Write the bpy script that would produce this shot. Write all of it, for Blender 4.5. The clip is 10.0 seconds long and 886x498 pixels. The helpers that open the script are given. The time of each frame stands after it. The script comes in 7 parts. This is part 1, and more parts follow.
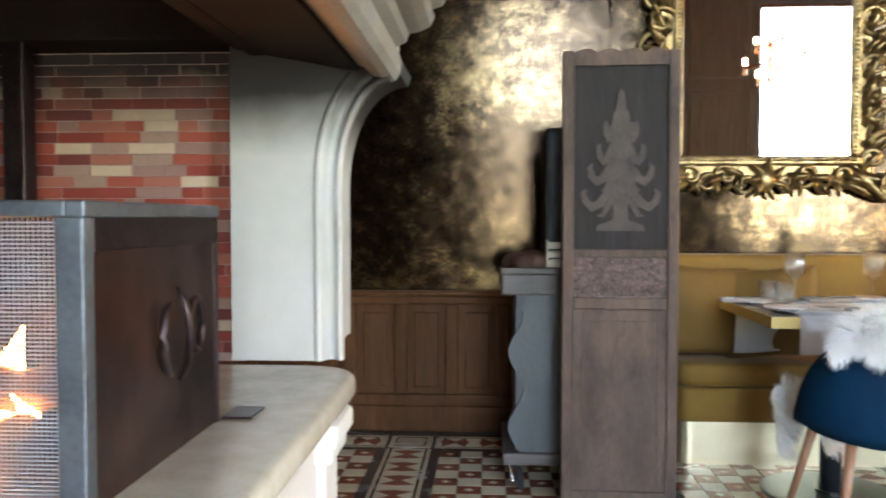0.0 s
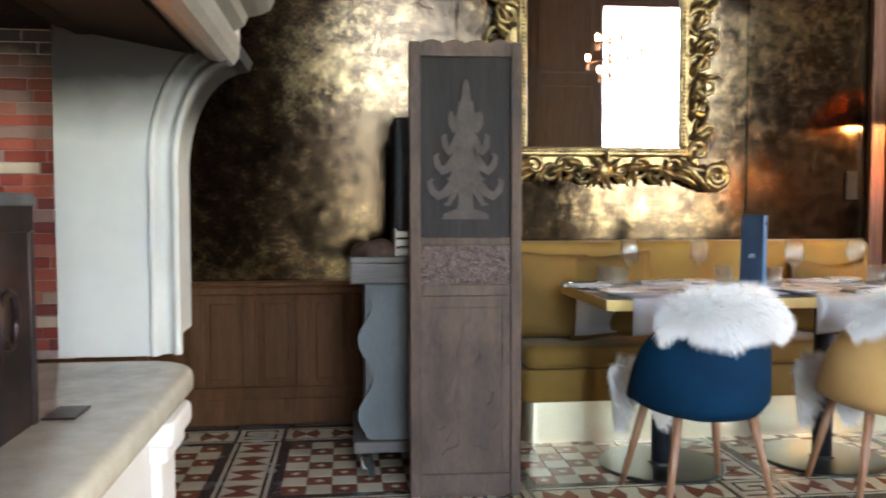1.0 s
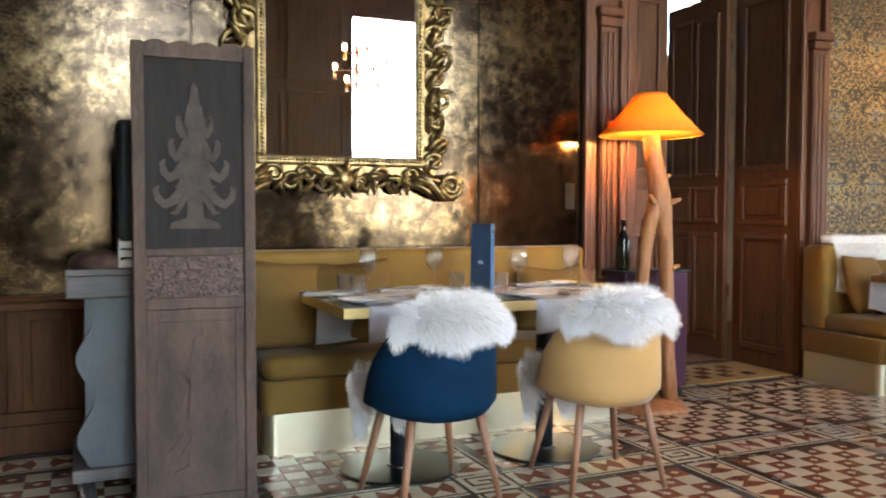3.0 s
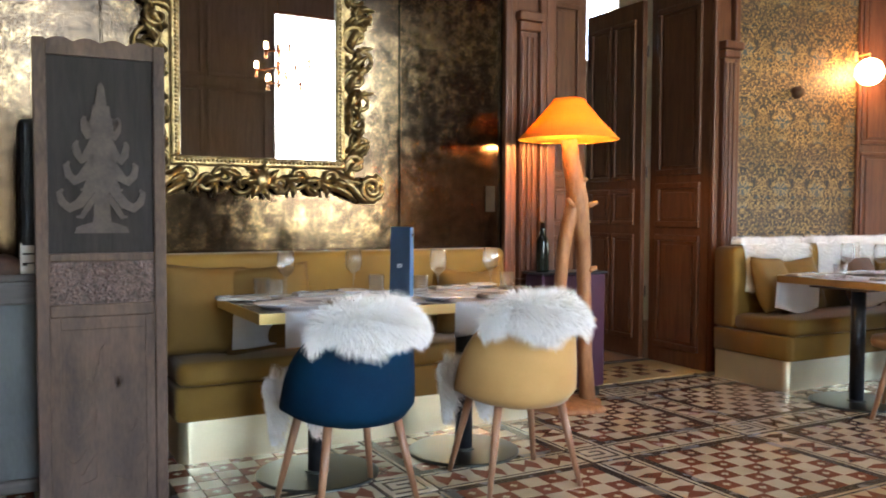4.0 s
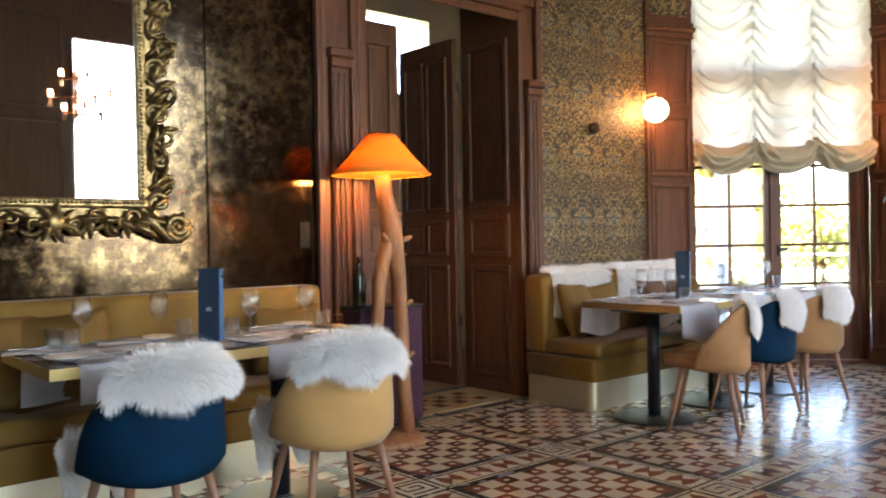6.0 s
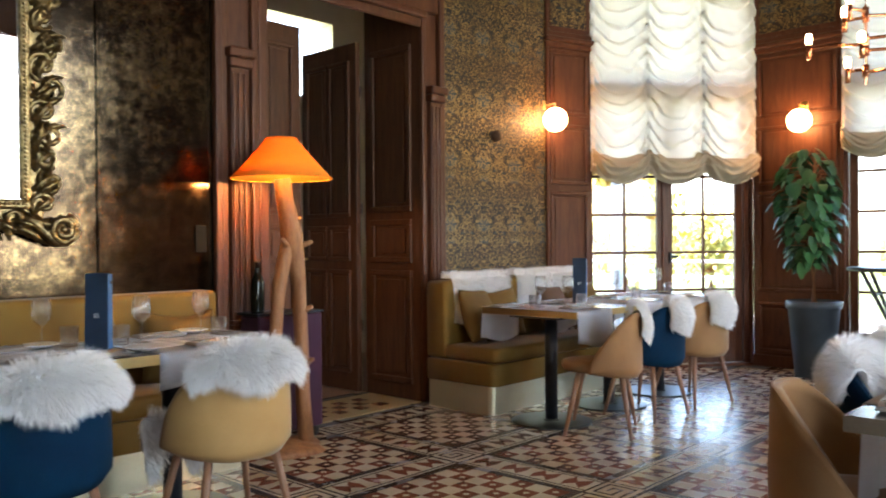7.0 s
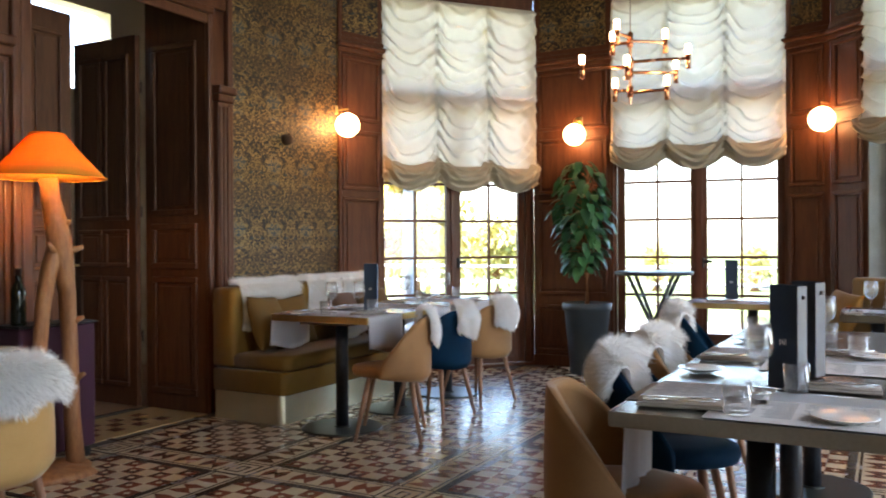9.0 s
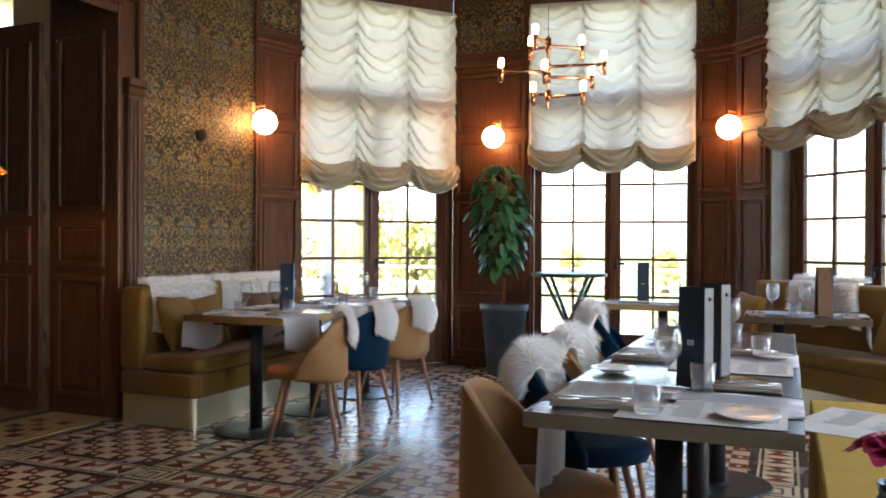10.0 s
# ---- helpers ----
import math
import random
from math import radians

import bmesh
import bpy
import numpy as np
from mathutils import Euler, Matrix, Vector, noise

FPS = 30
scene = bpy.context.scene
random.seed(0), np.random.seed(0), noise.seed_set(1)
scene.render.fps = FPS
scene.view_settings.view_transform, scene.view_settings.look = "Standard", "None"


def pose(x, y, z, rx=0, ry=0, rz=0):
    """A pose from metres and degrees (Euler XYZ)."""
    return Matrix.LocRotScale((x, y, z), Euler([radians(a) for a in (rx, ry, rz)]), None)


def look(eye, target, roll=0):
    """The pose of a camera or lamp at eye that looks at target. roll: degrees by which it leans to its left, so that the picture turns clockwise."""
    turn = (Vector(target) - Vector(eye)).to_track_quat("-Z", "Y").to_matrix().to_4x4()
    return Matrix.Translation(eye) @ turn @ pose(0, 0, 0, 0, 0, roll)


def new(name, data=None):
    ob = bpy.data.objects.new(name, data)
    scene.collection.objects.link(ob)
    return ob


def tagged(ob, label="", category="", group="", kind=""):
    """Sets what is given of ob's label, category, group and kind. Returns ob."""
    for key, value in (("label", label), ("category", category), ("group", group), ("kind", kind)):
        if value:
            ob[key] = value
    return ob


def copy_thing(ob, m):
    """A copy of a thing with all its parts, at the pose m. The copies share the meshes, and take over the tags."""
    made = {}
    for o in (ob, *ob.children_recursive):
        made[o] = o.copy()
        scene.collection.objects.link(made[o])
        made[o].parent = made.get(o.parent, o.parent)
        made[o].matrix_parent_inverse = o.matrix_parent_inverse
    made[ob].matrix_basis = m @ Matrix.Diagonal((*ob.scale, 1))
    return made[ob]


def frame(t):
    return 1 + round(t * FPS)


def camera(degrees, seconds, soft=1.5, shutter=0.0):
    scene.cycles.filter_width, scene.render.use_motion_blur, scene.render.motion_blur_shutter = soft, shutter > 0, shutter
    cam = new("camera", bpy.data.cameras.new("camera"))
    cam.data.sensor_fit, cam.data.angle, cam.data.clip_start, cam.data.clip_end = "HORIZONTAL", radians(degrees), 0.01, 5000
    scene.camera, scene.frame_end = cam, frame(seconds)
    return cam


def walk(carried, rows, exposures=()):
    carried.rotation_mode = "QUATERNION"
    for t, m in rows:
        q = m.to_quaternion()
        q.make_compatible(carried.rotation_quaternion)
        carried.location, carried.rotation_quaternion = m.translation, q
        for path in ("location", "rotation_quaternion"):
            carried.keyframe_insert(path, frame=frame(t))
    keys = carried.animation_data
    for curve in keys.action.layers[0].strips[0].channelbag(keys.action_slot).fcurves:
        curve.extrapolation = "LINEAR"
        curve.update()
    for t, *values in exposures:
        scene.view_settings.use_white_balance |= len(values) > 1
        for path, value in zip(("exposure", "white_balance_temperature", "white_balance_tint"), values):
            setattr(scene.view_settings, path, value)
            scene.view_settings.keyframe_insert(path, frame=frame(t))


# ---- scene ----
cam = camera(56.6, 10.0, 1.8, 0.5)
METRES, EYE, TILT, LEAN, TURN = 0.3126, 1.135, 0.0, 0.0, 3.2
ROWS = [
    (0.0, 0.0, 0.0, 0.0, 0.0, -2.2, -0.02),
    (0.5, 0.0672, -0.0062, -0.0038, -5.16, -2.41, 0.03),
    (1.0, 0.1209, -0.0121, -0.0094, -9.89, -2.93, 0.09),
    (1.5, 0.1949, -0.0261, -0.0009, -15.0, -3.03, -0.21),
    (2.0, 0.2623, -0.0341, 0.0085, -19.49, -2.82, -0.34),
    (2.5, 0.3214, -0.0539, 0.0151, -23.08, -2.56, -0.04),
    (3.0, 0.3836, -0.0591, 0.0185, -26.69, -2.45, -0.1),
    (4.5, 0.5537, -0.1296, 0.1161, -34.12, -2.3, -0.07),
    (5.0, 0.5979, -0.1377, 0.1434, -37.18, -1.76, 0.35),
    (5.5, 0.6242, -0.1474, 0.1941, -40.63, -1.04, 0.91),
    (7.0, 0.6925, -0.1653, 0.272, -50.72, -0.49, 0.44),
    (7.5, 0.7168, -0.169, 0.2767, -54.28, -0.3, 0.36),
    (8.0, 0.735, -0.1782, 0.2892, -57.99, -0.21, 0.34),
    (8.5, 0.7741, -0.1828, 0.2934, -61.61, -0.25, 0.25),
    (9.0, 0.807, -0.1859, 0.2919, -64.94, -0.25, 0.27),
    (9.5, 0.8444, -0.1838, 0.2911, -68.08, -0.25, -0.02),
    (10.0, 0.8592, -0.1864, 0.29, -70.56, -0.21, -0.28),
]
walk(cam, [(t, pose(0, 0, EYE, TILT, LEAN, TURN) @ pose(METRES * x, METRES * y, METRES * z, 90 + pitch, roll, yaw)) for t, x, y, z, yaw, pitch, roll in ROWS], exposures=[(0.0, 5.04), (1.2, 4.92), (2.5, 4.82), (4.5, 4.64), (5.5, 4.42), (7.5, 4.0), (10.0, 3.65)])

# ---- light and sky ----
SKY, SUN, SOUTH, LAMPS = 0.15, 2.5, 5.6, 0.105
world = bpy.data.worlds.new("sky")
scene.world = world
world.use_nodes = True
wn = world.node_tree.nodes
sky = wn.new("ShaderNodeTexSky")
sky.sky_type, sky.sun_disc = "NISHITA", False
sky.sun_elevation, sky.sun_rotation = radians(53), radians(297)
sky.air_density, sky.dust_density, sky.ozone_density = 1.0, 1.5, 1.0
world.node_tree.links.new(sky.outputs[0], wn["Background"].inputs[0])
wn["Background"].inputs[1].default_value = SKY
sun_data = bpy.data.lights.new("sun", "SUN")
sun_data.energy, sun_data.angle, sun_data.color = SUN, radians(12), (1, 0.95, 0.88)
sun = new("sun", sun_data)
sun.matrix_world = look((-6, 3, 9), (0, 0, 0))


def window_light(name, x, y, z, w, h, watts, aim):
    d = bpy.data.lights.new(name, "AREA")
    d.shape, d.size, d.size_y, d.energy, d.color = "RECTANGLE", w, h, watts, (0.86, 0.94, 1.0)
    ob = new(name, d)
    ob.matrix_world = look((x, y, z), aim)
    return ob


window_light("window_daylight", 0.95, -2.99, 2.2, 1.55, 3.6, SOUTH, (0.95, 4, 2.2))
window_light("window_daylight", 4.45, -2.99, 2.2, 1.45, 3.6, SOUTH * 1.85, (4.45, 4, 2.2))

# ---- materials ----


class Nodes:
    """Short hand for building a node material."""

    def __init__(self, name):
        self.m = bpy.data.materials.new(name)
        self.m.use_nodes = True
        self.t = self.m.node_tree
        self.b = self.t.nodes["Principled BSDF"]
        self.out = self.t.nodes["Material Output"]

    def add(self, kind, **ins):
        n = self.t.nodes.new(kind)
        for k, v in ins.items():
            key = k.replace("_", " ")
            if hasattr(v, "is_output"):
                self.t.links.new(v, n.inputs[key])
            else:
                n.inputs[key].default_value = v
        return n

    def link(self, a, b):
        self.t.links.new(a, b)

    def math(self, op, a, b=None, c=None):
        n = self.t.nodes.new("ShaderNodeMath")
        n.operation = op
        for i, v in enumerate((a, b, c)):
            if v is None:
                continue
            if hasattr(v, "is_output"):
                self.t.links.new(v, n.inputs[i])
            else:
                n.inputs[i].default_value = v
        return n.outputs[0]

    def coords(self, which="Object", scale=(1, 1, 1)):
        if which == "World":
            src = self.t.nodes.new("ShaderNodeNewGeometry").outputs["Position"]
        else:
            src = self.t.nodes.new("ShaderNodeTexCoord").outputs[which]
        mp = self.t.nodes.new("ShaderNodeMapping")
        mp.inputs["Scale"].default_value = scale
        self.t.links.new(src, mp.inputs[0])
        return mp.outputs[0]

    def noise(self, vec, scale, detail=4.0, rough=0.55, dist=0.0):
        n = self.t.nodes.new("ShaderNodeTexNoise")
        self.t.links.new(vec, n.inputs["Vector"])
        n.inputs["Scale"].default_value, n.inputs["Detail"].default_value = scale, detail
        n.inputs["Roughness"].default_value, n.inputs["Distortion"].default_value = rough, dist
        return n.outputs[0]

    def ramp(self, fac, stops):
        n = self.t.nodes.new("ShaderNodeValToRGB")
        e = n.color_ramp.elements
        while len(e) < len(stops):
            e.new(0.5)
        for el, (p, c) in zip(e, stops):
            el.position, el.color = p, (*c, 1) if len(c) == 3 else c
        self.t.links.new(fac, n.inputs[0])
        return n.outputs[0]

    def mix(self, fac, a, b, mode="MIX"):
        n = self.t.nodes.new("ShaderNodeMix")
        n.data_type, n.blend_type = "RGBA", mode
        for i, v in ((0, fac), (6, a), (7, b)):
            if hasattr(v, "is_output"):
                self.t.links.new(v, n.inputs[i])
            else:
                n.inputs[i].default_value = v if i == 0 else (*v, 1)
        return n.outputs[2]

    def bump(self, height, strength=0.3, dist=0.01):
        n = self.t.nodes.new("ShaderNodeBump")
        n.inputs["Strength"].default_value, n.inputs["Distance"].default_value = strength, dist
        self.t.links.new(height, n.inputs["Height"])
        self.t.links.new(n.outputs[0], self.b.inputs["Normal"])

    def base(self, v):
        if hasattr(v, "is_output"):
            self.t.links.new(v, self.b.inputs["Base Color"])
        else:
            self.b.inputs["Base Color"].default_value = (*v, 1)

    def set(self, **kw):
        for k, v in kw.items():
            key = k.replace("_", " ")
            if hasattr(v, "is_output"):
                self.t.links.new(v, self.b.inputs[key])
            else:
                self.b.inputs[key].default_value = v


def grainy(name, dark, light, rough=0.5, metal=0.0, scale=8.0, bump=0.15, stretch=(1, 1, 1), fine=90.0, sheen=0.0, where="Object", dist=0.004):
    n = Nodes(name)
    v = n.coords(where, stretch)
    big, small = n.noise(v, scale, 5), n.noise(v, fine, 3)
    c = n.ramp(n.math("ADD", n.math("MULTIPLY", big, 0.7), n.math("MULTIPLY", small, 0.3)), [(0.3, dark), (0.7, light)])
    n.base(c)
    n.set(Roughness=n.math("ADD", rough - 0.08, n.math("MULTIPLY", big, 0.16)), Metallic=metal)
    if sheen:
        n.set(Sheen_Weight=sheen, Sheen_Roughness=0.35)
    n.bump(n.math("ADD", big, n.math("MULTIPLY", small, 0.5)), bump, dist)
    return n.m


def wood(name, dark, light, rough=0.42, along="z", scale=3.0, bump=0.2, gloss=0.5):
    n = Nodes(name)
    st = {"z": (6, 6, 0.6), "x": (0.6, 6, 6), "y": (6, 0.6, 6)}[along]
    v = n.coords("World", st)
    big, small = n.noise(v, scale, 6, 0.6, 1.2), n.noise(v, scale * 9, 3, 0.6)
    wear = n.noise(n.coords("World"), 1.7, 3)
    c = n.ramp(n.math("ADD", n.math("MULTIPLY", big, 0.65), n.math("MULTIPLY", small, 0.35)), [(0.32, dark), (0.68, light)])
    c = n.mix(n.math("MULTIPLY", wear, 0.35), c, tuple(0.6 * a for a in dark))
    n.base(c)
    n.set(Roughness=n.math("ADD", rough - 0.1, n.math("MULTIPLY", small, 0.22)), Specular_IOR_Level=gloss)
    n.bump(small, bump, 0.003)
    return n.m


M_WOOD = wood("panel_wood", (0.062, 0.020, 0.009), (0.165, 0.060, 0.026), 0.42, gloss=0.3)
M_DOOR = wood("door_wood", (0.058, 0.021, 0.0095), (0.15, 0.060, 0.027), 0.45, gloss=0.28)
M_WAIN = wood("wainscot_wood", (0.058, 0.022, 0.007), (0.135, 0.054, 0.018), 0.55, gloss=0.15)
M_LEG = wood("chair_leg_wood", (0.22, 0.10, 0.05), (0.40, 0.21, 0.11), 0.4)
# Orange-brown wood; some of the floor lamp's warm light is put into this colour.
M_TRUNK = grainy("debarked_branch", (0.17, 0.06, 0.02), (0.42, 0.19, 0.07), 0.6, 0, 9, 0.8, (3, 3, 0.7), 40)
M_SCREEN = grainy("weathered_screen_wood", (0.018, 0.011, 0.0075), (0.115, 0.072, 0.050), 0.8, 0, 6, 0.5, (1.6, 1.6, 0.45), 60, where="World")
M_SCREEN_DARK = wood("dark_screen_panel", (0.016, 0.0135, 0.013), (0.038, 0.031, 0.028), 0.8, gloss=0.2)
M_RELIEF = grainy("carved_relief_wood", (0.030, 0.022, 0.018), (0.076, 0.056, 0.044), 0.8, 0, 12, 0.4)
M_CARVE = grainy("dense_carving", (0.03, 0.02, 0.018), (0.17, 0.11, 0.09), 0.7, 0, 45, 0.8, dist=0.012)
M_TROLLEY = grainy("grey_painted_wood", (0.055, 0.059, 0.058), (0.11, 0.117, 0.115), 0.6, 0, 6, 0.2, (1, 1, 0.3))
M_TROLLEY_TOP = wood("grey_worn_wood", (0.06, 0.05, 0.044), (0.14, 0.12, 0.106), 0.65, "x")
M_PLASTER = grainy("cream_stone", (0.60, 0.57, 0.50), (0.74, 0.71, 0.65), 0.6, 0, 3, 0.12)
M_HEARTH = grainy("polished_stone_shelf", (0.40, 0.355, 0.27), (0.51, 0.46, 0.36), 0.22, 0, 14, 0.05)
M_MORTAR = grainy("dusty_red_mortar", (0.34, 0.22, 0.18), (0.50, 0.36, 0.30), 0.85, 0, 20, 0.5)
# Darker, greyer than M_PLASTER; used for the hood and one window reveal.
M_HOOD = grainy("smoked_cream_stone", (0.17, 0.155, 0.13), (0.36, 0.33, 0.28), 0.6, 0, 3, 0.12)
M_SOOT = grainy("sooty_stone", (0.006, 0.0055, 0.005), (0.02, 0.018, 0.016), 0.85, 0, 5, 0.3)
M_STEEL = grainy("black_steel", (0.010, 0.009, 0.011), (0.075, 0.050, 0.048), 0.34, 0.75, 6, 0.25)
M_GREYSTEEL = grainy("grey_steel", (0.07, 0.08, 0.09), (0.17, 0.185, 0.2), 0.45, 0.6, 9, 0.1)
M_MESH = grainy("woven_wire", (0.24, 0.26, 0.29), (0.36, 0.38, 0.41), 0.5, 0.3, 30, 0.1)
M_BLACK = grainy("black_powder_coat", (0.012, 0.014, 0.018), (0.03, 0.033, 0.04), 0.4, 0.3, 30, 0.05)
M_DISC = grainy("brushed_dark_steel", (0.06, 0.068, 0.062), (0.10, 0.108, 0.10), 0.32, 0.9, 5, 0.03)
M_TABLE = grainy("dark_table_top", (0.035, 0.033, 0.033), (0.07, 0.066, 0.064), 0.25, 0, 6, 0.03)
M_BRASS = grainy("polished_brass", (0.76, 0.56, 0.22), (0.88, 0.68, 0.33), 0.32, 1.0, 4, 0.02)
M_PLINTH = grainy("satin_brass_sheet", (0.72, 0.62, 0.40), (0.82, 0.73, 0.50), 0.32, 0.85, 3, 0.02)
M_BRONZE = grainy("dark_bronze_edging", (0.16, 0.135, 0.10), (0.24, 0.205, 0.155), 0.3, 0.9, 5, 0.02)
M_COPPER = grainy("rose_copper", (0.62, 0.27, 0.13), (0.80, 0.38, 0.20), 0.25, 1.0, 10, 0.02)
M_MUSTARD = grainy("mustard_velvet", (0.148, 0.075, 0.0065), (0.22, 0.118, 0.0125), 0.8, 0, 4, 0.1, fine=240, sheen=0.12)
M_BLUE = grainy("petrol_blue_velvet", (0.0005, 0.012, 0.032), (0.0012, 0.024, 0.054), 0.8, 0, 5, 0.1, fine=240)
M_OCHRE = grainy("ochre_velvet", (0.40, 0.225, 0.068), (0.50, 0.30, 0.105), 0.8, 0, 5, 0.1, fine=240, sheen=0.25)
M_TAN = grainy("tan_velvet", (0.22, 0.106, 0.034), (0.32, 0.165, 0.06), 0.8, 0, 5, 0.1, fine=240, sheen=0.15)
M_SEATPINK = grainy("dusty_rose_velvet", (0.42, 0.24, 0.17), (0.52, 0.31, 0.22), 0.8, 0, 5, 0.1, fine=240, sheen=0.4)
M_CUSHION = grainy("dark_mustard_velvet", (0.105, 0.054, 0.007), (0.17, 0.092, 0.014), 0.85, 0, 4, 0.15, fine=240)
M_BROWNCUSH = grainy("brown_cushion_velvet", (0.07, 0.035, 0.015), (0.12, 0.06, 0.03), 0.85, 0, 5, 0.1, fine=240)
M_PAGES = grainy("grey_card_pages", (0.11, 0.11, 0.12), (0.17, 0.17, 0.18), 0.7, 0, 9, 0.1)
M_SOUTHWALL = wood("grey_brown_panelling", (0.07, 0.05, 0.04), (0.15, 0.115, 0.095), 0.5)
M_PAPER = grainy("white_paper_cloth", (0.70, 0.70, 0.72), (0.80, 0.80, 0.82), 0.75, 0, 5, 0.15)
M_NEWS = grainy("newsprint_mat", (0.55, 0.53, 0.50), (0.70, 0.68, 0.65), 0.8, 0, 9, 0.1)
M_INK = grainy("newspaper_print", (0.14, 0.14, 0.15), (0.34, 0.34, 0.34), 0.8, 0, 70, 0.0)
M_NAPKIN = grainy("beige_linen", (0.27, 0.225, 0.18), (0.38, 0.325, 0.27), 0.85, 0, 10, 0.3, fine=300)
M_CUTLERY = grainy("steel_cutlery", (0.5, 0.5, 0.5), (0.65, 0.65, 0.65), 0.2, 1.0, 10, 0.02)
M_CHINA = grainy("white_china", (0.74, 0.72, 0.68), (0.82, 0.80, 0.77), 0.18, 0, 3, 0.01)
M_MENU = grainy("navy_leatherette", (0.006, 0.018, 0.04), (0.012, 0.03, 0.06), 0.45, 0, 20, 0.2)
M_MENU_SIDE = grainy("bright_blue_board", (0.02, 0.085, 0.2), (0.035, 0.12, 0.26), 0.5, 0, 20, 0.1)
M_PURPLE = grainy("plum_fabric", (0.03, 0.007, 0.018), (0.06, 0.014, 0.036), 0.85, 0, 5, 0.15, fine=200, sheen=0.05)
M_POT = grainy("slate_blue_pot", (0.032, 0.045, 0.054), (0.06, 0.078, 0.09), 0.55, 0, 6, 0.08)
M_SOIL = grainy("potting_soil", (0.02, 0.014, 0.01), (0.05, 0.035, 0.025), 0.95, 0, 40, 0.8)
M_HALL = grainy("hall_plaster", (0.60, 0.52, 0.40), (0.70, 0.62, 0.50), 0.85, 0, 2, 0.1)
M_HALLFLOOR = wood("hall_floor_wood", (0.22, 0.10, 0.045), (0.38, 0.2, 0.1), 0.4, "x")
M_GROUT = grainy("dark_grout", (0.05, 0.042, 0.036), (0.09, 0.078, 0.068), 0.7, 0, 15, 0.2, where="World")
M_CREAM = grainy("cream_floor_tile", (0.46, 0.37, 0.245), (0.61, 0.51, 0.36), 0.24, 0, 5, 0.06, where="World")
M_OCHRETILE = grainy("ochre_threshold_tile", (0.30, 0.19, 0.075), (0.40, 0.27, 0.12), 0.4, 0, 5, 0.06, where="World")
M_DARKTILE = grainy("dark_floor_tile", (0.035, 0.03, 0.028), (0.08, 0.068, 0.062), 0.26, 0, 6, 0.06, where="World")


def tile_red():
    n = Nodes("red_floor_tile")
    v = n.coords("World")
    big, small = n.noise(v, 5, 4), n.noise(v, 60, 3)
    c = n.ramp(n.math("ADD", n.math("MULTIPLY", big, 0.6), n.math("MULTIPLY", small, 0.4)), [(0.3, (0.135, 0.044, 0.025)), (0.7, (0.24, 0.086, 0.048))])
    n.base(c)
    n.set(Roughness=n.math("ADD", 0.18, n.math("MULTIPLY", big, 0.14)))
    n.bump(small, 0.08, 0.002)
    return n.m


def gold_leaf():
    n = Nodes("burnished_gold_wall")
    v = n.coords("World")
    big, mid, small = n.noise(v, 1.5, 4, 0.6), n.noise(v, 15, 6, 0.68), n.noise(v, 60, 4, 0.7)
    tone = n.math("ADD", n.math("MULTIPLY", big, 0.4), n.math("ADD", n.math("MULTIPLY", mid, 0.42), n.math("MULTIPLY", small, 0.18)))
    c = n.ramp(tone, [(0.38, (0.012, 0.0072, 0.004)), (0.51, (0.054, 0.034, 0.019)), (0.71, (0.36, 0.25, 0.122))])
    n.base(c)
    n.set(Metallic=0.9, Roughness=n.math("ADD", 0.025, n.math("MULTIPLY", mid, 0.19)))
    n.bump(n.math("ADD", n.math("MULTIPLY", mid, 0.6), n.math("MULTIPLY", small, 0.4)), 0.06, 0.012)
    return n.m


def damask():
    n = Nodes("damask_wallpaper")
    src = n.t.nodes.new("ShaderNodeNewGeometry").outputs["Position"]
    sep = n.add("ShaderNodeSeparateXYZ", Vector=src)
    along = n.math("ADD", sep.outputs[0], sep.outputs[1])
    mx = n.math("PINGPONG", along, 0.21)
    mz = n.math("MODULO", n.math("ADD", sep.outputs[2], 10.0), 0.52)
    cmb = n.t.nodes.new("ShaderNodeCombineXYZ")
    n.link(mx, cmb.inputs[0])
    n.link(mz, cmb.inputs[1])
    warp = n.t.nodes.new("ShaderNodeVectorMath")
    warp.operation = "MULTIPLY_ADD"
    n.link(n.add("ShaderNodeTexNoise", Vector=src, Scale=9.0).outputs["Color"], warp.inputs[0])
    warp.inputs[1].default_value = (0.035, 0.035, 0.0)
    n.link(cmb.outputs[0], warp.inputs[2])
    v = warp.outputs[0]
    shapes = n.noise(v, 15, 3, 0.6, 1.7)
    veins = n.noise(v, 38, 2, 0.5, 0.9)
    field = n.math("ADD", n.math("MULTIPLY", shapes, 0.75), n.math("MULTIPLY", veins, 0.25))
    gold = n.ramp(field, [(0.486, (0, 0, 0)), (0.50, (1, 1, 1)), (0.530, (1, 1, 1)), (0.543, (0, 0, 0))])
    mid = n.ramp(n.noise(v, 10, 2, 0.6, 1.2), [(0.44, (0, 0, 0)), (0.49, (1, 1, 1))])
    blue = n.ramp(n.noise(v, 7, 2, 0.5, 0.6), [(0.57, (0, 0, 0)), (0.61, (1, 1, 1))])
    ground = n.mix(mid, (0.008, 0.0055, 0.0045), (0.040, 0.019, 0.007))
    ground = n.mix(blue, ground, (0.030, 0.042, 0.046))
    worn = n.ramp(n.noise(n.coords("World"), 2.2, 3), [(0.35, (0.24, 0.15, 0.05)), (0.65, (0.46, 0.29, 0.095))])
    c = n.mix(gold, ground, worn)
    n.base(c)
    n.set(Roughness=0.5, Metallic=n.math("MULTIPLY", gold, 0.35))
    n.bump(gold, 0.15, 0.003)
    return n.m


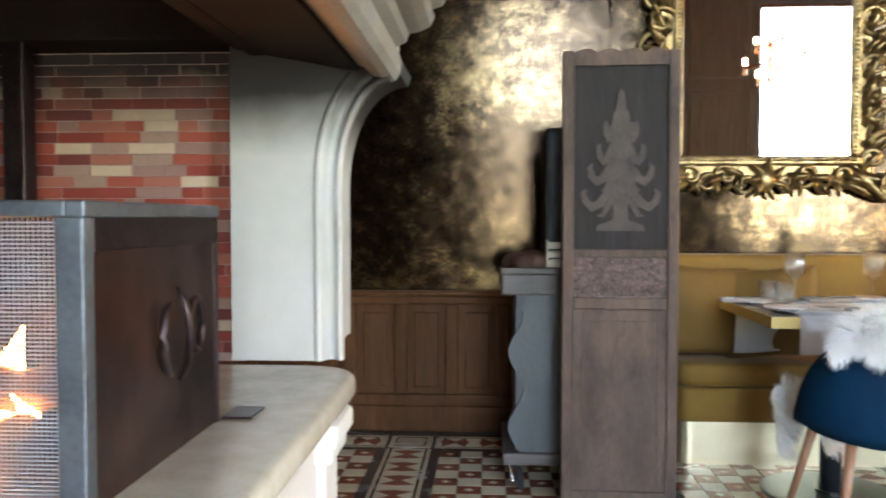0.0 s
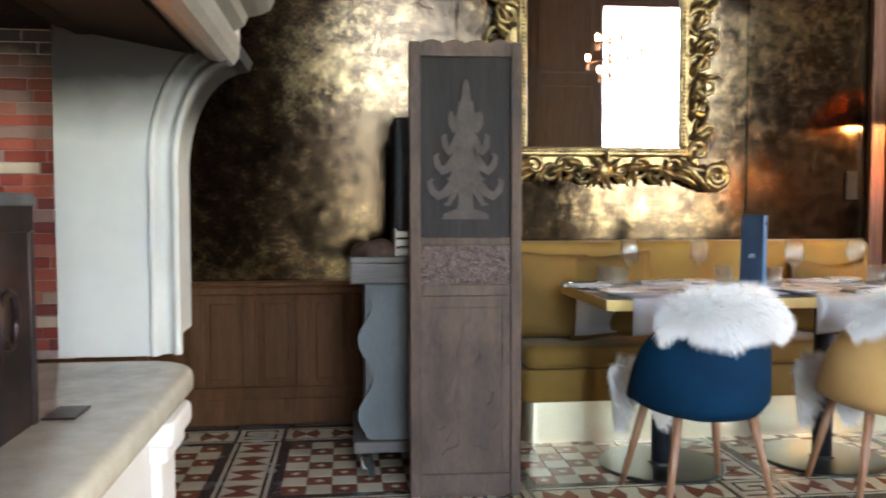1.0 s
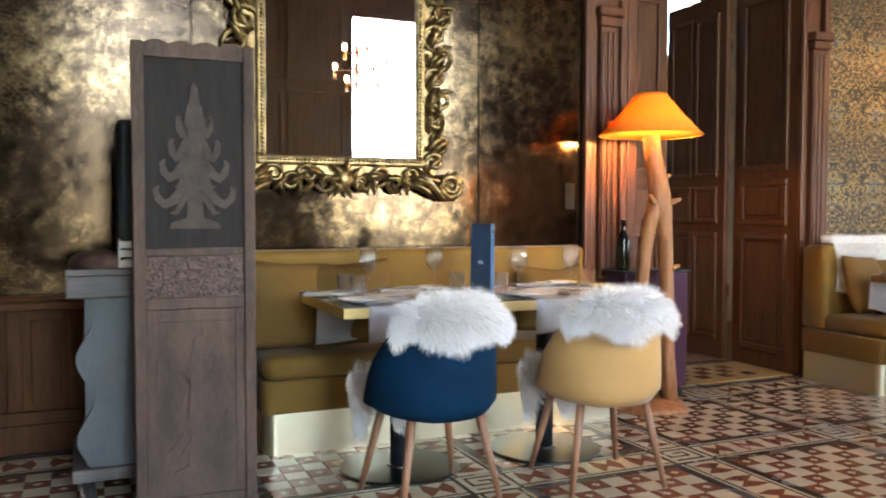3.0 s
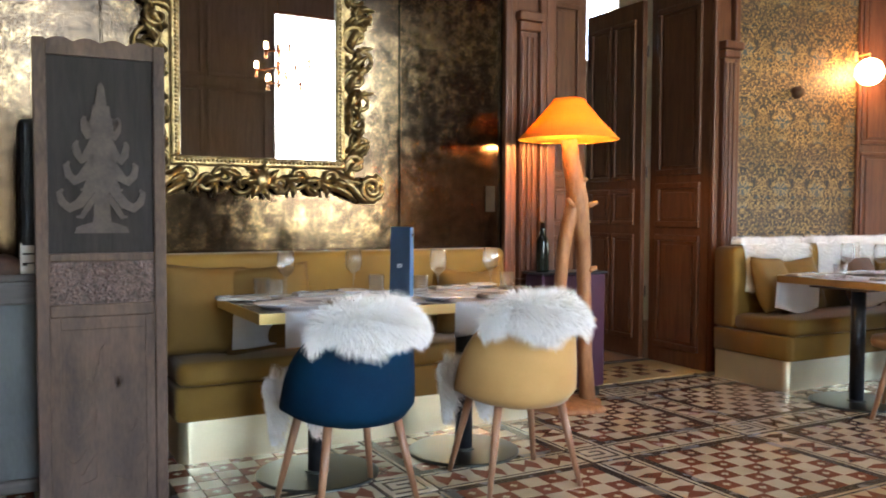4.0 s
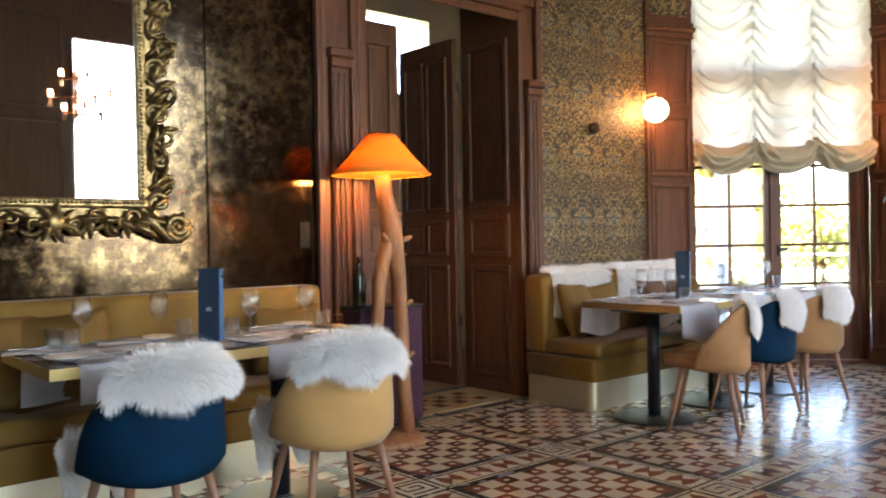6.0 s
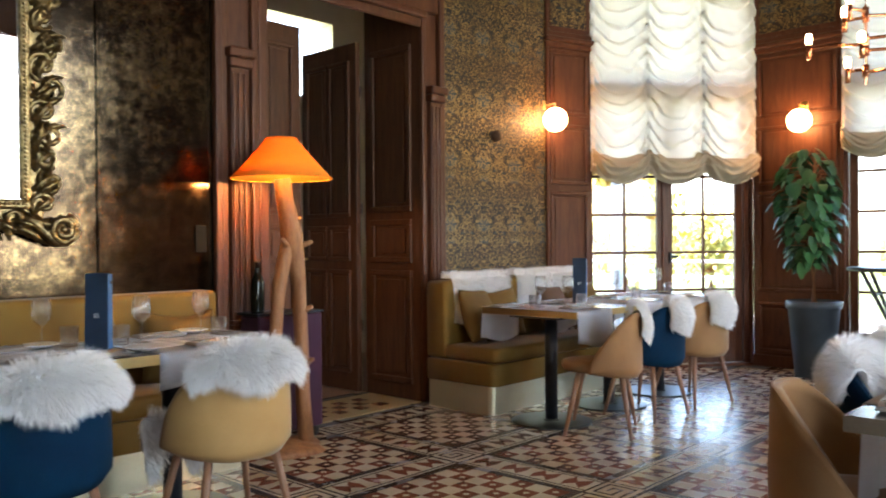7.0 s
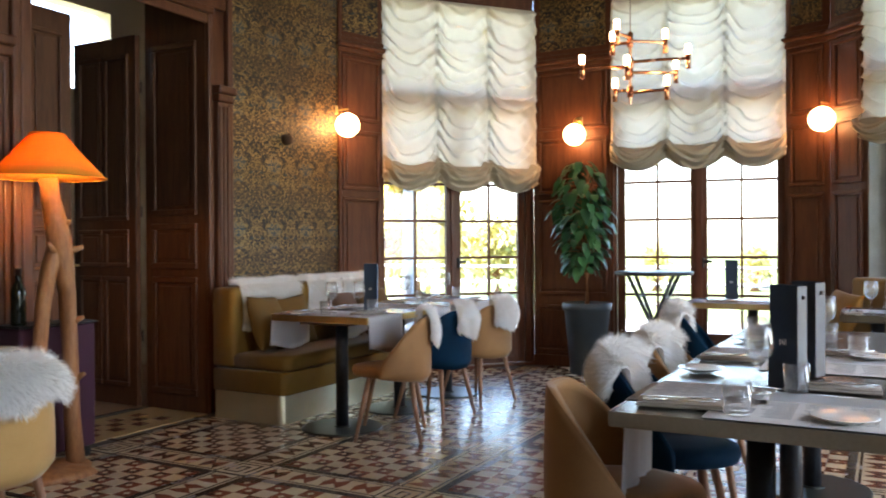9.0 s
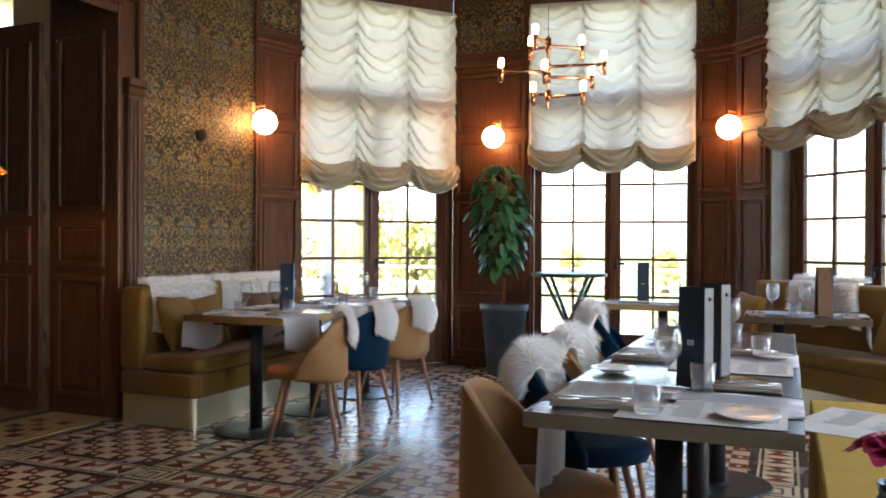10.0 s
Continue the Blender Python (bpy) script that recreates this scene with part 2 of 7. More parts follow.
def pane_glass(name="window_glass", ior=1.3, tint=(1, 1, 1), power=2.2, rough=0.02, glint_veil=0.0):
    n = Nodes(name)
    tr, gl = n.add("ShaderNodeBsdfTransparent", Color=(*tint, 1)), n.add("ShaderNodeBsdfGlossy", Roughness=rough)
    fr = n.t.nodes.new("ShaderNodeLayerWeight")
    gloss = n.math("ADD", (ior - 1.0) * 0.16, n.math("MULTIPLY", n.math("POWER", fr.outputs["Facing"], power), ior - 0.65))
    mx = n.add("ShaderNodeMixShader")
    n.link(gloss, mx.inputs[0])
    n.link(tr.outputs[0], mx.inputs[1])
    n.link(gl.outputs[0], mx.inputs[2])
    surface = mx
    # A little translucent white in the glass, painted in for its bright glints.
    if glint_veil:
        surface = n.add("ShaderNodeMixShader", Fac=glint_veil)
        n.link(mx.outputs[0], surface.inputs[1])
        n.link(n.add("ShaderNodeBsdfTranslucent", Color=(0.95, 0.97, 1.0, 1)).outputs[0], surface.inputs[2])
    n.link(surface.outputs[0], n.out.inputs[0])
    return n.m


def cloth_translucent(name, colour, amount):
    n = Nodes(name)
    v = n.coords("Object")
    weave = n.noise(v, 220, 2)
    c = n.mix(weave, colour, tuple(0.9 * a for a in colour))
    n.base(c)
    n.set(Roughness=0.9)
    n.bump(n.noise(v, 14, 4), 0.25, 0.01)
    tl = n.add("ShaderNodeBsdfTranslucent")
    n.link(c, tl.inputs[0])
    mx = n.add("ShaderNodeMixShader", Fac=amount)
    n.link(n.b.outputs[0], mx.inputs[1])
    n.link(tl.outputs[0], mx.inputs[2])
    n.link(mx.outputs[0], n.out.inputs[0])
    return n.m


def glow(name, colour, strength):
    n = Nodes(name)
    n.base(colour)
    n.set(Emission_Color=(*colour, 1), Emission_Strength=strength, Roughness=0.3)
    return n.m


def shade_cloth():
    n = Nodes("orange_lampshade")
    v = n.coords("Object")
    c = n.mix(n.noise(v, 150, 2), (0.92, 0.40, 0.035), (0.85, 0.34, 0.025))
    n.base(c)
    n.set(Roughness=0.85)
    tl = n.add("ShaderNodeBsdfTranslucent")
    n.link(c, tl.inputs[0])
    mx = n.add("ShaderNodeMixShader", Fac=0.4)
    n.link(n.b.outputs[0], mx.inputs[1])
    n.link(tl.outputs[0], mx.inputs[2])
    n.link(mx.outputs[0], n.out.inputs[0])
    return n.m


def leafy(name, a, b):
    n = Nodes(name)
    r = n.t.nodes.new("ShaderNodeNewGeometry").outputs["Random Per Island"]
    n.base(n.mix(r, a, b))
    n.set(Roughness=0.4)
    n.b.inputs["Subsurface Weight"].default_value = 0.0
    return n.m


def brick_mat():
    n = Nodes("old_brick")
    r = n.t.nodes.new("ShaderNodeObjectInfo").outputs["Random"]
    v = n.coords("World")
    c = n.ramp(r, [(0.0, (0.30, 0.040, 0.022)), (0.2, (0.42, 0.085, 0.045)), (0.36, (0.20, 0.032, 0.025)), (0.5, (0.44, 0.14, 0.085)), (0.62, (0.36, 0.21, 0.17)), (0.75, (0.42, 0.27, 0.20)), (0.9, (0.66, 0.50, 0.34))])
    n.t.nodes["Color Ramp"].color_ramp.interpolation = "CONSTANT"
    c = n.mix(n.math("MULTIPLY", n.noise(v, 34, 5), 0.24), c, (0.20, 0.11, 0.085))
    z = n.add("ShaderNodeSeparateXYZ", Vector=v).outputs[2]
    smoke = n.t.nodes.new("ShaderNodeMapRange")
    n.link(n.math("ADD", z, n.math("MULTIPLY", n.noise(v, 5, 4), 0.16)), smoke.inputs[0])
    smoke.inputs[1].default_value, smoke.inputs[2].default_value = 1.44, 1.62
    n.base(n.mix(smoke.outputs[0], c, (0.03, 0.022, 0.018)))
    n.set(Roughness=0.85)
    n.bump(n.noise(v, 60, 4), 0.5, 0.006)
    return n.m


def soot_top():
    n = Nodes("smoke_stained_stone")
    v = n.coords("World")
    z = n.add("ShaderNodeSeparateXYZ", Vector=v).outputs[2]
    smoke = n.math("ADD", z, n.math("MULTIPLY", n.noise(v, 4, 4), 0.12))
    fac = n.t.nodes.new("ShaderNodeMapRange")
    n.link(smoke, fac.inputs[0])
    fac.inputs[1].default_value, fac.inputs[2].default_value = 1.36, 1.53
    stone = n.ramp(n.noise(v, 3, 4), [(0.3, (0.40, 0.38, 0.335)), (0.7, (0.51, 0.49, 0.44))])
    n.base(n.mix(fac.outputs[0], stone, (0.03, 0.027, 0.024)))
    n.set(Roughness=0.65)
    n.bump(n.noise(v, 30, 4), 0.1, 0.003)
    return n.m


for m_ in (M_BLUE, M_SOOT):
    m_.node_tree.nodes["Principled BSDF"].inputs["Specular IOR Level"].default_value = 0.12
M_RED, M_GOLDWALL, M_DAMASK, M_BRICK = tile_red(), gold_leaf(), damask(), brick_mat()
M_GLASS, M_PANE = pane_glass("clear_glass", 1.4, (0.975, 0.98, 0.985), 2.0, 0.05, 0.03), pane_glass()
M_BOTTLE = Nodes("dark_bottle_glass").m
M_BOTTLE.node_tree.nodes["Principled BSDF"].inputs["Base Color"].default_value = (0.006, 0.01, 0.006, 1)
M_BOTTLE.node_tree.nodes["Principled BSDF"].inputs["Roughness"].default_value = 0.08
M_FUR = cloth_translucent("white_sheepskin", (0.96, 0.95, 0.93), 0.25)
M_BLIND = cloth_translucent("ivory_blind_silk", (0.76, 0.69, 0.58), 0.46)
# Blind silk made tan and near opaque: dimming by bunched layers is painted in.
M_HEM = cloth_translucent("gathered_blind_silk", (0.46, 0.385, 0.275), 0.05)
M_SHADE = shade_cloth()
M_LINING = cloth_translucent("pale_shade_lining", (0.95, 0.80, 0.42), 0.45)
M_GLOBE = glow("opal_globe_glass", (1.0, 0.50, 0.20), 24.0 * LAMPS)
M_BULB = glow("warm_bulb", (1.0, 0.66, 0.34), 40.0 * LAMPS)
M_FLAME = glow("flame", (1.0, 0.36, 0.06), 2.2)
M_LEAF = leafy("glossy_green_leaf", (0.02, 0.075, 0.03), (0.06, 0.18, 0.06))
M_AUTUMN = leafy("autumn_leaves", (0.62, 0.40, 0.07), (0.55, 0.48, 0.12))
M_BUSH = leafy("pale_green_leaves", (0.48, 0.40, 0.10), (0.44, 0.44, 0.18))
M_PETAL = leafy("magenta_petals", (0.42, 0.015, 0.09), (0.62, 0.04, 0.17))
M_SMOKED = soot_top()
M_GILT = grainy("antique_gilding", (0.022, 0.013, 0.006), (0.46, 0.32, 0.14), 0.34, 0.9, 22, 0.4)
M_MIRROR = Nodes("mirror_silver").m
_p = M_MIRROR.node_tree.nodes["Principled BSDF"]
_p.inputs["Base Color"].default_value, _p.inputs["Metallic"].default_value, _p.inputs["Roughness"].default_value = (0.86, 0.85, 0.82, 1), 1.0, 0.015
M_GRASS = grainy("lawn", (0.10, 0.14, 0.04), (0.20, 0.24, 0.08), 0.9, 0, 0.6, 0.3, where="World")
M_TERRACE = grainy("pale_terrace_stone", (0.45, 0.44, 0.42), (0.58, 0.57, 0.55), 0.8, 0, 2, 0.2, where="World")
M_POST = grainy("grey_painted_metal", (0.22, 0.23, 0.25), (0.30, 0.31, 0.33), 0.5, 0.2, 5, 0.05)
M_YELLOWCLOTH = grainy("yellow_cloth", (0.36, 0.22, 0.015), (0.46, 0.30, 0.03), 0.85, 0, 6, 0.2, fine=260)
M_BREAD = grainy("dark_crust", (0.035, 0.018, 0.012), (0.11, 0.05, 0.03), 0.75, 0, 25, 0.8)
M_CRATE = grainy("whitewashed_slats", (0.5, 0.46, 0.4), (0.65, 0.6, 0.53), 0.7, 0, 14, 0.2)
M_RUBBER = grainy("black_rubber", (0.015, 0.015, 0.015), (0.03, 0.03, 0.03), 0.7, 0, 20, 0.1)
M_CHROME = grainy("chrome", (0.6, 0.6, 0.62), (0.7, 0.7, 0.72), 0.15, 1.0, 10, 0.01)
M_BLUEGLASS = grainy("blue_glaze", (0.02, 0.07, 0.16), (0.04, 0.11, 0.24), 0.2, 0, 5, 0.02)



def smoked_mesh():
    """Dense, rust-stained wire cloth: mostly dark metal, a little open."""
    n = Nodes("smoked_wire_cloth")
    v = n.coords("Object")
    n.base(n.ramp(n.noise(v, 6, 5), [(0.35, (0.012, 0.011, 0.013)), (0.7, (0.075, 0.05, 0.046))]))
    n.set(Metallic=0.6, Roughness=0.38)
    mx = n.add("ShaderNodeMixShader", Fac=0.84)
    n.link(n.add("ShaderNodeBsdfTransparent").outputs[0], mx.inputs[1])
    n.link(n.b.outputs[0], mx.inputs[2])
    n.link(mx.outputs[0], n.out.inputs[0])
    return n.m


M_WIRECLOTH = smoked_mesh()

# ---- mesh helpers ----


def mesh_of(name, bm, mats, smooth=False):
    me = bpy.data.meshes.new(name)
    if smooth:
        for f in bm.faces:
            f.smooth = True
    bm.to_mesh(me)
    bm.free()
    for m in mats if isinstance(mats, (list, tuple)) else (mats,):
        me.materials.append(m)
    return me


def part(name, bm, material, parent=None, label="", smooth=False, m=None):
    ob = new(name, mesh_of(name, bm, material, smooth))
    if parent is not None:
        ob.parent = parent
    if m is not None:
        ob.matrix_basis = m
    if label:
        ob["label"] = label
    return ob


def thing(name, m=None, label="", category="", group="", kind=""):
    ob = new(name)
    ob.empty_display_size = 0.1
    if m is not None:
        ob.matrix_basis = m
    return tagged(ob, label, category, group, kind)


def box(bm, lo, hi, bevel=0.0, m=None):
    c = [(a + b) / 2 for a, b in zip(lo, hi)]
    s = [abs(b - a) for a, b in zip(lo, hi)]
    r = bmesh.ops.create_cube(bm, size=1.0, matrix=Matrix.Translation(c) @ Matrix.Diagonal((*s, 1)))
    vs = r["verts"]
    if bevel:
        es = list({e for v in vs for e in v.link_edges})
        out = bmesh.ops.bevel(bm, geom=es, offset=min(bevel, 0.45 * min(s)), segments=2, profile=0.5, affect="EDGES")
        vs = list({v for f in out["faces"] for v in f.verts} | {v for v in vs if v.is_valid})
    if m is not None:
        bmesh.ops.transform(bm, matrix=m, verts=vs)
    return vs


def boxed(lo, hi, bevel=0.0, m=None):
    bm = bmesh.new()
    box(bm, lo, hi, bevel, m)
    return bm


def lathe(profile, seg=24, m=None, bm=None):
    """Turn (radius, z) pairs round z."""
    bm = bm or bmesh.new()
    rings = []
    for r, z in profile:
        ring = []
        for i in range(seg):
            a = 2 * math.pi * i / seg
            p = Vector((r * math.cos(a), r * math.sin(a), z))
            ring.append(bm.verts.new(m @ p if m is not None else p))
        rings.append(ring)
    for a, b in zip(rings, rings[1:]):
        for i in range(seg):
            bm.faces.new((a[i], a[(i + 1) % seg], b[(i + 1) % seg], b[i]))
    if profile[0][0] > 1e-4:
        bm.faces.new(rings[0][::-1])
    if profile[-1][0] > 1e-4:
        bm.faces.new(rings[-1])
    return bm


def tube(points, radii, seg=8, bm=None, flat=1.0):
    """A round bar along points."""
    bm = bm or bmesh.new()
    pts = [Vector(p) for p in points]
    rings, up = [], Vector((0.03, 0.02, 1))
    for i, p in enumerate(pts):
        d = (pts[min(i + 1, len(pts) - 1)] - pts[max(i - 1, 0)]).normalized()
        side = d.cross(up)
        if side.length < 1e-3:
            side = d.cross(Vector((1, 0, 0)))
        side.normalize()
        top = side.cross(d)
        r = radii[i] if isinstance(radii, (list, tuple)) else radii
        rings.append([bm.verts.new(p + r * (math.cos(2 * math.pi * k / seg) * side + flat * math.sin(2 * math.pi * k / seg) * top)) for k in range(seg)])
    for a, b in zip(rings, rings[1:]):
        for i in range(seg):
            bm.faces.new((a[i], a[(i + 1) % seg], b[(i + 1) % seg], b[i]))
    bm.faces.new(rings[0][::-1])
    bm.faces.new(rings[-1])
    return bm


def prism(poly, axis, a, b, bm=None):
    """Extrude a polygon of (u, v) along an axis from a to b. axis x: (y, z); y: (x, z); z: (x, y)."""
    bm = bm or bmesh.new()

    def at(u, v, w):
        return {"x": (w, u, v), "y": (u, w, v), "z": (u, v, w)}[axis]

    lo = [bm.verts.new(at(u, v, a)) for u, v in poly]
    hi = [bm.verts.new(at(u, v, b)) for u, v in poly]
    n = len(poly)
    for i in range(n):
        bm.faces.new((lo[i], lo[(i + 1) % n], hi[(i + 1) % n], hi[i]))
    bm.faces.new(lo[::-1])
    bm.faces.new(hi)
    bmesh.ops.recalc_face_normals(bm, faces=bm.faces)
    return bm


def raised(bm, x0, x1, z0, z1, y=0.0, depth=0.02, edge=0.035):
    """A moulded panel in the plane y, facing -y: a raised rim and a bevelled field."""
    for lo, hi in (((x0, z0), (x1, z0 + edge)), ((x0, z1 - edge), (x1, z1)), ((x0, z0 + edge), (x0 + edge, z1 - edge)), ((x1 - edge, z0 + edge), (x1, z1 - edge))):
        box(bm, (lo[0], y - depth, lo[1]), (hi[0], y, hi[1]), 0.008)
    box(bm, (x0 + edge * 1.6, y - depth * 0.55, z0 + edge * 1.6), (x1 - edge * 1.6, y, z1 - edge * 1.6), 0.01)

# ---- structure ----
WALL, CEIL, SOUTHY, WESTX = 4.35, 4.6, -3.0, -1.9
P, FX, FY = 1.03, 2.70, 3.08


def structure(name, bm, mat, label, category, smooth=False):
    return tagged(part(name, bm, mat, None, "", smooth), label, category, kind="structure")


structure("ground", boxed((-300, -300, -0.7), (300, 300, -0.45)), M_GRASS, "pale autumn lawn stretching away outside the windows", "ground")
structure("terrace", boxed((5.2, -6, -0.44), (15, 9, -0.12)), M_TERRACE, "pale stone terrace outside the bay windows", "pavement")
floor = structure("floor", boxed((-2.2, -3.3, -0.12), (8.9, 5.0, -0.006)), M_GROUT, "dark grout bed under patterned encaustic floor tiles", "floor")
structure("hall_floor", boxed((2.0, 5.0, -0.12), (7.1, 7.0, -0.002)), M_HALLFLOOR, "warm brown wooden floor of the hall beyond the door", "floor")
# Ceiling is out of view; its dark wood is chosen to reduce bounced light.
structure("ceiling", boxed((-2.2, -3.3, CEIL), (9.3, 7.0, CEIL + 0.2)), M_DOOR, "unseen ceiling in dark brown wood that cuts fill light", "ceiling")

bm = boxed((-2.2, WALL, -0.1), (2.96, WALL + 0.6, CEIL))
structure("wall_north", bm, M_GOLDWALL, "burnished dark gold-leaf wall with cloudy reflections", "wall")
bm = boxed((2.96, WALL, -0.1), (3.34, WALL + 0.62, CEIL))
box(bm, (3.34, WALL, 3.2), (4.76, WALL + 0.62, CEIL))
box(bm, (4.76, WALL, -0.1), (5.0, WALL + 0.62, CEIL))
structure("wall_doorway", bm, M_WOOD, "brown wooden wall piers round the tall doorway", "wall")
structure("wall_wallpaper", boxed((5.0, WALL, -0.1), (6.45, WALL + 0.5, CEIL)), M_DAMASK, "blue and gold damask wallpaper wall", "wall")
# Closes the room unseen; dark wood here keeps the bounced fill low.
bm = boxed((WESTX - 0.3, SOUTHY - 0.3, -0.1), (WESTX, WALL, CEIL))
structure("wall_west", bm, M_WOOD, "unseen dark brown wall behind the fireplace that cuts fill light", "wall")
bm = bmesh.new()
for x0, x1, z0, z1 in ((WESTX, 0.15, -0.1, CEIL), (1.75, 3.7, -0.1, CEIL), (5.3, 6.6, -0.1, CEIL), (0.15, 1.75, -0.1, 0.38), (3.7, 5.3, -0.1, 0.38), (0.15, 1.75, 4.05, CEIL), (3.7, 5.3, 4.05, CEIL)):
    box(bm, (x0, SOUTHY - 0.3, z0), (x1, SOUTHY, z1))
for x0, x1 in ((1.85, 2.7), (2.76, 3.6), (5.4, 6.3), (-0.75, 0.05)):
    for z0, z1 in ((0.25, 0.95), (1.1, 2.9), (3.05, 4.3)):
        for d0, d1 in (((x0, z0), (x1, z0 + 0.045)), ((x0, z1 - 0.045), (x1, z1)), ((x0, z0 + 0.046), (x0 + 0.045, z1 - 0.046)), ((x1 - 0.045, z0 + 0.046), (x1, z1 - 0.046))):
            box(bm, (d0[0], SOUTHY + 0.0005, d0[1]), (d1[0], SOUTHY + 0.03, d1[1]), 0.008)
structure("wall_south", bm, M_SOUTHWALL, "brown wooden wall with two tall bright windows", "wall")
HX, HT = 5.96, 3.56
bm = boxed((2.0, 6.8, -0.1), (5.0, 7.0, CEIL))
box(bm, (5.0, 6.8, -0.1), (HX, 7.0, 2.75))
box(bm, (5.0, 6.8, HT), (HX, 7.0, CEIL))
box(bm, (HX, 6.8, -0.1), (7.2, 7.0, CEIL))
box(bm, (1.9, 4.97, -0.1), (2.1, 6.8, CEIL))
box(bm, (7.0, 4.85, -0.1), (7.2, 6.8, CEIL))
structure("wall_hall", bm, M_HALL, "cream hall wall with a bright window", "wall")

# bay: corners of the inner faces; windows stand between some of them
BAY = [(6.40, 4.35), (6.92, 4.18), (8.16, 3.14), (8.16, 2.31), (8.38, 0.77), (8.22, 0.38), (7.90, 0.08), (6.66, -1.09), (6.4, -1.5), (6.4, -3.0)]
BAY_WINDOWS = {1: 1, 3: 2, 6: 3}
WTOP, WT = 3.62, 0.32


def frame_of(p, q):
    """Local frame of a wall face: x along it, y outwards, z up; and its length."""
    p, q = Vector((*p, 0)), Vector((*q, 0))
    d = (q - p).normalized()
    out = Vector((-d.y, d.x, 0))
    if out.dot((p + q) / 2 - Vector((4, 1.5, 0))) < 0:
        out = -out
    m = Matrix(((d.x, out.x, 0, p.x), (d.y, out.y, 0, p.y), (0, 0, 1, 0), (0, 0, 0, 1)))
    return m, (q - p).length


def panelled(name, p, q, label, upper=True):
    """A wooden wall face with stacked raised panels, a cornice and a dark papered panel above."""
    m, w = frame_of(p, q)
    bm = boxed((0, 0.004, -0.1), (w, WT, CEIL))
    ob = tagged(part(name, bm, M_WOOD, None, "", False, m), label, "wall", kind="structure")
    for z0, z1 in ((0.14, 0.62), (0.72, 1.68), (1.74, 2.30), (2.38, 2.98)):
        bm = bmesh.new()
        raised(bm, 0.05, w - 0.05, z0, z1)
        part("panel", bm, M_WOOD, ob)
    part("skirting", boxed((0.0, -0.02, 0), (w, 0.003, 0.11), 0.008), M_WOOD, ob)
    bm = boxed((0, -0.03, 3.0), (w, 0.003, 3.05), 0.01)
    box(bm, (-0.01, -0.055, 3.05), (w + 0.01, 0.003, 3.10), 0.015)
    box(bm, (0, -0.02, 3.1), (w, 0.003, 3.15), 0.008)
    part("cornice", bm, M_WOOD, ob)
    bm = boxed((0.07, -0.006, 3.2), (w - 0.07, 0.003, 3.75))
    part("paper_panel", bm, M_DAMASK, ob, "dark papered panel above the cornice")
    bm = boxed((0, -0.02, 3.76), (w, 0.003, 3.82), 0.01)
    part("moulding", bm, M_WOOD, ob)
    return ob


def sash(bm, x0, x1, zs, y0, y1, bar=0.026):
    """Glazing bars of one leaf between x0 and x1."""
    mid = (x0 + x1) / 2
    box(bm, (mid - bar / 2, y0, zs[0]), (mid + bar / 2, y1, zs[-1]), 0.006)
    for z in zs[1:-1]:
        box(bm, (x0, y0 + 0.003, z - bar / 2), (x1, y1 - 0.003, z + bar / 2), 0.006)


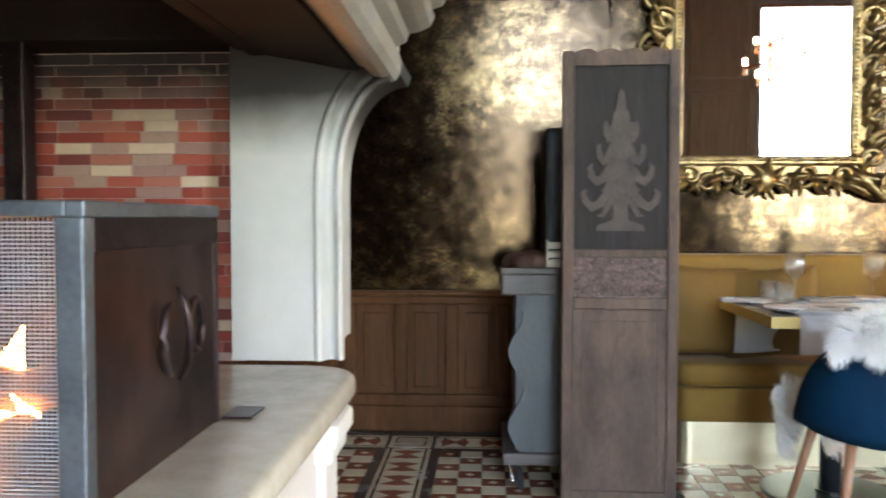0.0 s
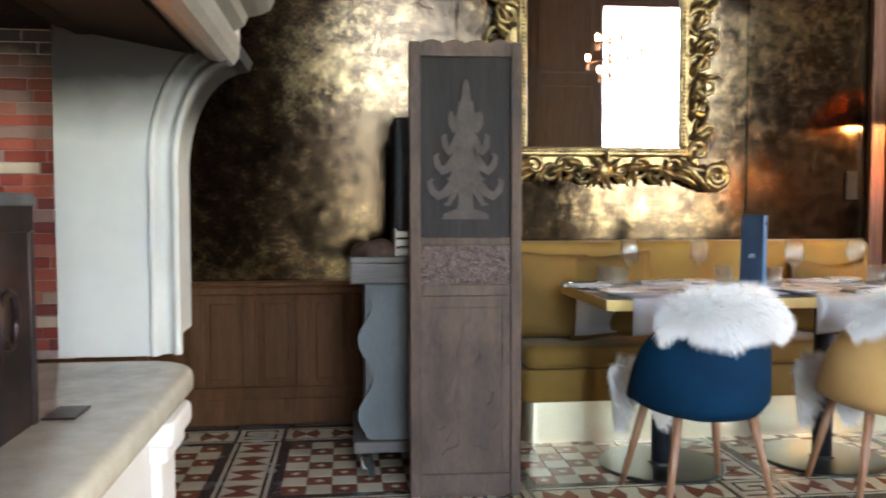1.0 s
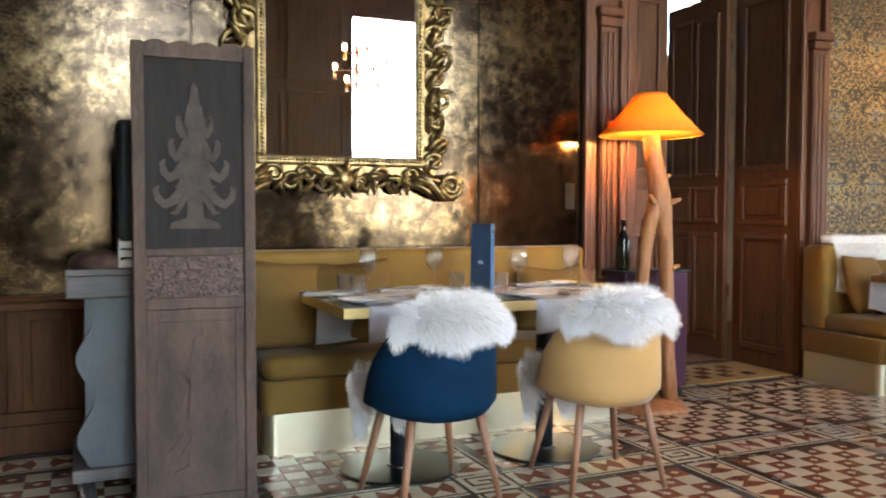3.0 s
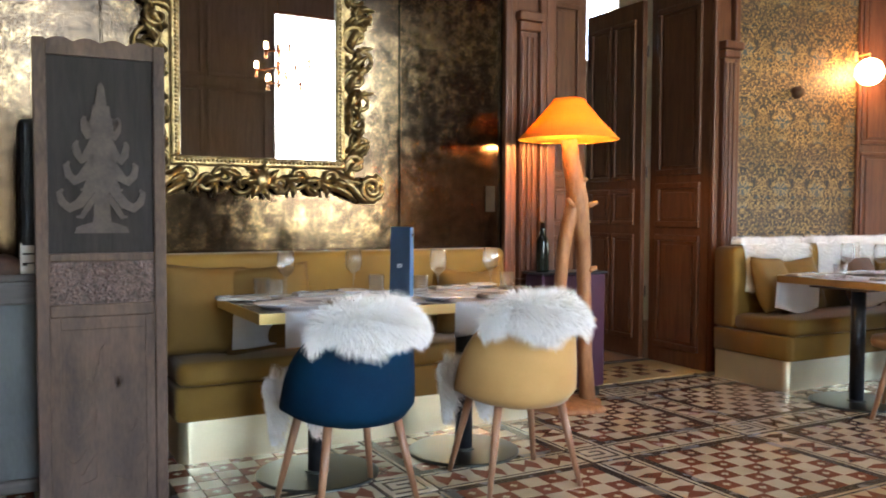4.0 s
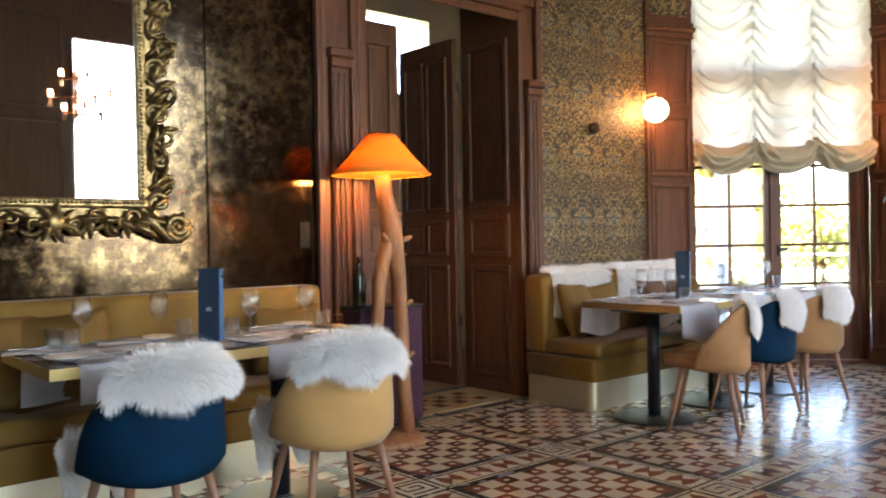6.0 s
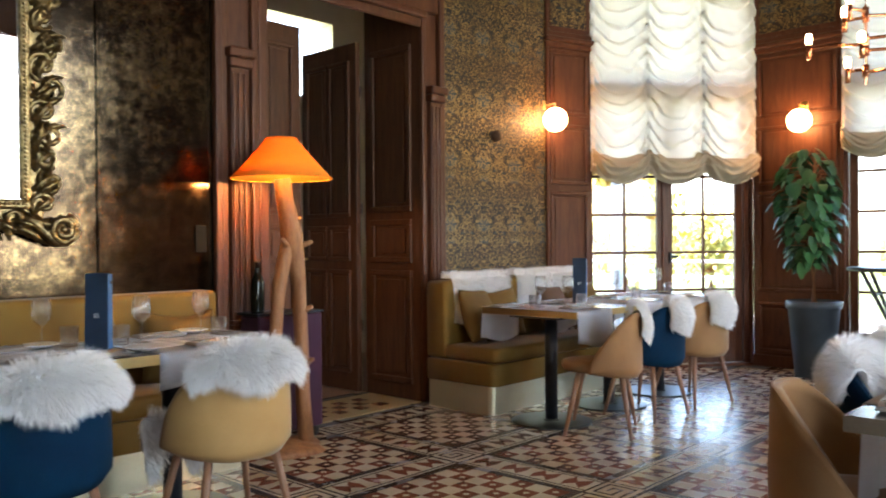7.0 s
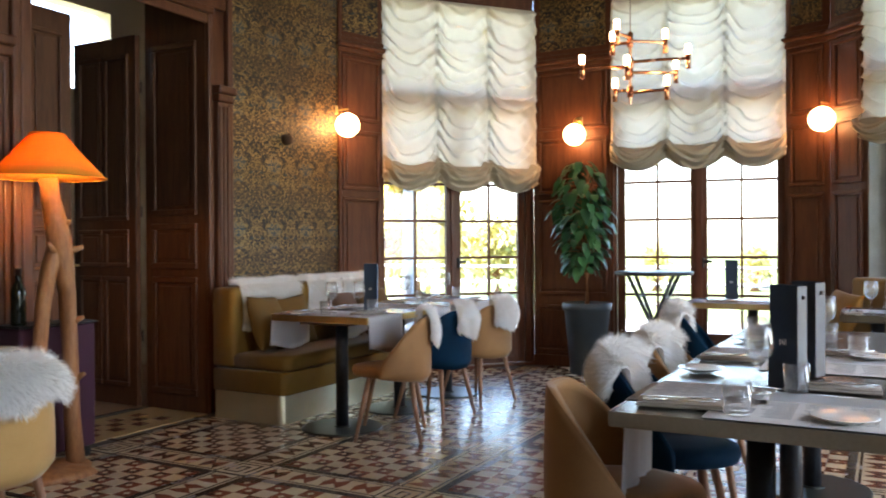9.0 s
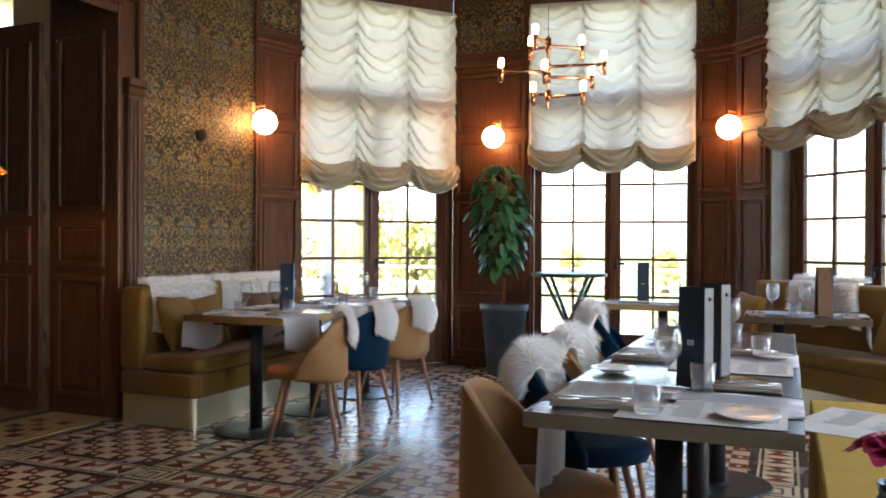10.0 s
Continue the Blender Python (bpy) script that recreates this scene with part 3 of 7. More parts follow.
def bay_window(i, p, q, before=0.0, after=0.0, deep=0.0):
    """A french window whose frame runs on behind the walls by before and after, set back by deep."""
    m, w = frame_of(p, q)
    wall_m, wall_w = m, w
    m, w = m @ Matrix.Translation((-before, 0, 0)), w + before + after
    ob = tagged(thing("window_%d" % i, m), "tall brown wooden french window with small panes", "window", kind="structure")
    rev = boxed((-0.001, 0.0, -0.1), (0.012, WT, WTOP))
    box(rev, (w - 0.012, 0.0, -0.1), (w + 0.001, WT, WTOP))
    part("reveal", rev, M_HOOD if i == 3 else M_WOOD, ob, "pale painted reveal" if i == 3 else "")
    part("lintel", boxed((0, 0.0, WTOP), (w, WT, CEIL)), M_WOOD, ob)
    part("sill", boxed((0, 0.0, -0.1), (w, WT + 0.1, 0.02), 0.01), M_WOOD, ob)
    y0, y1 = 0.07 + deep, 0.13 + deep
    part("frame", boxed((0.012, y0 - 0.02, 0.02), (0.07, y1, WTOP), 0.008), M_WOOD, ob)
    part("frame", boxed((w - 0.07, y0 - 0.02, 0.02), (w - 0.012, y1, WTOP), 0.008), M_WOOD, ob)
    part("transom", boxed((0.07, y0 - 0.02, 2.62), (w - 0.07, y1, 2.74), 0.01), M_WOOD, ob)
    part("transom", boxed((0.07, y0 - 0.02, WTOP - 0.08), (w - 0.07, y1, WTOP), 0.01), M_WOOD, ob)
    mid = w / 2
    zs = [0.37 + 0.366 * k for k in range(7)]
    for s, (a, b) in enumerate(((0.075, mid - 0.004), (mid + 0.004, w - 0.075))):
        bm = boxed((a, y0, 0.025), (a + 0.075, y1 - 0.005, 2.615), 0.008)
        box(bm, (b - 0.075, y0, 0.025), (b, y1 - 0.005, 2.615), 0.008)
        box(bm, (a + 0.075, y0, 0.025), (b - 0.075, y1 - 0.005, 0.37), 0.006)
        box(bm, (a + 0.12, y0 - 0.012, 0.09), (b - 0.12, y0 + 0.01, 0.31), 0.01)
        box(bm, (a + 0.075, y0, 2.55), (b - 0.075, y1 - 0.005, 2.615), 0.006)
        leaf = part("leaf", bm, M_WOOD, ob)
        bm = bmesh.new()
        sash(bm, a + 0.075, b - 0.075, [0.37] + zs[1:] + [2.55], y0 + 0.01, y1 - 0.012)
        part("glazing_bars", bm, M_WOOD, leaf)
        pane = part("pane", boxed((a + 0.075, y0 + 0.027, 0.37), (b - 0.075, y0 + 0.031, 2.55)), M_PANE, leaf)
        pane.visible_shadow = False
        bm = bmesh.new()
        sash(bm, a, b, [2.74, 3.14, WTOP - 0.08], y0 + 0.01, y1 - 0.012)
        part("glazing_bars", bm, M_WOOD, ob)
        pane = part("pane", boxed((a, y0 + 0.027, 2.74), (b, y0 + 0.031, WTOP - 0.08)), M_PANE, ob)
        pane.visible_shadow = False
    part("astragal", boxed((mid - 0.035, y0 - 0.018, 0.03), (mid + 0.035, y0 - 0.001, 2.61), 0.008), M_WOOD, ob)
    bm = boxed((mid + 0.03, y0 - 0.05, 1.05), (mid + 0.12, y0 - 0.03, 1.075), 0.006)
    box(bm, (mid + 0.03, y0 - 0.05, 1.0), (mid + 0.05, y0 - 0.004, 1.1), 0.004)
    part("handle", bm, M_BLACK, ob, "dark metal lever handle")
    return ob, wall_m, wall_w


for k in range(len(BAY) - 1):
    if k not in BAY_WINDOWS:
        panelled("wall_bay_%d" % k, BAY[k], BAY[k + 1], "brown wooden panelled wall between the bay windows")


def balloon_blind(i, m, w, bottom, tilt=0.0, swags=3):
    """A ruched blind: cords gather the cloth, which sags between them and bulges at the hem."""
    ob = tagged(thing("balloon_blind", m), "ivory ruched balloon blind half drawn over a tall window", "blind", "blinds of the bay windows")
    nu, nv, top = 96, 170, WTOP - 0.03
    rnd = random.Random(40 + i)
    ph = [rnd.uniform(-0.5, 0.5) for _ in range(swags)]
    amp = [rnd.uniform(0.8, 1.25) for _ in range(swags)]

    def sheet(v0, v1, rows, extra):
        bm = bmesh.new()
        grid = []
        for r in range(rows + 1):
            v = v0 + (v1 - v0) * r / rows
            line = []
            for c in range(nu + 1):
                u = c / nu
                s = u * swags
                k = min(int(s), swags - 1)
                f = s - k
                arch = 4 * f * (1 - f)
                low = bottom + tilt * (u - 0.5)
                depth = top - (top - low) * v
                sag = 0.11 * arch * min(1, 0.15 + v * 1.1)
                lean = amp[k] * (1.25 + 0.7 * noise.noise(Vector((k * 3.3, v * 5, i))))
                wave = v * 13 + 0.3 * ph[k] - lean * arch ** 0.75 + 0.42 * noise.noise(Vector((u * 9, v * 7, i * 3.1)))
                saw = wave - math.floor(wave)
                fold = saw / 0.72 if saw < 0.72 else (1 - saw) / 0.28
                second = (wave * 2.3 + 0.4) % 1.0
                fine = noise.noise(Vector((u * 14, v * 22 + arch * 2, i)))
                hem = max(0.0, (v - 0.86) / 0.14)
                near = 1 - arch
                pinch = max(0.0, 1 - min(f, 1 - f) / 0.05)
                z = depth - sag - (0.012 + 0.085 * near ** 0.9) * fold * min(1.0, v * 12) * (1 - min(1.0, hem * 3))
                y = -0.03 - 0.03 * arch ** 0.5 - (0.022 + 0.046 * near ** 0.8) * amp[k] * fold ** 1.3 * (1 - 0.5 * pinch) - 0.02 * second * near * (0.6 + 0.8 * fine) - 0.014 * fine + 0.022 * pinch ** 1.5
                y -= (0.11 * math.sin(min(1, hem) * math.pi) * (0.45 + 0.55 * arch) + extra) if hem > 0 else extra
                if extra > 0:
                    y -= 0.016 * math.sin(v * 170 + 6 * noise.noise(Vector((u * 7, v * 4, i))) - 5 * arch) * min(1.0, 12 * (v - v0))
                line.append(bm.verts.new((-0.015 + (w + 0.03) * u, y + 0.02, z)))
            grid.append(line)
        for a, b in zip(grid, grid[1:]):
            for c in range(nu):
                bm.faces.new((a[c], a[c + 1], b[c + 1], b[c]))
        return bm

    part("cloth", sheet(0, 1, nv, 0.0), M_BLIND, ob, "", True)
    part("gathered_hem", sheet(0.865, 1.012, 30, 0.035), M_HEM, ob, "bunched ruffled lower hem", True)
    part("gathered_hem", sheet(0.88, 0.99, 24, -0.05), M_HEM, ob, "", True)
    for c in range(swags + 1):
        x = 0.012 + (w - 0.024) * c / swags
        part("cord", tube([(x, -0.045, top), (x, -0.045, bottom + 0.1)], 0.004, 6), M_BLIND, ob)
    part("rail", boxed((0, -0.035, top - 0.02), (w, 0.03, WTOP), 0.006), M_BLIND, ob)
    return ob


for k, i in BAY_WINDOWS.items():
    _, wm, ww = bay_window(i, BAY[k], BAY[k + 1], *{1: (0.12, 0.0, 0.0), 2: (0.04, 0.09, 0.0), 3: (0.0, 0.0, 0.14)}[i])
    balloon_blind(i, wm, ww, {1: 1.88, 2: 2.06, 3: 2.18}[i], {1: 0.0, 2: 0.0, 3: 0.1}[i])


def south_window(i, x0, w):
    ob = tagged(thing("window_%d" % i, pose(x0, SOUTHY, 0)), "tall bright window with a brown wooden frame", "window", kind="structure")
    for n, lo, hi in (("frame", (0, -0.08, 0.38), (0.03, 0.03, 4.05)), ("frame", (w - 0.03, -0.08, 0.38), (w, 0.03, 4.05)), ("frame", (0.03, -0.08, 4.0), (w - 0.03, 0.03, 4.05)), ("sill", (-0.05, -0.1, 0.33), (w + 0.05, 0.08, 0.38))):
        part(n, boxed(lo, hi, 0.006), M_WOOD, ob)
    part("pane", boxed((0.03, -0.12, 0.39), (w - 0.03, -0.115, 4.0)), M_PANE, ob)


south_window(4, 0.15, 1.6)
south_window(5, 3.7, 1.6)

# doorway: casing, reveal panels, two leaves
casing = tagged(thing("door_casing", pose(0, WALL, 0)), "carved brown wooden door casing with fluted pilasters", "door frame", kind="structure")


def pilaster(x0, x1, top):
    bm = boxed((x0, -0.06, 0), (x1, 0.002, 0.62), 0.01)
    box(bm, (x0 - 0.015, -0.075, 0), (x1 + 0.015, 0.001, 0.14), 0.012)
    box(bm, (x0 - 0.012, -0.075, 0.60), (x1 + 0.012, 0.001, 0.66), 0.012)
    box(bm, (x0 - 0.006, -0.068, 0.72), (x1 + 0.006, 0.001, 0.75), 0.008)
    box(bm, (x0 + 0.01, -0.045, 0.66), (x1 - 0.01, 0.001, top), 0.006)
    n = 3
    for k in range(n):
        c = x0 + 0.01 + (x1 - x0 - 0.02) * (k + 0.5) / n
        r = (x1 - x0 - 0.02) / n * 0.36
        box(bm, (c - r, -0.058, 0.80), (c + r, -0.04, top - 0.15), r * 0.9)
    box(bm, (x0 - 0.01, -0.075, top - 0.12), (x1 + 0.01, 0.001, top - 0.06), 0.012)
    box(bm, (x0 - 0.025, -0.095, top - 0.06), (x1 + 0.025, 0.001, top), 0.014)
    return bm


part("pilaster", pilaster(3.05, 3.19, 2.42), M_WOOD, casing)
part("pilaster", pilaster(3.05, 3.19, 2.42), M_WOOD, casing, m=pose(1.78, 0, 0))
for x0, x1 in ((2.95, 3.0), (3.0, 3.045), (3.22, 3.27), (3.27, 3.345), (4.755, 4.80), (4.945, 5.0)):
    part("moulding", boxed((x0, -0.05 if x0 < 3 or x0 > 4.9 else -0.035, 0), (x1, 0.001, 3.3), 0.012), M_WOOD, casing)
bm = boxed((3.345, -0.03, 2.86), (4.755, 0.001, 2.93), 0.012)
box(bm, (3.30, -0.06, 2.93), (4.80, 0.001, 2.985), 0.014)
box(bm, (3.2, -0.045, 2.985), (4.93, 0.001, 3.3), 0.008)
box(bm, (2.93, -0.12, 3.3), (5.02, 0.001, 3.38), 0.02)
part("lintel", bm, M_WOOD, casing)
bm = bmesh.new()
for k in range(14):
    c = 3.32 + k * 0.113
    a = [(c + 0.05 * math.cos(t * 0.7) * (1 - t / 14), -0.055, 3.14 + (0.09 - 0.006 * t) * math.sin(t * 0.7) * (1 - t / 14)) for t in range(13)]
    tube(a, [0.011 - 0.0006 * t for t in range(13)], 6, bm)
part("carving", bm, M_WOOD, casing, "carved foliage over the door")


def reveal_panels(name, x, face):
    ob = thing(name, Matrix(((0, face, 0, x), (1, 0, 0, WALL), (0, 0, 1, 0), (0, 0, 0, 1))))
    tagged(ob, "brown panelled reveal of the deep doorway", "panel", kind="structure")
    bm = boxed((0.0, 0.0, 0), (0.62, 0.006, 3.2))
    part("board", bm, M_DOOR, ob)
    for z0, z1 in ((0.12, 1.0), (1.06, 1.4), (1.46, 2.75)):
        bm = bmesh.new()
        raised(bm, 0.08, 0.54, z0, z1, 0.0, 0.026, 0.045)
        part("panel", bm, M_DOOR, ob)
    return ob


reveal_panels("trim_reveal", 4.754, 1)
reveal_panels("trim_reveal", 3.346, -1)


def door_leaf(i, m, label, handle):
    ob = tagged(thing("door_%d" % i, m), label, "door", kind="structure")
    part("slab", boxed((0, 0, 0.012), (0.7, 0.045, 2.84), 0.005), M_DOOR, ob)
    for x0, x1 in ((0.07, 0.335), (0.365, 0.63)):
        for z0, z1 in ((0.16, 1.0), (1.07, 1.36), (1.43, 2.70)):
            for flip in (0, 1):
                bm = bmesh.new()
                raised(bm, x0, x1, z0, z1, 0.0, 0.024, 0.034)
                part("panel", bm, M_DOOR, ob, m=Matrix.Identity(4) if not flip else Matrix(((-1, 0, 0, 0.7), (0, -1, 0, 0.045), (0, 0, 1, 0), (0, 0, 0, 1))))
    for z in (0.5, 1.45, 2.4):
        part("hinge", lathe([(0.006, z), (0.006, z + 0.09)], 8, Matrix.Translation((handle[1], -0.008, 0))), M_STEEL, ob)
    bm = boxed((handle[0] - 0.02, -0.012, 1.0), (handle[0] + 0.02, 0.001, 1.16), 0.004)
    tube([(handle[0], -0.01, 1.1), (handle[0], -0.05, 1.1), (handle[0] + 0.09, -0.055, 1.1)], 0.008, 8, bm)
    part("handle", bm, M_BRASS, ob, "aged brass door handle")
    return ob


door_leaf(1, pose(3.37, 4.93, 0), "closed brown panelled leaf of the double door", (0.62, 0.0))
door_leaf(2, pose(4.705, 4.97, 0, 0, 0, 90), "brown panelled leaf of the double door standing open", (0.62, 0.0))

# mouldings and wainscot on the gold wall
wains = tagged(thing("trim_wainscot", pose(0, WALL, 0)), "low brown oak wainscot with upright panels", "wainscot", kind="structure")
part("board", boxed((WESTX, -0.02, 0.0), (0.86, -0.001, 0.72)), M_WAIN, wains)
part("cap", boxed((WESTX, -0.06, 0.72), (0.86, -0.001, 0.75), 0.01), M_WAIN, wains)
part("cap", boxed((WESTX, -0.054, 0.68), (0.86, -0.019, 0.72), 0.008), M_WAIN, wains)
part("baseboard", boxed((WESTX, -0.05, 0.0), (0.86, -0.019, 0.14), 0.01), M_WAIN, wains)
part("rail", boxed((WESTX, -0.048, 0.14), (0.86, -0.019, 0.20), 0.005), M_WAIN, wains)
x = WESTX + 0.05
while x < 0.8:
    part("stile", boxed((x, -0.052, 0.2), (x + 0.07, -0.019, 0.68), 0.008), M_WAIN, wains)
    part("field", boxed((x + 0.105, -0.034, 0.235), (x + 0.235, -0.0195, 0.635), 0.012), M_WAIN, wains)
    x += 0.27
for x in (2.24, 0.62):
    tagged(part("trim_strip", boxed((x, WALL - 0.012, 0.9), (x + 0.012, WALL - 0.001, 3.4), 0.003), M_GOLDWALL), "thin dark gold strip down the wall", "trim", kind="structure")
tagged(part("trim_corner", boxed((6.40, WALL - 0.03, 0), (6.44, WALL - 0.002, 3.9), 0.01), M_WOOD), "brown corner moulding beside the wallpaper", "trim", kind="structure")
tagged(part("baseboard", boxed((5.0, WALL - 0.02, 0), (6.4, WALL - 0.002, 0.14), 0.006), M_WOOD), "brown wooden baseboard", "baseboard", kind="structure")

# ---- patterned floor ----


def slab(verts, faces, mats, poly, mat, z=0.0, inset=0.002, drop=0.007):
    n, b = len(poly), len(verts)
    cx, cy = sum(p[0] for p in poly) / n, sum(p[1] for p in poly) / n
    for px, py in poly:
        d = math.hypot(px - cx, py - cy) or 1
        verts.append((px - (px - cx) / d * inset, py - (py - cy) / d * inset, z))
    for px, py in poly:
        verts.append((px, py, z - drop))
    faces.append(tuple(range(b, b + n)))
    mats.append(mat)
    for i in range(n):
        j = (i + 1) % n
        faces.append((b + n + i, b + n + j, b + j, b + i))
        mats.append(mat)


def square(x0, y0, x1, y1):
    return [(x0, y0), (x1, y0), (x1, y1), (x0, y1)]


BAND = 0.125
CHK = (P - 2 * BAND - 0.06) / 7


def outside(x, y):
    """Whether a spot lies under the walls."""
    if y > WALL - 0.02 or x < WESTX or y < SOUTHY:
        return True
    if x > 6.3:
        for (ax, ay), (bx, by) in zip(BAY, BAY[1:]):
            if by <= y <= ay and ay > by:
                return x > ax + (bx - ax) * (ay - y) / (ay - by) - 0.01
    return False


verts, faces, fmats, near = [], [], [], []
for ci in range(-5, 7):
    for cj in range(-6, 2):
        x0, y0 = FX + ci * P, FY + cj * P
        if outside(x0 + P / 2, y0 + P / 2) and outside(x0, y0) and outside(x0, y0 + P):
            continue
        close = 0 <= ci <= 2 and -2 <= cj <= -1
        ox, oy = x0 + BAND + 0.03, y0 + BAND + 0.03
        # dark border round the checks
        for q in (square(x0 + BAND, y0 + BAND, x0 + P - BAND, oy), square(x0 + BAND, oy + 7 * CHK, x0 + P - BAND, y0 + P - BAND),
                  square(x0 + BAND, oy, ox, oy + 7 * CHK), square(ox + 7 * CHK, oy, x0 + P - BAND, oy + 7 * CHK)):
            slab(verts, faces, fmats, q, 2)
        for a in range(7):
            for b in range(7):
                q = square(ox + a * CHK + 0.001, oy + b * CHK + 0.001, ox + (a + 1) * CHK - 0.001, oy + (b + 1) * CHK - 0.001)
                if outside(q[0][0], q[2][1]) or outside(q[1][0], q[0][1]):
                    continue
                if close:
                    near.append(((q[0][0] + q[1][0]) / 2, (q[0][1] + q[2][1]) / 2, (a + b) % 2))
                    continue
                slab(verts, faces, fmats, q, 1 if (a + b) % 2 == 0 else 0)
                if (a + b) % 2 == 0:
                    mx, my = (q[0][0] + q[1][0]) / 2, (q[0][1] + q[2][1]) / 2
                    for k in range(2):
                        w, h = (0.018, 0.0055) if k else (0.0055, 0.018)
                        slab(verts, faces, fmats, square(mx - w, my - h, mx + w, my + h), 0, 0.0006 + 0.0003 * k, 0.001, 0.001)
        # bands along x and along y, half a band on each side of a grid line
        for horiz in (True, False):
            def at(s, t):
                return (x0 + s, y0 + t) if horiz else (x0 + t, y0 + s)

            def strip(t0, t1, mat):
                p = [at(BAND, t0), at(P - BAND, t0), at(P - BAND, t1), at(BAND, t1)]
                slab(verts, faces, fmats, p if horiz else p[::-1], mat)

            if outside(*at(P / 2, 0)):
                continue
            for s in (-1, 1):
                strip(*sorted((s * 0.125, s * 0.108)), 2)
                strip(*sorted((s * 0.107, s * 0.094)), 0)
                strip(*sorted((s * 0.093, s * 0.080)), 2)
            strip(-0.079, 0.079, 0)
            n = 8
            for k in range(n):
                c = BAND + (P - 2 * BAND) * (k + 0.5) / n
                h = (P - 2 * BAND) / n * 0.62
                p = [at(c - h, -0.002), at(c, -0.077), at(c + h * 0.35, 0.0), at(c, 0.077)] if k % 2 else [at(c - h * 0.4, 0), at(c - 0.01, -0.077), at(c + h, 0.002), at(c - 0.01, 0.077)]
                slab(verts, faces, fmats, p if horiz else p[::-1], 1, 0.001, 0.001, 0.002)
        # key square on the crossing
        if not outside(x0, y0):
            slab(verts, faces, fmats, square(x0 - 0.123, y0 - 0.123, x0 + 0.123, y0 + 0.123), 2)
            slab(verts, faces, fmats, square(x0 - 0.105, y0 - 0.105, x0 + 0.105, y0 + 0.105), 0, 0.001, 0.001, 0.002)
            for u0, v0, u1, v1 in ((-0.08, -0.08, 0.08, -0.066), (0.066, -0.066, 0.08, 0.08), (-0.08, 0.066, 0.066, 0.08), (-0.08, -0.03, -0.066, 0.066), (-0.066, -0.03, 0.034, -0.016), (0.02, -0.016, 0.034, 0.034), (-0.03, 0.02, 0.02, 0.034)):
                slab(verts, faces, fmats, square(x0 + u0, y0 + v0, x0 + u1, y0 + v1), 2, 0.002, 0.001, 0.002)
me = bpy.data.meshes.new("floor_tiles")
me.from_pydata(verts, [], faces)
for m in (M_CREAM, M_RED, M_DARKTILE):
    me.materials.append(m)
me.polygons.foreach_set("material_index", fmats)
ob = new("floor_tiles", me)
ob.parent = floor
tagged(ob, "cream, red and black encaustic tiles in chequered fields and zigzag bands", kind="stuff")


def threshold_tiles():
    v, f, mi = [], [], []
    slab(v, f, mi, square(3.36, WALL - 0.02, 4.74, WALL + 0.55), 0, 0.0012)
    for a in range(9):
        for b in range(3):
            if (a + b) % 2 == 0:
                x, y = 3.62 + a * 0.1, WALL + 0.1 + b * 0.12
                slab(v, f, mi, square(x, y, x + 0.098, y + 0.11), 1, 0.0022, 0.001, 0.002)
    me = bpy.data.meshes.new("threshold_tiles")
    me.from_pydata(v, [], f)
    for m in (M_OCHRETILE, M_RED):
        me.materials.append(m)
    me.polygons.foreach_set("material_index", mi)
    o = new("threshold_tiles", me)
    o.parent = floor
    o["label"] = "ochre tiled threshold with red chequers"


threshold_tiles()

# ---- furniture ----


def chair_shell(theta, f):
    """A point of the backrest's outer face: theta round the seat (0 at the back), f from the foot (0) to the rim (1)."""
    side = min(1.0, max(0.0, abs(theta) - 0.4) / 1.4)
    low, high = 0.36 + 0.035 * side, 0.77 - 0.31 * side ** 1.7
    z = low + (high - low) * f
    r = 0.254 + 0.012 * math.sin(math.pi * min(1.0, 0.35 + 0.55 * f)) - 0.026 * max(0.0, 1 - f / 0.13) ** 2
    return Vector((r * math.sin(theta) * 1.02, -r * math.cos(theta) * 0.95, z))


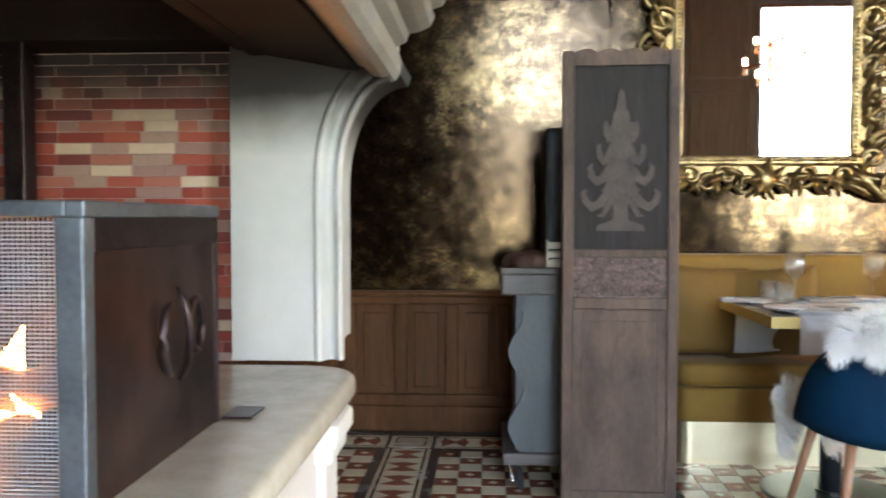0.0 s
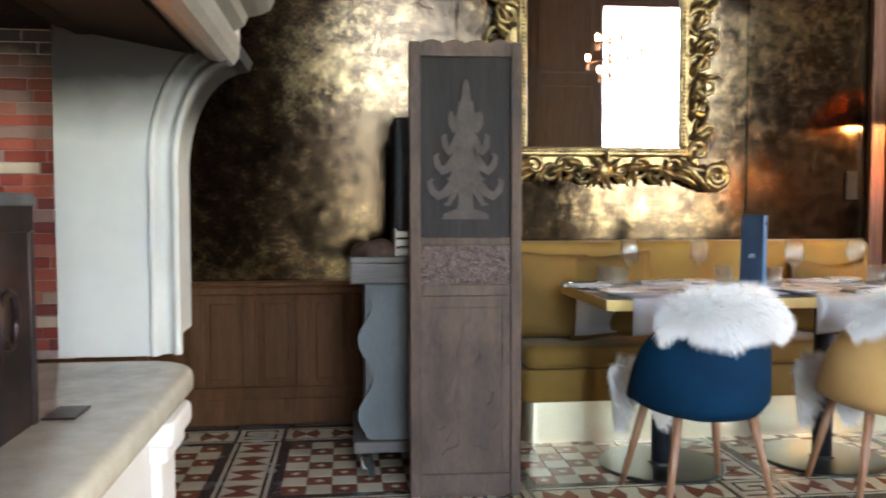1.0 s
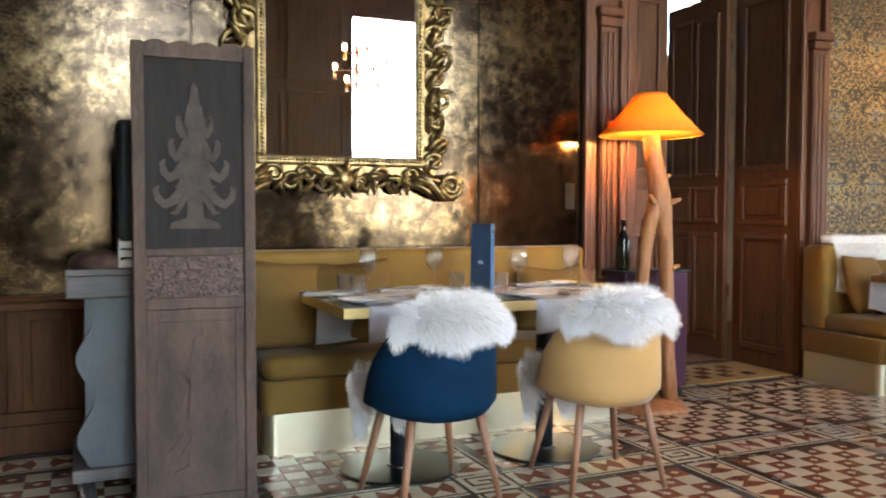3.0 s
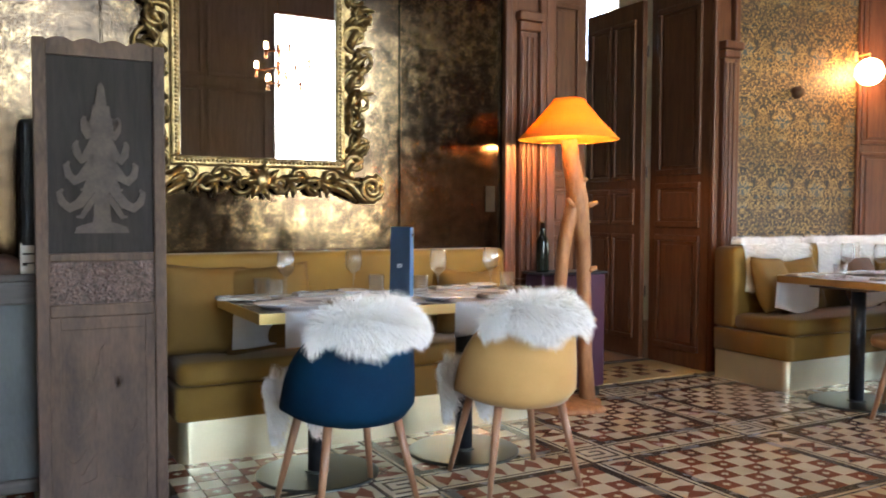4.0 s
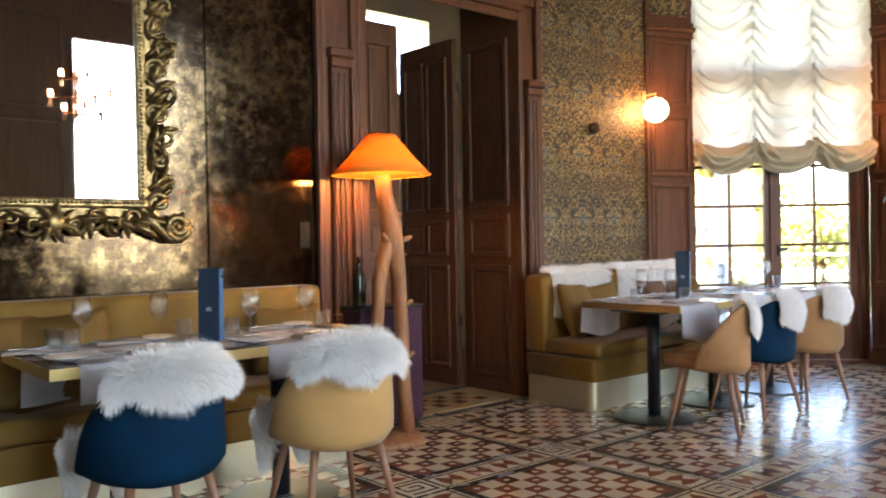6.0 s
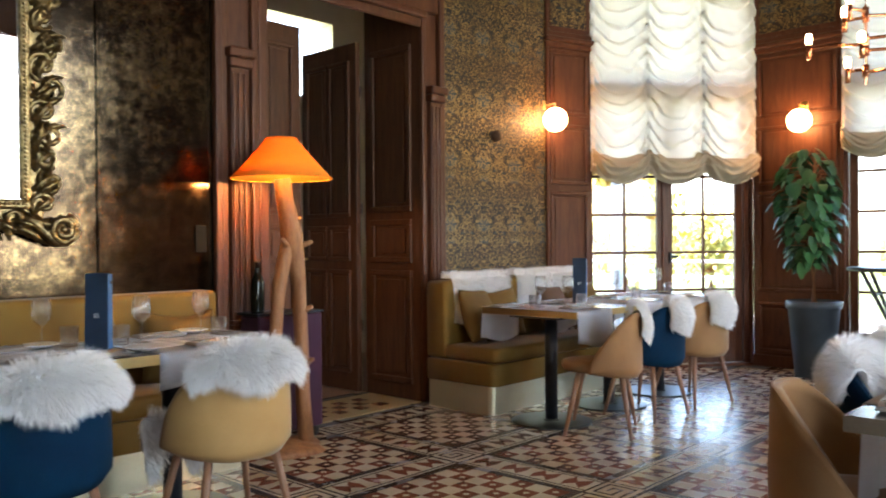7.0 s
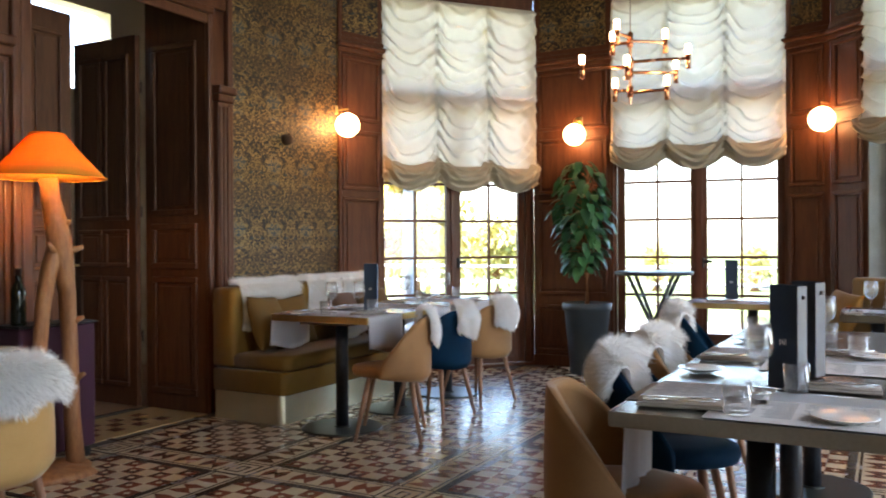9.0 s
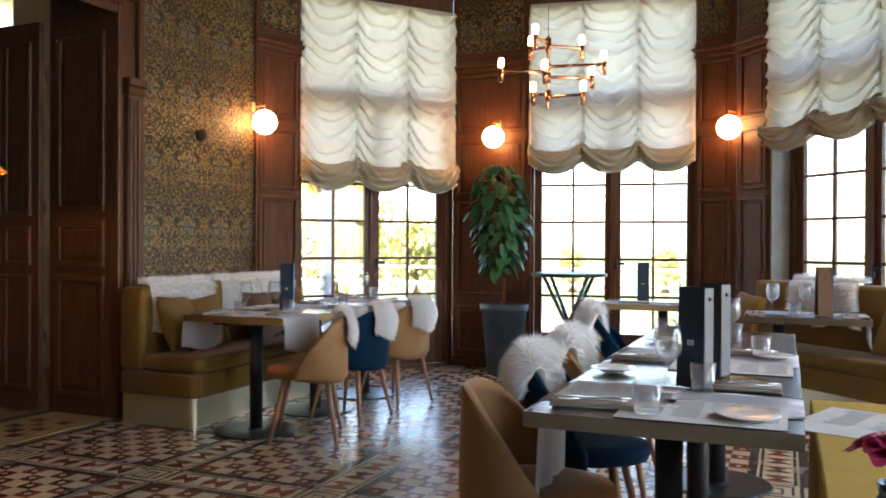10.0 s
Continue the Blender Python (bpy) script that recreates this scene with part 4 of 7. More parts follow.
def make_chair(name, shell_mat, seat_mat, leg_mat, label):
    ob = tagged(thing(name), label, "chair", "chairs round the tables")
    bm = bmesh.new()
    nt, nf, th = 48, 10, 0.035
    outer, inner = [], []
    for i in range(nt + 1):
        t = -1.8 + 3.6 * i / nt
        o, n = [], []
        for j in range(nf + 1):
            f = j / nf
            p = chair_shell(t, f)
            edge = th * math.sin(math.pi * min(1.0, 0.5 + 0.5 * (1 - max(0.0, (f - 0.85) / 0.15))))
            o.append(bm.verts.new(p))
            k = Vector((p.x, p.y, 0)).normalized()
            n.append(bm.verts.new(p - k * max(0.012, edge) + Vector((0, 0, -0.006 if j == nf else 0))))
        outer.append(o)
        inner.append(n)
    for i in range(nt):
        for j in range(nf):
            bm.faces.new((outer[i][j], outer[i + 1][j], outer[i + 1][j + 1], outer[i][j + 1]))
            bm.faces.new((inner[i + 1][j], inner[i][j], inner[i][j + 1], inner[i + 1][j + 1]))
        bm.faces.new((outer[i][nf], outer[i + 1][nf], inner[i + 1][nf], inner[i][nf]))
        bm.faces.new((outer[i + 1][0], outer[i][0], inner[i][0], inner[i + 1][0]))
    for i in (0, nt):
        for j in range(nf):
            q = (outer[i][j], inner[i][j], inner[i][j + 1], outer[i][j + 1])
            bm.faces.new(q if i else q[::-1])
    bmesh.ops.recalc_face_normals(bm, faces=bm.faces)
    back = part("backrest", bm, shell_mat, ob, "", True)
    rim = []
    for i in range(31):
        t = -1.78 + 3.56 * i / 30
        p = chair_shell(t, 1.0)
        rim.append(p * 0.975 + Vector((0, 0, 0.02 * p.z)))
    part("piping", tube(rim, 0.007, 6), shell_mat, back)
    prof = [(0.0, 0.39), (0.18, 0.39), (0.208, 0.40), (0.216, 0.43), (0.208, 0.455), (0.15, 0.466), (0.0, 0.468)]
    bm = lathe(prof, 36)
    for v in bm.verts:
        if v.co.y > 0:
            v.co.y *= 1.22
    part("seat", bm, seat_mat, ob, "", True)
    for sx in (-1, 1):
        for sy in (-1, 1):
            a, b = (sx * 0.14, sy * 0.13, 0.40), (sx * 0.215, sy * 0.195 + (0.02 if sy > 0 else 0), 0.0)
            part("leg", tube([a, [(p + q) / 2 for p, q in zip(a, b)], b], [0.019, 0.016, 0.011], 12), leg_mat, ob, "", True)
    return ob


def blades(bm, spots, length, width, rnd, droop=0.5, curl=0.35):
    """Thin tapered tufts on (point, normal) spots."""
    for p, n in spots:
        l = length * rnd.uniform(0.6, 1.25)
        side = n.cross(Vector((rnd.uniform(-1, 1), rnd.uniform(-1, 1), rnd.uniform(-1, 1))))
        if side.length < 1e-3:
            continue
        side.normalize()
        d = (n + side * rnd.uniform(-curl, curl) + Vector((0, 0, -droop * rnd.uniform(0.5, 1.3)))).normalized()
        mid = p + d * l * 0.5
        tip = mid + (d + Vector((0, 0, -droop * 0.6))).normalized() * l * 0.5
        s2 = d.cross(side).normalized() * width * 0.5
        a, b = bm.verts.new(p - s2), bm.verts.new(p + s2)
        c, e = bm.verts.new(mid + s2 * 0.8), bm.verts.new(mid - s2 * 0.8)
        g = bm.verts.new(tip)
        bm.faces.new((a, b, c, e))
        bm.faces.new((e, c, g))


def pelt(surface, nu, nv, seed, count, length=0.055, width=0.007, droop=0.5, flip=1):
    """A skin: a soft sheet from surface(u, v) with fleece over it."""
    rnd = random.Random(seed)
    bm = bmesh.new()
    grid = [[bm.verts.new(surface(u / nu, v / nv)) for v in range(nv + 1)] for u in range(nu + 1)]
    for u in range(nu):
        for v in range(nv):
            bm.faces.new((grid[u][v], grid[u + 1][v], grid[u + 1][v + 1], grid[u][v + 1]))
    bmesh.ops.recalc_face_normals(bm, faces=bm.faces)
    spots = []
    e = 0.004
    for _ in range(count):
        u, v = rnd.uniform(0.01, 0.985), rnd.uniform(0.01, 0.985)
        p = surface(u, v)
        n = (surface(u + e, v) - p).cross(surface(u, v + e) - p)
        if n.length < 1e-9:
            continue
        spots.append((p, (flip or rnd.choice((-1, 1))) * n.normalized()))
    fur = bmesh.new()
    blades(fur, spots, length, width, rnd, droop)
    return bm, fur


def skin_of(bms, label, group, m=None):
    """A sheepskin: the hide and, over it, the fleece."""
    ob = tagged(part("sheepskin", bms[0], M_FUR, None, "", True, m), label, "sheepskin", group)
    part("fleece", bms[1], M_FUR, ob, "long soft white fleece")
    return ob


def chair_pelt(seed, wide=0.92, hang=0.075, shift=0.0):
    """A fleece folded over a chair's rim, down its back and down inside to the seat."""

    def surf(u, v):
        ragged = 0.014 * math.sin(u * 13 + seed) + 0.01 * math.sin(u * 31 + 2 * seed)
        t = shift + (u - 0.5) * 2 * wide
        ragged += 0.065 * math.cos((u - 0.5) * math.pi) ** 2
        top = chair_shell(t, 1.0)
        k = Vector((top.x, top.y, 0)).normalized()
        if v < 0.45:
            s = 1 - v / 0.45
            p = top + k * (0.014 + 0.03 * math.sin(s * 2.6)) + Vector((0, 0, 0.022 - (hang + ragged) * s))
        elif v < 0.6:
            a = (v - 0.45) / 0.15 * math.pi
            p = top + k * (0.012 * math.cos(a) - 0.018 * (1 - math.cos(a))) + Vector((0, 0, 0.022 + 0.026 * math.sin(a)))
        else:
            s = (v - 0.6) / 0.4
            base = Vector((top.x * 0.72, top.y * 0.72, 0.485))
            a = top - k * 0.05
            p = a.lerp(base, min(1, s))
        return p

    return surf


def seat_pelt(seed):
    """A fleece over the seat, hanging down at its sides and front."""

    def surf(u, v):
        x, f = (u - 0.5) * 2, v * 0.62
        y = -0.13 + min(f, 0.37) + max(0.0, f - 0.37) * 0.3
        drop = max(0.0, f - 0.37) * 1.05 * (0.8 + 0.35 * math.sin(4 * x + seed))
        px = x * (0.14 + 0.045 * min(1.0, max(0.0, f - 0.2) / 0.2)) * (1 - 0.35 * max(0.0, f - 0.4) / 0.22) - 0.085 * min(1.0, f / 0.4)
        return Vector((px, y, 0.487 - drop + 0.005 * math.sin(9 * x + 11 * f)))

    return surf


def make_pelt(kind, seed, label):
    surf = {"back": chair_pelt(seed), "narrow": chair_pelt(seed, 0.52, 0.15, 0.1), "seat": seat_pelt(seed)}[kind]
    bms = pelt(surf, 40, 26, seed, {"back": 17000, "narrow": 12000, "seat": 12000}[kind], 0.038 if kind == "narrow" else 0.052, 0.003, 0.55, 0 if kind == "seat" else 1)
    return skin_of(bms, label, "sheepskins on the chairs")


def place(ob, x, y, rz):
    ob.matrix_basis = pose(x, y, 0, 0, 0, rz)
    return ob


blue = make_chair("dining_chair", M_BLUE, M_SEATPINK, M_LEG, "petrol blue velvet dining chair with tapered wooden legs")
ochre = make_chair("dining_chair", M_OCHRE, M_SEATPINK, M_LEG, "ochre yellow velvet dining chair with tapered wooden legs")
navy = make_chair("dining_chair", M_BLUE, M_BLUE, M_LEG, "petrol blue velvet dining chair with a blue seat")
tan = make_chair("dining_chair", M_TAN, M_TAN, M_LEG, "tan velvet dining chair with tapered wooden legs")
skin_a = make_pelt("back", 3, "long-haired white sheepskin folded over a chair's backrest")
skin_b = make_pelt("back", 8, "long-haired white sheepskin folded over a chair's backrest")
skin_c = make_pelt("narrow", 6, "narrow white sheepskin hanging over a chair's backrest")
throw = make_pelt("seat", 5, "white sheepskin on a chair seat hanging down its sides")

CHAIRS = [  # kind, x, y, heading, skin
    (blue, 1.375, 3.00, 4, skin_a), (ochre, 2.135, 2.95, -6, skin_b),
    (tan, 4.79, 2.77, 26, skin_c), (navy, 5.43, 2.80, -4, skin_c), (tan, 6.085, 2.775, -14, skin_c),
    (tan, 2.88, 0.71, 188, None), (navy, 3.52, 0.70, 184, skin_a), (tan, 4.20, 0.72, 178, skin_b), (navy, 6.08, 1.02, 188, skin_b),
]
used = set()
for kind, x, y, rz, skin in CHAIRS:
    for thing_ in (kind, skin):
        if thing_ is None:
            continue
        if thing_ in used:
            copy_thing(thing_, pose(x, y, 0, 0, 0, rz))
        else:
            used.add(thing_)
            place(thing_, x, y, rz)
place(throw, 1.38, 3.00, 4)
copy_thing(throw, pose(2.135, 2.95, 0, 0, 0, -6))


def make_table(x0, x1, y0, y1, poles, label, z=0.76, disc=0.27, edge=M_BRASS):
    ob = tagged(thing("dining_table", pose((x0 + x1) / 2, (y0 + y1) / 2, 0)), label, "table", "restaurant tables")
    w, d = (x1 - x0) / 2, (y1 - y0) / 2
    part("tabletop", boxed((-w + 0.004, -d + 0.004, z - 0.038), (w - 0.004, d - 0.004, z), 0.002), M_TABLE, ob)
    bm = boxed((-w, -d, z - 0.042), (w, -d + 0.0035, z + 0.001))
    box(bm, (-w, d - 0.0035, z - 0.042), (w, d, z + 0.001))
    box(bm, (-w, -d + 0.0035, z - 0.042), (-w + 0.0035, d - 0.0035, z + 0.001))
    box(bm, (w - 0.0035, -d + 0.0035, z - 0.042), (w, d - 0.0035, z + 0.001))
    part("edge_band", bm, edge, ob, "polished brass edging")
    for px, py in poles:
        px, py = px - (x0 + x1) / 2, py - (y0 + y1) / 2
        part("pole", lathe([(0.042, 0.012), (0.042, z - 0.05)], 24, Matrix.Translation((px, py, 0))), M_BLACK, ob, "", True)
        part("mounting_plate", boxed((px - 0.2, py - 0.2, z - 0.05), (px + 0.2, py + 0.2, z - 0.0385), 0.002), M_BLACK, ob)
        part("base_disc", lathe([(disc, 0.0), (disc, 0.008), (disc - 0.006, 0.012), (0.055, 0.013), (0.055, 0.02), (0.0, 0.02)], 56, Matrix.Translation((px, py, 0.001))), M_DISC, ob, "brushed dark steel base disc")
    return ob


T1 = (1.06, 2.58, 3.14, 3.84)
T2 = (4.66, 7.0, 2.88, 3.66)
T3 = (2.50, 5.10, -0.09, 0.64)
T4 = (6.95, 7.65, 0.45, 1.40)
T5 = (6.20, 6.95, -0.56, 0.22)
make_table(*T1, [(1.40, 3.42), (2.15, 3.42)], "dark dining table with brass edging laid for four")
make_table(*T2, [(4.81, 3.18), (5.55, 3.18), (6.28, 3.16)], "long dark dining table with brass edging along a banquette")
make_table(*T3, [(2.83, 0.28), (3.70, 0.28), (4.75, 0.28)], "long dark dining table laid with newspaper mats", edge=M_BRONZE)
make_table(*T4, [(7.3, 0.9)], "small brass-edged dining table by the bay window")
make_table(*T5, [(6.42, 0.0)], "small dark dining table before a banquette", edge=M_BRONZE)


def runner(x, y0, y1, w, hang0, hang1, z=0.762, along="y", mat=None, label="white paper runner hanging over the table edge"):
    """A strip of paper across a table that hangs down at its ends."""
    bm = bmesh.new()
    rnd = random.Random(int(x * 100))
    path = [(y0 - 0.004, z - 0.001 - hang0 * k / 6) for k in range(6, 0, -1)] + [(y0 - 0.004 + (y1 - y0 + 0.008) * k / 14, z) for k in range(15)] + [(y1 + 0.004, z - 0.001 - hang1 * k / 6) for k in range(1, 7)]
    if not hang0:
        path = path[6:]
    if not hang1:
        path = path[:-6]
    rows = []
    for py, pz in path:
        row = []
        drop = max(0.0, z - 0.003 - pz)
        for k in range(13):
            u = k / 12
            wob = 0.05 * drop * math.sin(u * 9 + x * 3) + 0.02 * drop * math.sin(u * 21)
            dy = (-1 if py < (y0 + y1) / 2 else 1) * (abs(wob) + 0.002 * (drop > 0))
            px = x - w / 2 + w * u + drop * 0.06 * (u - 0.5)
            q = (px, py + dy, pz + (0.0012 * noise.noise(Vector((px * 9, py * 9, 0))) if not drop else 0.0) - (0.02 * math.sin(u * 5 + x) * drop / 0.2))
            row.append(bm.verts.new(q if along == "y" else (q[1], q[0], q[2])))
        rows.append(row)
    for a, b in zip(rows, rows[1:]):
        for k in range(12):
            bm.faces.new((a[k], a[k + 1], b[k + 1], b[k]))
    bmesh.ops.solidify(bm, geom=list(bm.faces), thickness=0.0012)
    ob = part("table_runner", bm, mat or M_PAPER, None, "", True)
    return tagged(ob, label, "table runner", "paper runners on the tables")


runner(1.395, T1[2], T1[3] - 0.02, 0.46, 0.13, 0.0, 0.7635)
runner(2.24, T1[2], T1[3], 0.60, 0.14, 0.12)
runner(1.53, T1[2] + 0.09, T1[3], 0.78, 0.0, 0.23)
for x in (4.88, 5.66, 6.40):
    runner(x, T2[2], T2[3], 0.42, 0.22, 0.24)
runner(7.18, T4[2], T4[3], 0.4, 0.1, 0.25)
runner(6.6, T5[2], T5[3], 0.3, 0.2, 0.0)

# ---- banquettes ----


def rounded_rect(x0, y0, x1, y1, r, corners=(1, 1, 1, 1), n=8):
    pts = []
    for (cx, cy, a0), on in zip(((x0 + r, y0 + r, 180), (x1 - r, y0 + r, 270), (x1 - r, y1 - r, 0), (x0 + r, y1 - r, 90)), corners):
        if on:
            pts += [(cx + r * math.cos(radians(a0 + 90 * k / n)), cy + r * math.sin(radians(a0 + 90 * k / n))) for k in range(n + 1)]
        else:
            pts.append((cx + (-r if a0 in (180, 90) else r), cy + (-r if a0 in (180, 270) else r)))
    return pts


def soft_prism(poly, z0, z1, r=0.02):
    """An upholstered block: a prism with its top and bottom edges rounded."""
    bm = prism(poly, "z", z0, z1)
    es = [e for e in bm.edges if abs(e.verts[0].co.z - e.verts[1].co.z) < 1e-6]
    bmesh.ops.bevel(bm, geom=es, offset=r, segments=3, profile=0.5, affect="EDGES")
    return bm


def banquette(m, length, depth, label, ends=(1, 1), back=0.95):
    """Local x along the wall, y from the front (0) to the wall (depth)."""
    ob = tagged(thing("banquette", m), label, "banquette", "banquettes along the walls")
    c = (ends[0], ends[1], 0, 0)
    part("plinth", prism(rounded_rect(0.02, 0.06, length - 0.02, depth, 0.05, c), "z", 0.0, 0.2), M_PLINTH, ob, "satin brass plinth", False)
    part("seat_base", soft_prism(rounded_rect(0, 0.02, length, depth, 0.05, c), 0.203, 0.362, 0.012), M_MUSTARD, ob, "", True)
    part("seat_cushion", soft_prism(rounded_rect(0.005, 0.0, length - 0.005, depth - 0.19, 0.06, c), 0.365, 0.475, 0.035), M_MUSTARD, ob, "", True)
    part("backrest", soft_prism(rounded_rect(0, depth - 0.19, length, depth, 0.04, (1, 1, 0, 0)), 0.364, back, 0.035), M_MUSTARD, ob, "", True)
    return ob


banquette(pose(0.86, 3.75, 0), 2.0, 0.59, "mustard velvet banquette with brass plinth under a gilt mirror")
banquette(pose(4.655, 3.525, 0), 1.93, 0.665, "mustard velvet banquette with brass plinth along damask wallpaper", back=0.935)
banquette(pose(7.47, 0.52, 0, 0, 0, 224), 1.95, 0.62, "mustard velvet banquette before the angled bay window")


def cushion(m, size, mat, label, seed=1):
    bm = bmesh.new()
    n = 14
    rnd = random.Random(seed)
    top, bot = [], []
    for i in range(n + 1):
        a, b = [], []
        for j in range(n + 1):
            u, v = 2 * i / n - 1, 2 * j / n - 1
            puff = (max(0.0, 1 - u * u) * max(0.0, 1 - v * v)) ** 0.42
            pinch = 1 - 0.07 * (abs(u * v)) ** 0.5 * 0 - 0.06 * (1 - abs(u)) * (abs(v) > 0.9) - 0.06 * (1 - abs(v)) * (abs(u) > 0.9)
            wr = 0.12 * noise.noise(Vector((u * 1.7 + seed, v * 1.7, 0)))
            h = size * 0.2 * puff * (1 + wr)
            a.append(bm.verts.new((u * size / 2 * pinch, h, v * size / 2 * pinch)))
            b.append(bm.verts.new((u * size / 2 * pinch, -h, v * size / 2 * pinch)))
        top.append(a)
        bot.append(b)
    for i in range(n):
        for j in range(n):
            bm.faces.new((top[i][j], top[i][j + 1], top[i + 1][j + 1], top[i + 1][j]))
            bm.faces.new((bot[i][j], bot[i + 1][j], bot[i + 1][j + 1], bot[i][j + 1]))
    bmesh.ops.remove_doubles(bm, verts=bm.verts, dist=0.0004)
    ob = part("cushion", bm, mat, None, "", True, m)
    return tagged(ob, label, "cushion", "loose cushions on the banquettes")


CUSH = "mustard velvet cushion leaning on a banquette's backrest"
cushion(pose(1.04, 4.0, 0.69, -16, 4, 8), 0.44, M_CUSHION, CUSH, 1)
cushion(pose(1.34, 3.96, 0.69, -22, -5, -12), 0.44, M_CUSHION, CUSH, 2)
cushion(pose(2.52, 4.02, 0.655, -20, 6, -10), 0.38, M_CUSHION, CUSH, 3)
cushion(pose(2.66, 4.03, 0.655, -18, -8, 14), 0.36, M_CUSHION, CUSH, 4)
cushion(pose(4.89, 3.88, 0.675, -20, 3, 10), 0.40, M_CUSHION, CUSH, 5)
cushion(pose(5.13, 3.87, 0.665, -20, -6, -14), 0.38, M_CUSHION, CUSH, 6)
cushion(pose(5.86, 3.89, 0.665, -18, 3, 4), 0.38, M_BROWNCUSH, "dark brown velvet cushion on a mustard banquette", 7)
cushion(pose(6.28, 3.87, 0.665, -18, -5, -8), 0.38, M_CUSHION, CUSH, 8)
cushion(pose(7.52, 0.27, 0.66, -20, 6, 215), 0.38, M_MUSTARD, CUSH, 9)
cushion(pose(6.50, -0.78, 0.66, -20, 6, 230), 0.38, M_MUSTARD, CUSH, 10)


def bench_pelt(w, back_y, seed, drop=0.32, top=0.965):
    def surf(u, v):
        x = (u - 0.5) * w * (1 + 0.05 * math.sin(5 * v + seed))
        if v < 0.25:
            return Vector((x, back_y + 0.16 - v * 0.4, top + 0.004 * math.sin(9 * u)))
        s = (v - 0.25) / 0.75
        rag = 0.03 * math.sin(u * 11 + seed)
        return Vector((x, back_y + 0.045 - 0.012 * min(1, s * 6), top - (drop + rag) * s))

    return surf


for x, w, seed in ((5.06, 0.66, 1), (5.72, 0.46, 2), (6.22, 0.5, 3)):
    skin_of(pelt(bench_pelt(w, 3.955, seed, 0.30, 0.95), 24, 20, seed + 20, 9000, 0.05, 0.0034, 0.4, -1), "white sheepskin draped over a banquette's backrest", "sheepskins on the banquettes", pose(x, 0, 0))
skin_of(pelt(bench_pelt(0.7, 0.38, 9), 24, 20, 31, 8000, 0.05, 0.0034, 0.4, -1), "white sheepskin draped over the angled banquette's backrest", "sheepskins on the banquettes", pose(7.47, 0.52, 0, 0, 0, 224) @ pose(0.75, 0, 0))

# ---- gilt mirror ----


def scroll(bm, c, r, turns, start, hand, thick, seg=8, steps=26, lift=0.0):
    """A tapering spiral curl in the plane of the wall."""
    pts, rad = [], []
    for k in range(steps + 1):
        f = k / steps
        a = start + hand * turns * 2 * math.pi * f
        rr = r * (1 - 0.86 * f)
        pts.append((c[0] + rr * math.cos(a), -0.02 - thick * 0.5 - lift - 0.03 * math.sin(f * math.pi), c[1] + rr * math.sin(a)))
        rad.append(thick * (0.45 + 0.55 * math.sin(math.pi * min(1, 0.25 + f * 0.75))))
    tube(pts, rad, seg, bm)


def acanthus(bm, c, length, ang, width, bend, lobes=4):
    """A lobed leaf lying on the wall, ribbed down its middle."""
    d, n = Vector((math.cos(ang), 0, math.sin(ang))), Vector((-math.sin(ang), 0, math.cos(ang)))
    rows = []
    steps = 14
    for k in range(steps + 1):
        f = k / steps
        w = width * math.sin(math.pi * (0.12 + 0.88 * f)) ** 0.8 * (0.55 + 0.45 * abs(math.sin(f * lobes * math.pi)))
        mid = Vector((c[0], 0, c[1])) + d * length * f + n * bend * length * f * f
        y = -0.02 - 0.05 * math.sin(f * 2.6)
        rows.append([bm.verts.new(mid + n * w * s + Vector((0, y - (0.018 if s == 0 else 0.006 if abs(s) < 1 else -0.008), 0))) for s in (-1, -0.5, 0, 0.5, 1)])
    for a, b in zip(rows, rows[1:]):
        for k in range(4):
            bm.faces.new((a[k], a[k + 1], b[k + 1], b[k]))


MX0, MX1, MZ0, MZ1 = 1.02, 1.86, 1.45, 2.72
mirror = tagged(thing("wall_mirror", pose(-0.03, WALL - 0.004, 0)), "large mirror in a carved baroque gilt frame", "mirror")
part("glass", boxed((MX0 - 0.01, -0.035, MZ0 - 0.01), (MX1 + 0.01, -0.03, MZ1 + 0.01)), M_MIRROR, mirror, "clear mirror glass")
part("back_board", boxed((MX0 - 0.12, -0.029, MZ0 - 0.12), (MX1 + 0.12, -0.001, MZ1 + 0.12), 0.01), M_GILT, mirror)
bm = bmesh.new()
for x0, z0, x1, z1 in ((MX0 - 0.05, MZ0 - 0.05, MX1 + 0.05, MZ0), (MX0 - 0.05, MZ1, MX1 + 0.05, MZ1 + 0.05), (MX0 - 0.05, MZ0, MX0, MZ1), (MX1, MZ0, MX1 + 0.05, MZ1)):
    box(bm, (x0, -0.06, z0), (x1, -0.005, z1), 0.012)
part("inner_moulding", bm, M_GILT, mirror)
bm = bmesh.new()
for k in range(62):
    z = MZ0 - 0.02 + k * 0.0213
    for x in (MX0 - 0.022, MX1 + 0.022):
        bmesh.ops.create_icosphere(bm, subdivisions=1, radius=0.0105, matrix=Matrix.Translation((x, -0.062, z)))
for k in range(41):
    x = MX0 - 0.01 + k * 0.0215
    for z in (MZ0 - 0.022, MZ1 + 0.022):
        bmesh.ops.create_icosphere(bm, subdivisions=1, radius=0.0105, matrix=Matrix.Translation((x, -0.062, z)))
part("beading", bm, M_GILT, mirror, "", True)


def piece(name, shape, *args):
    b = bmesh.new()
    shape(b, *args)
    return part(name, b, M_GILT, mirror, "", True)


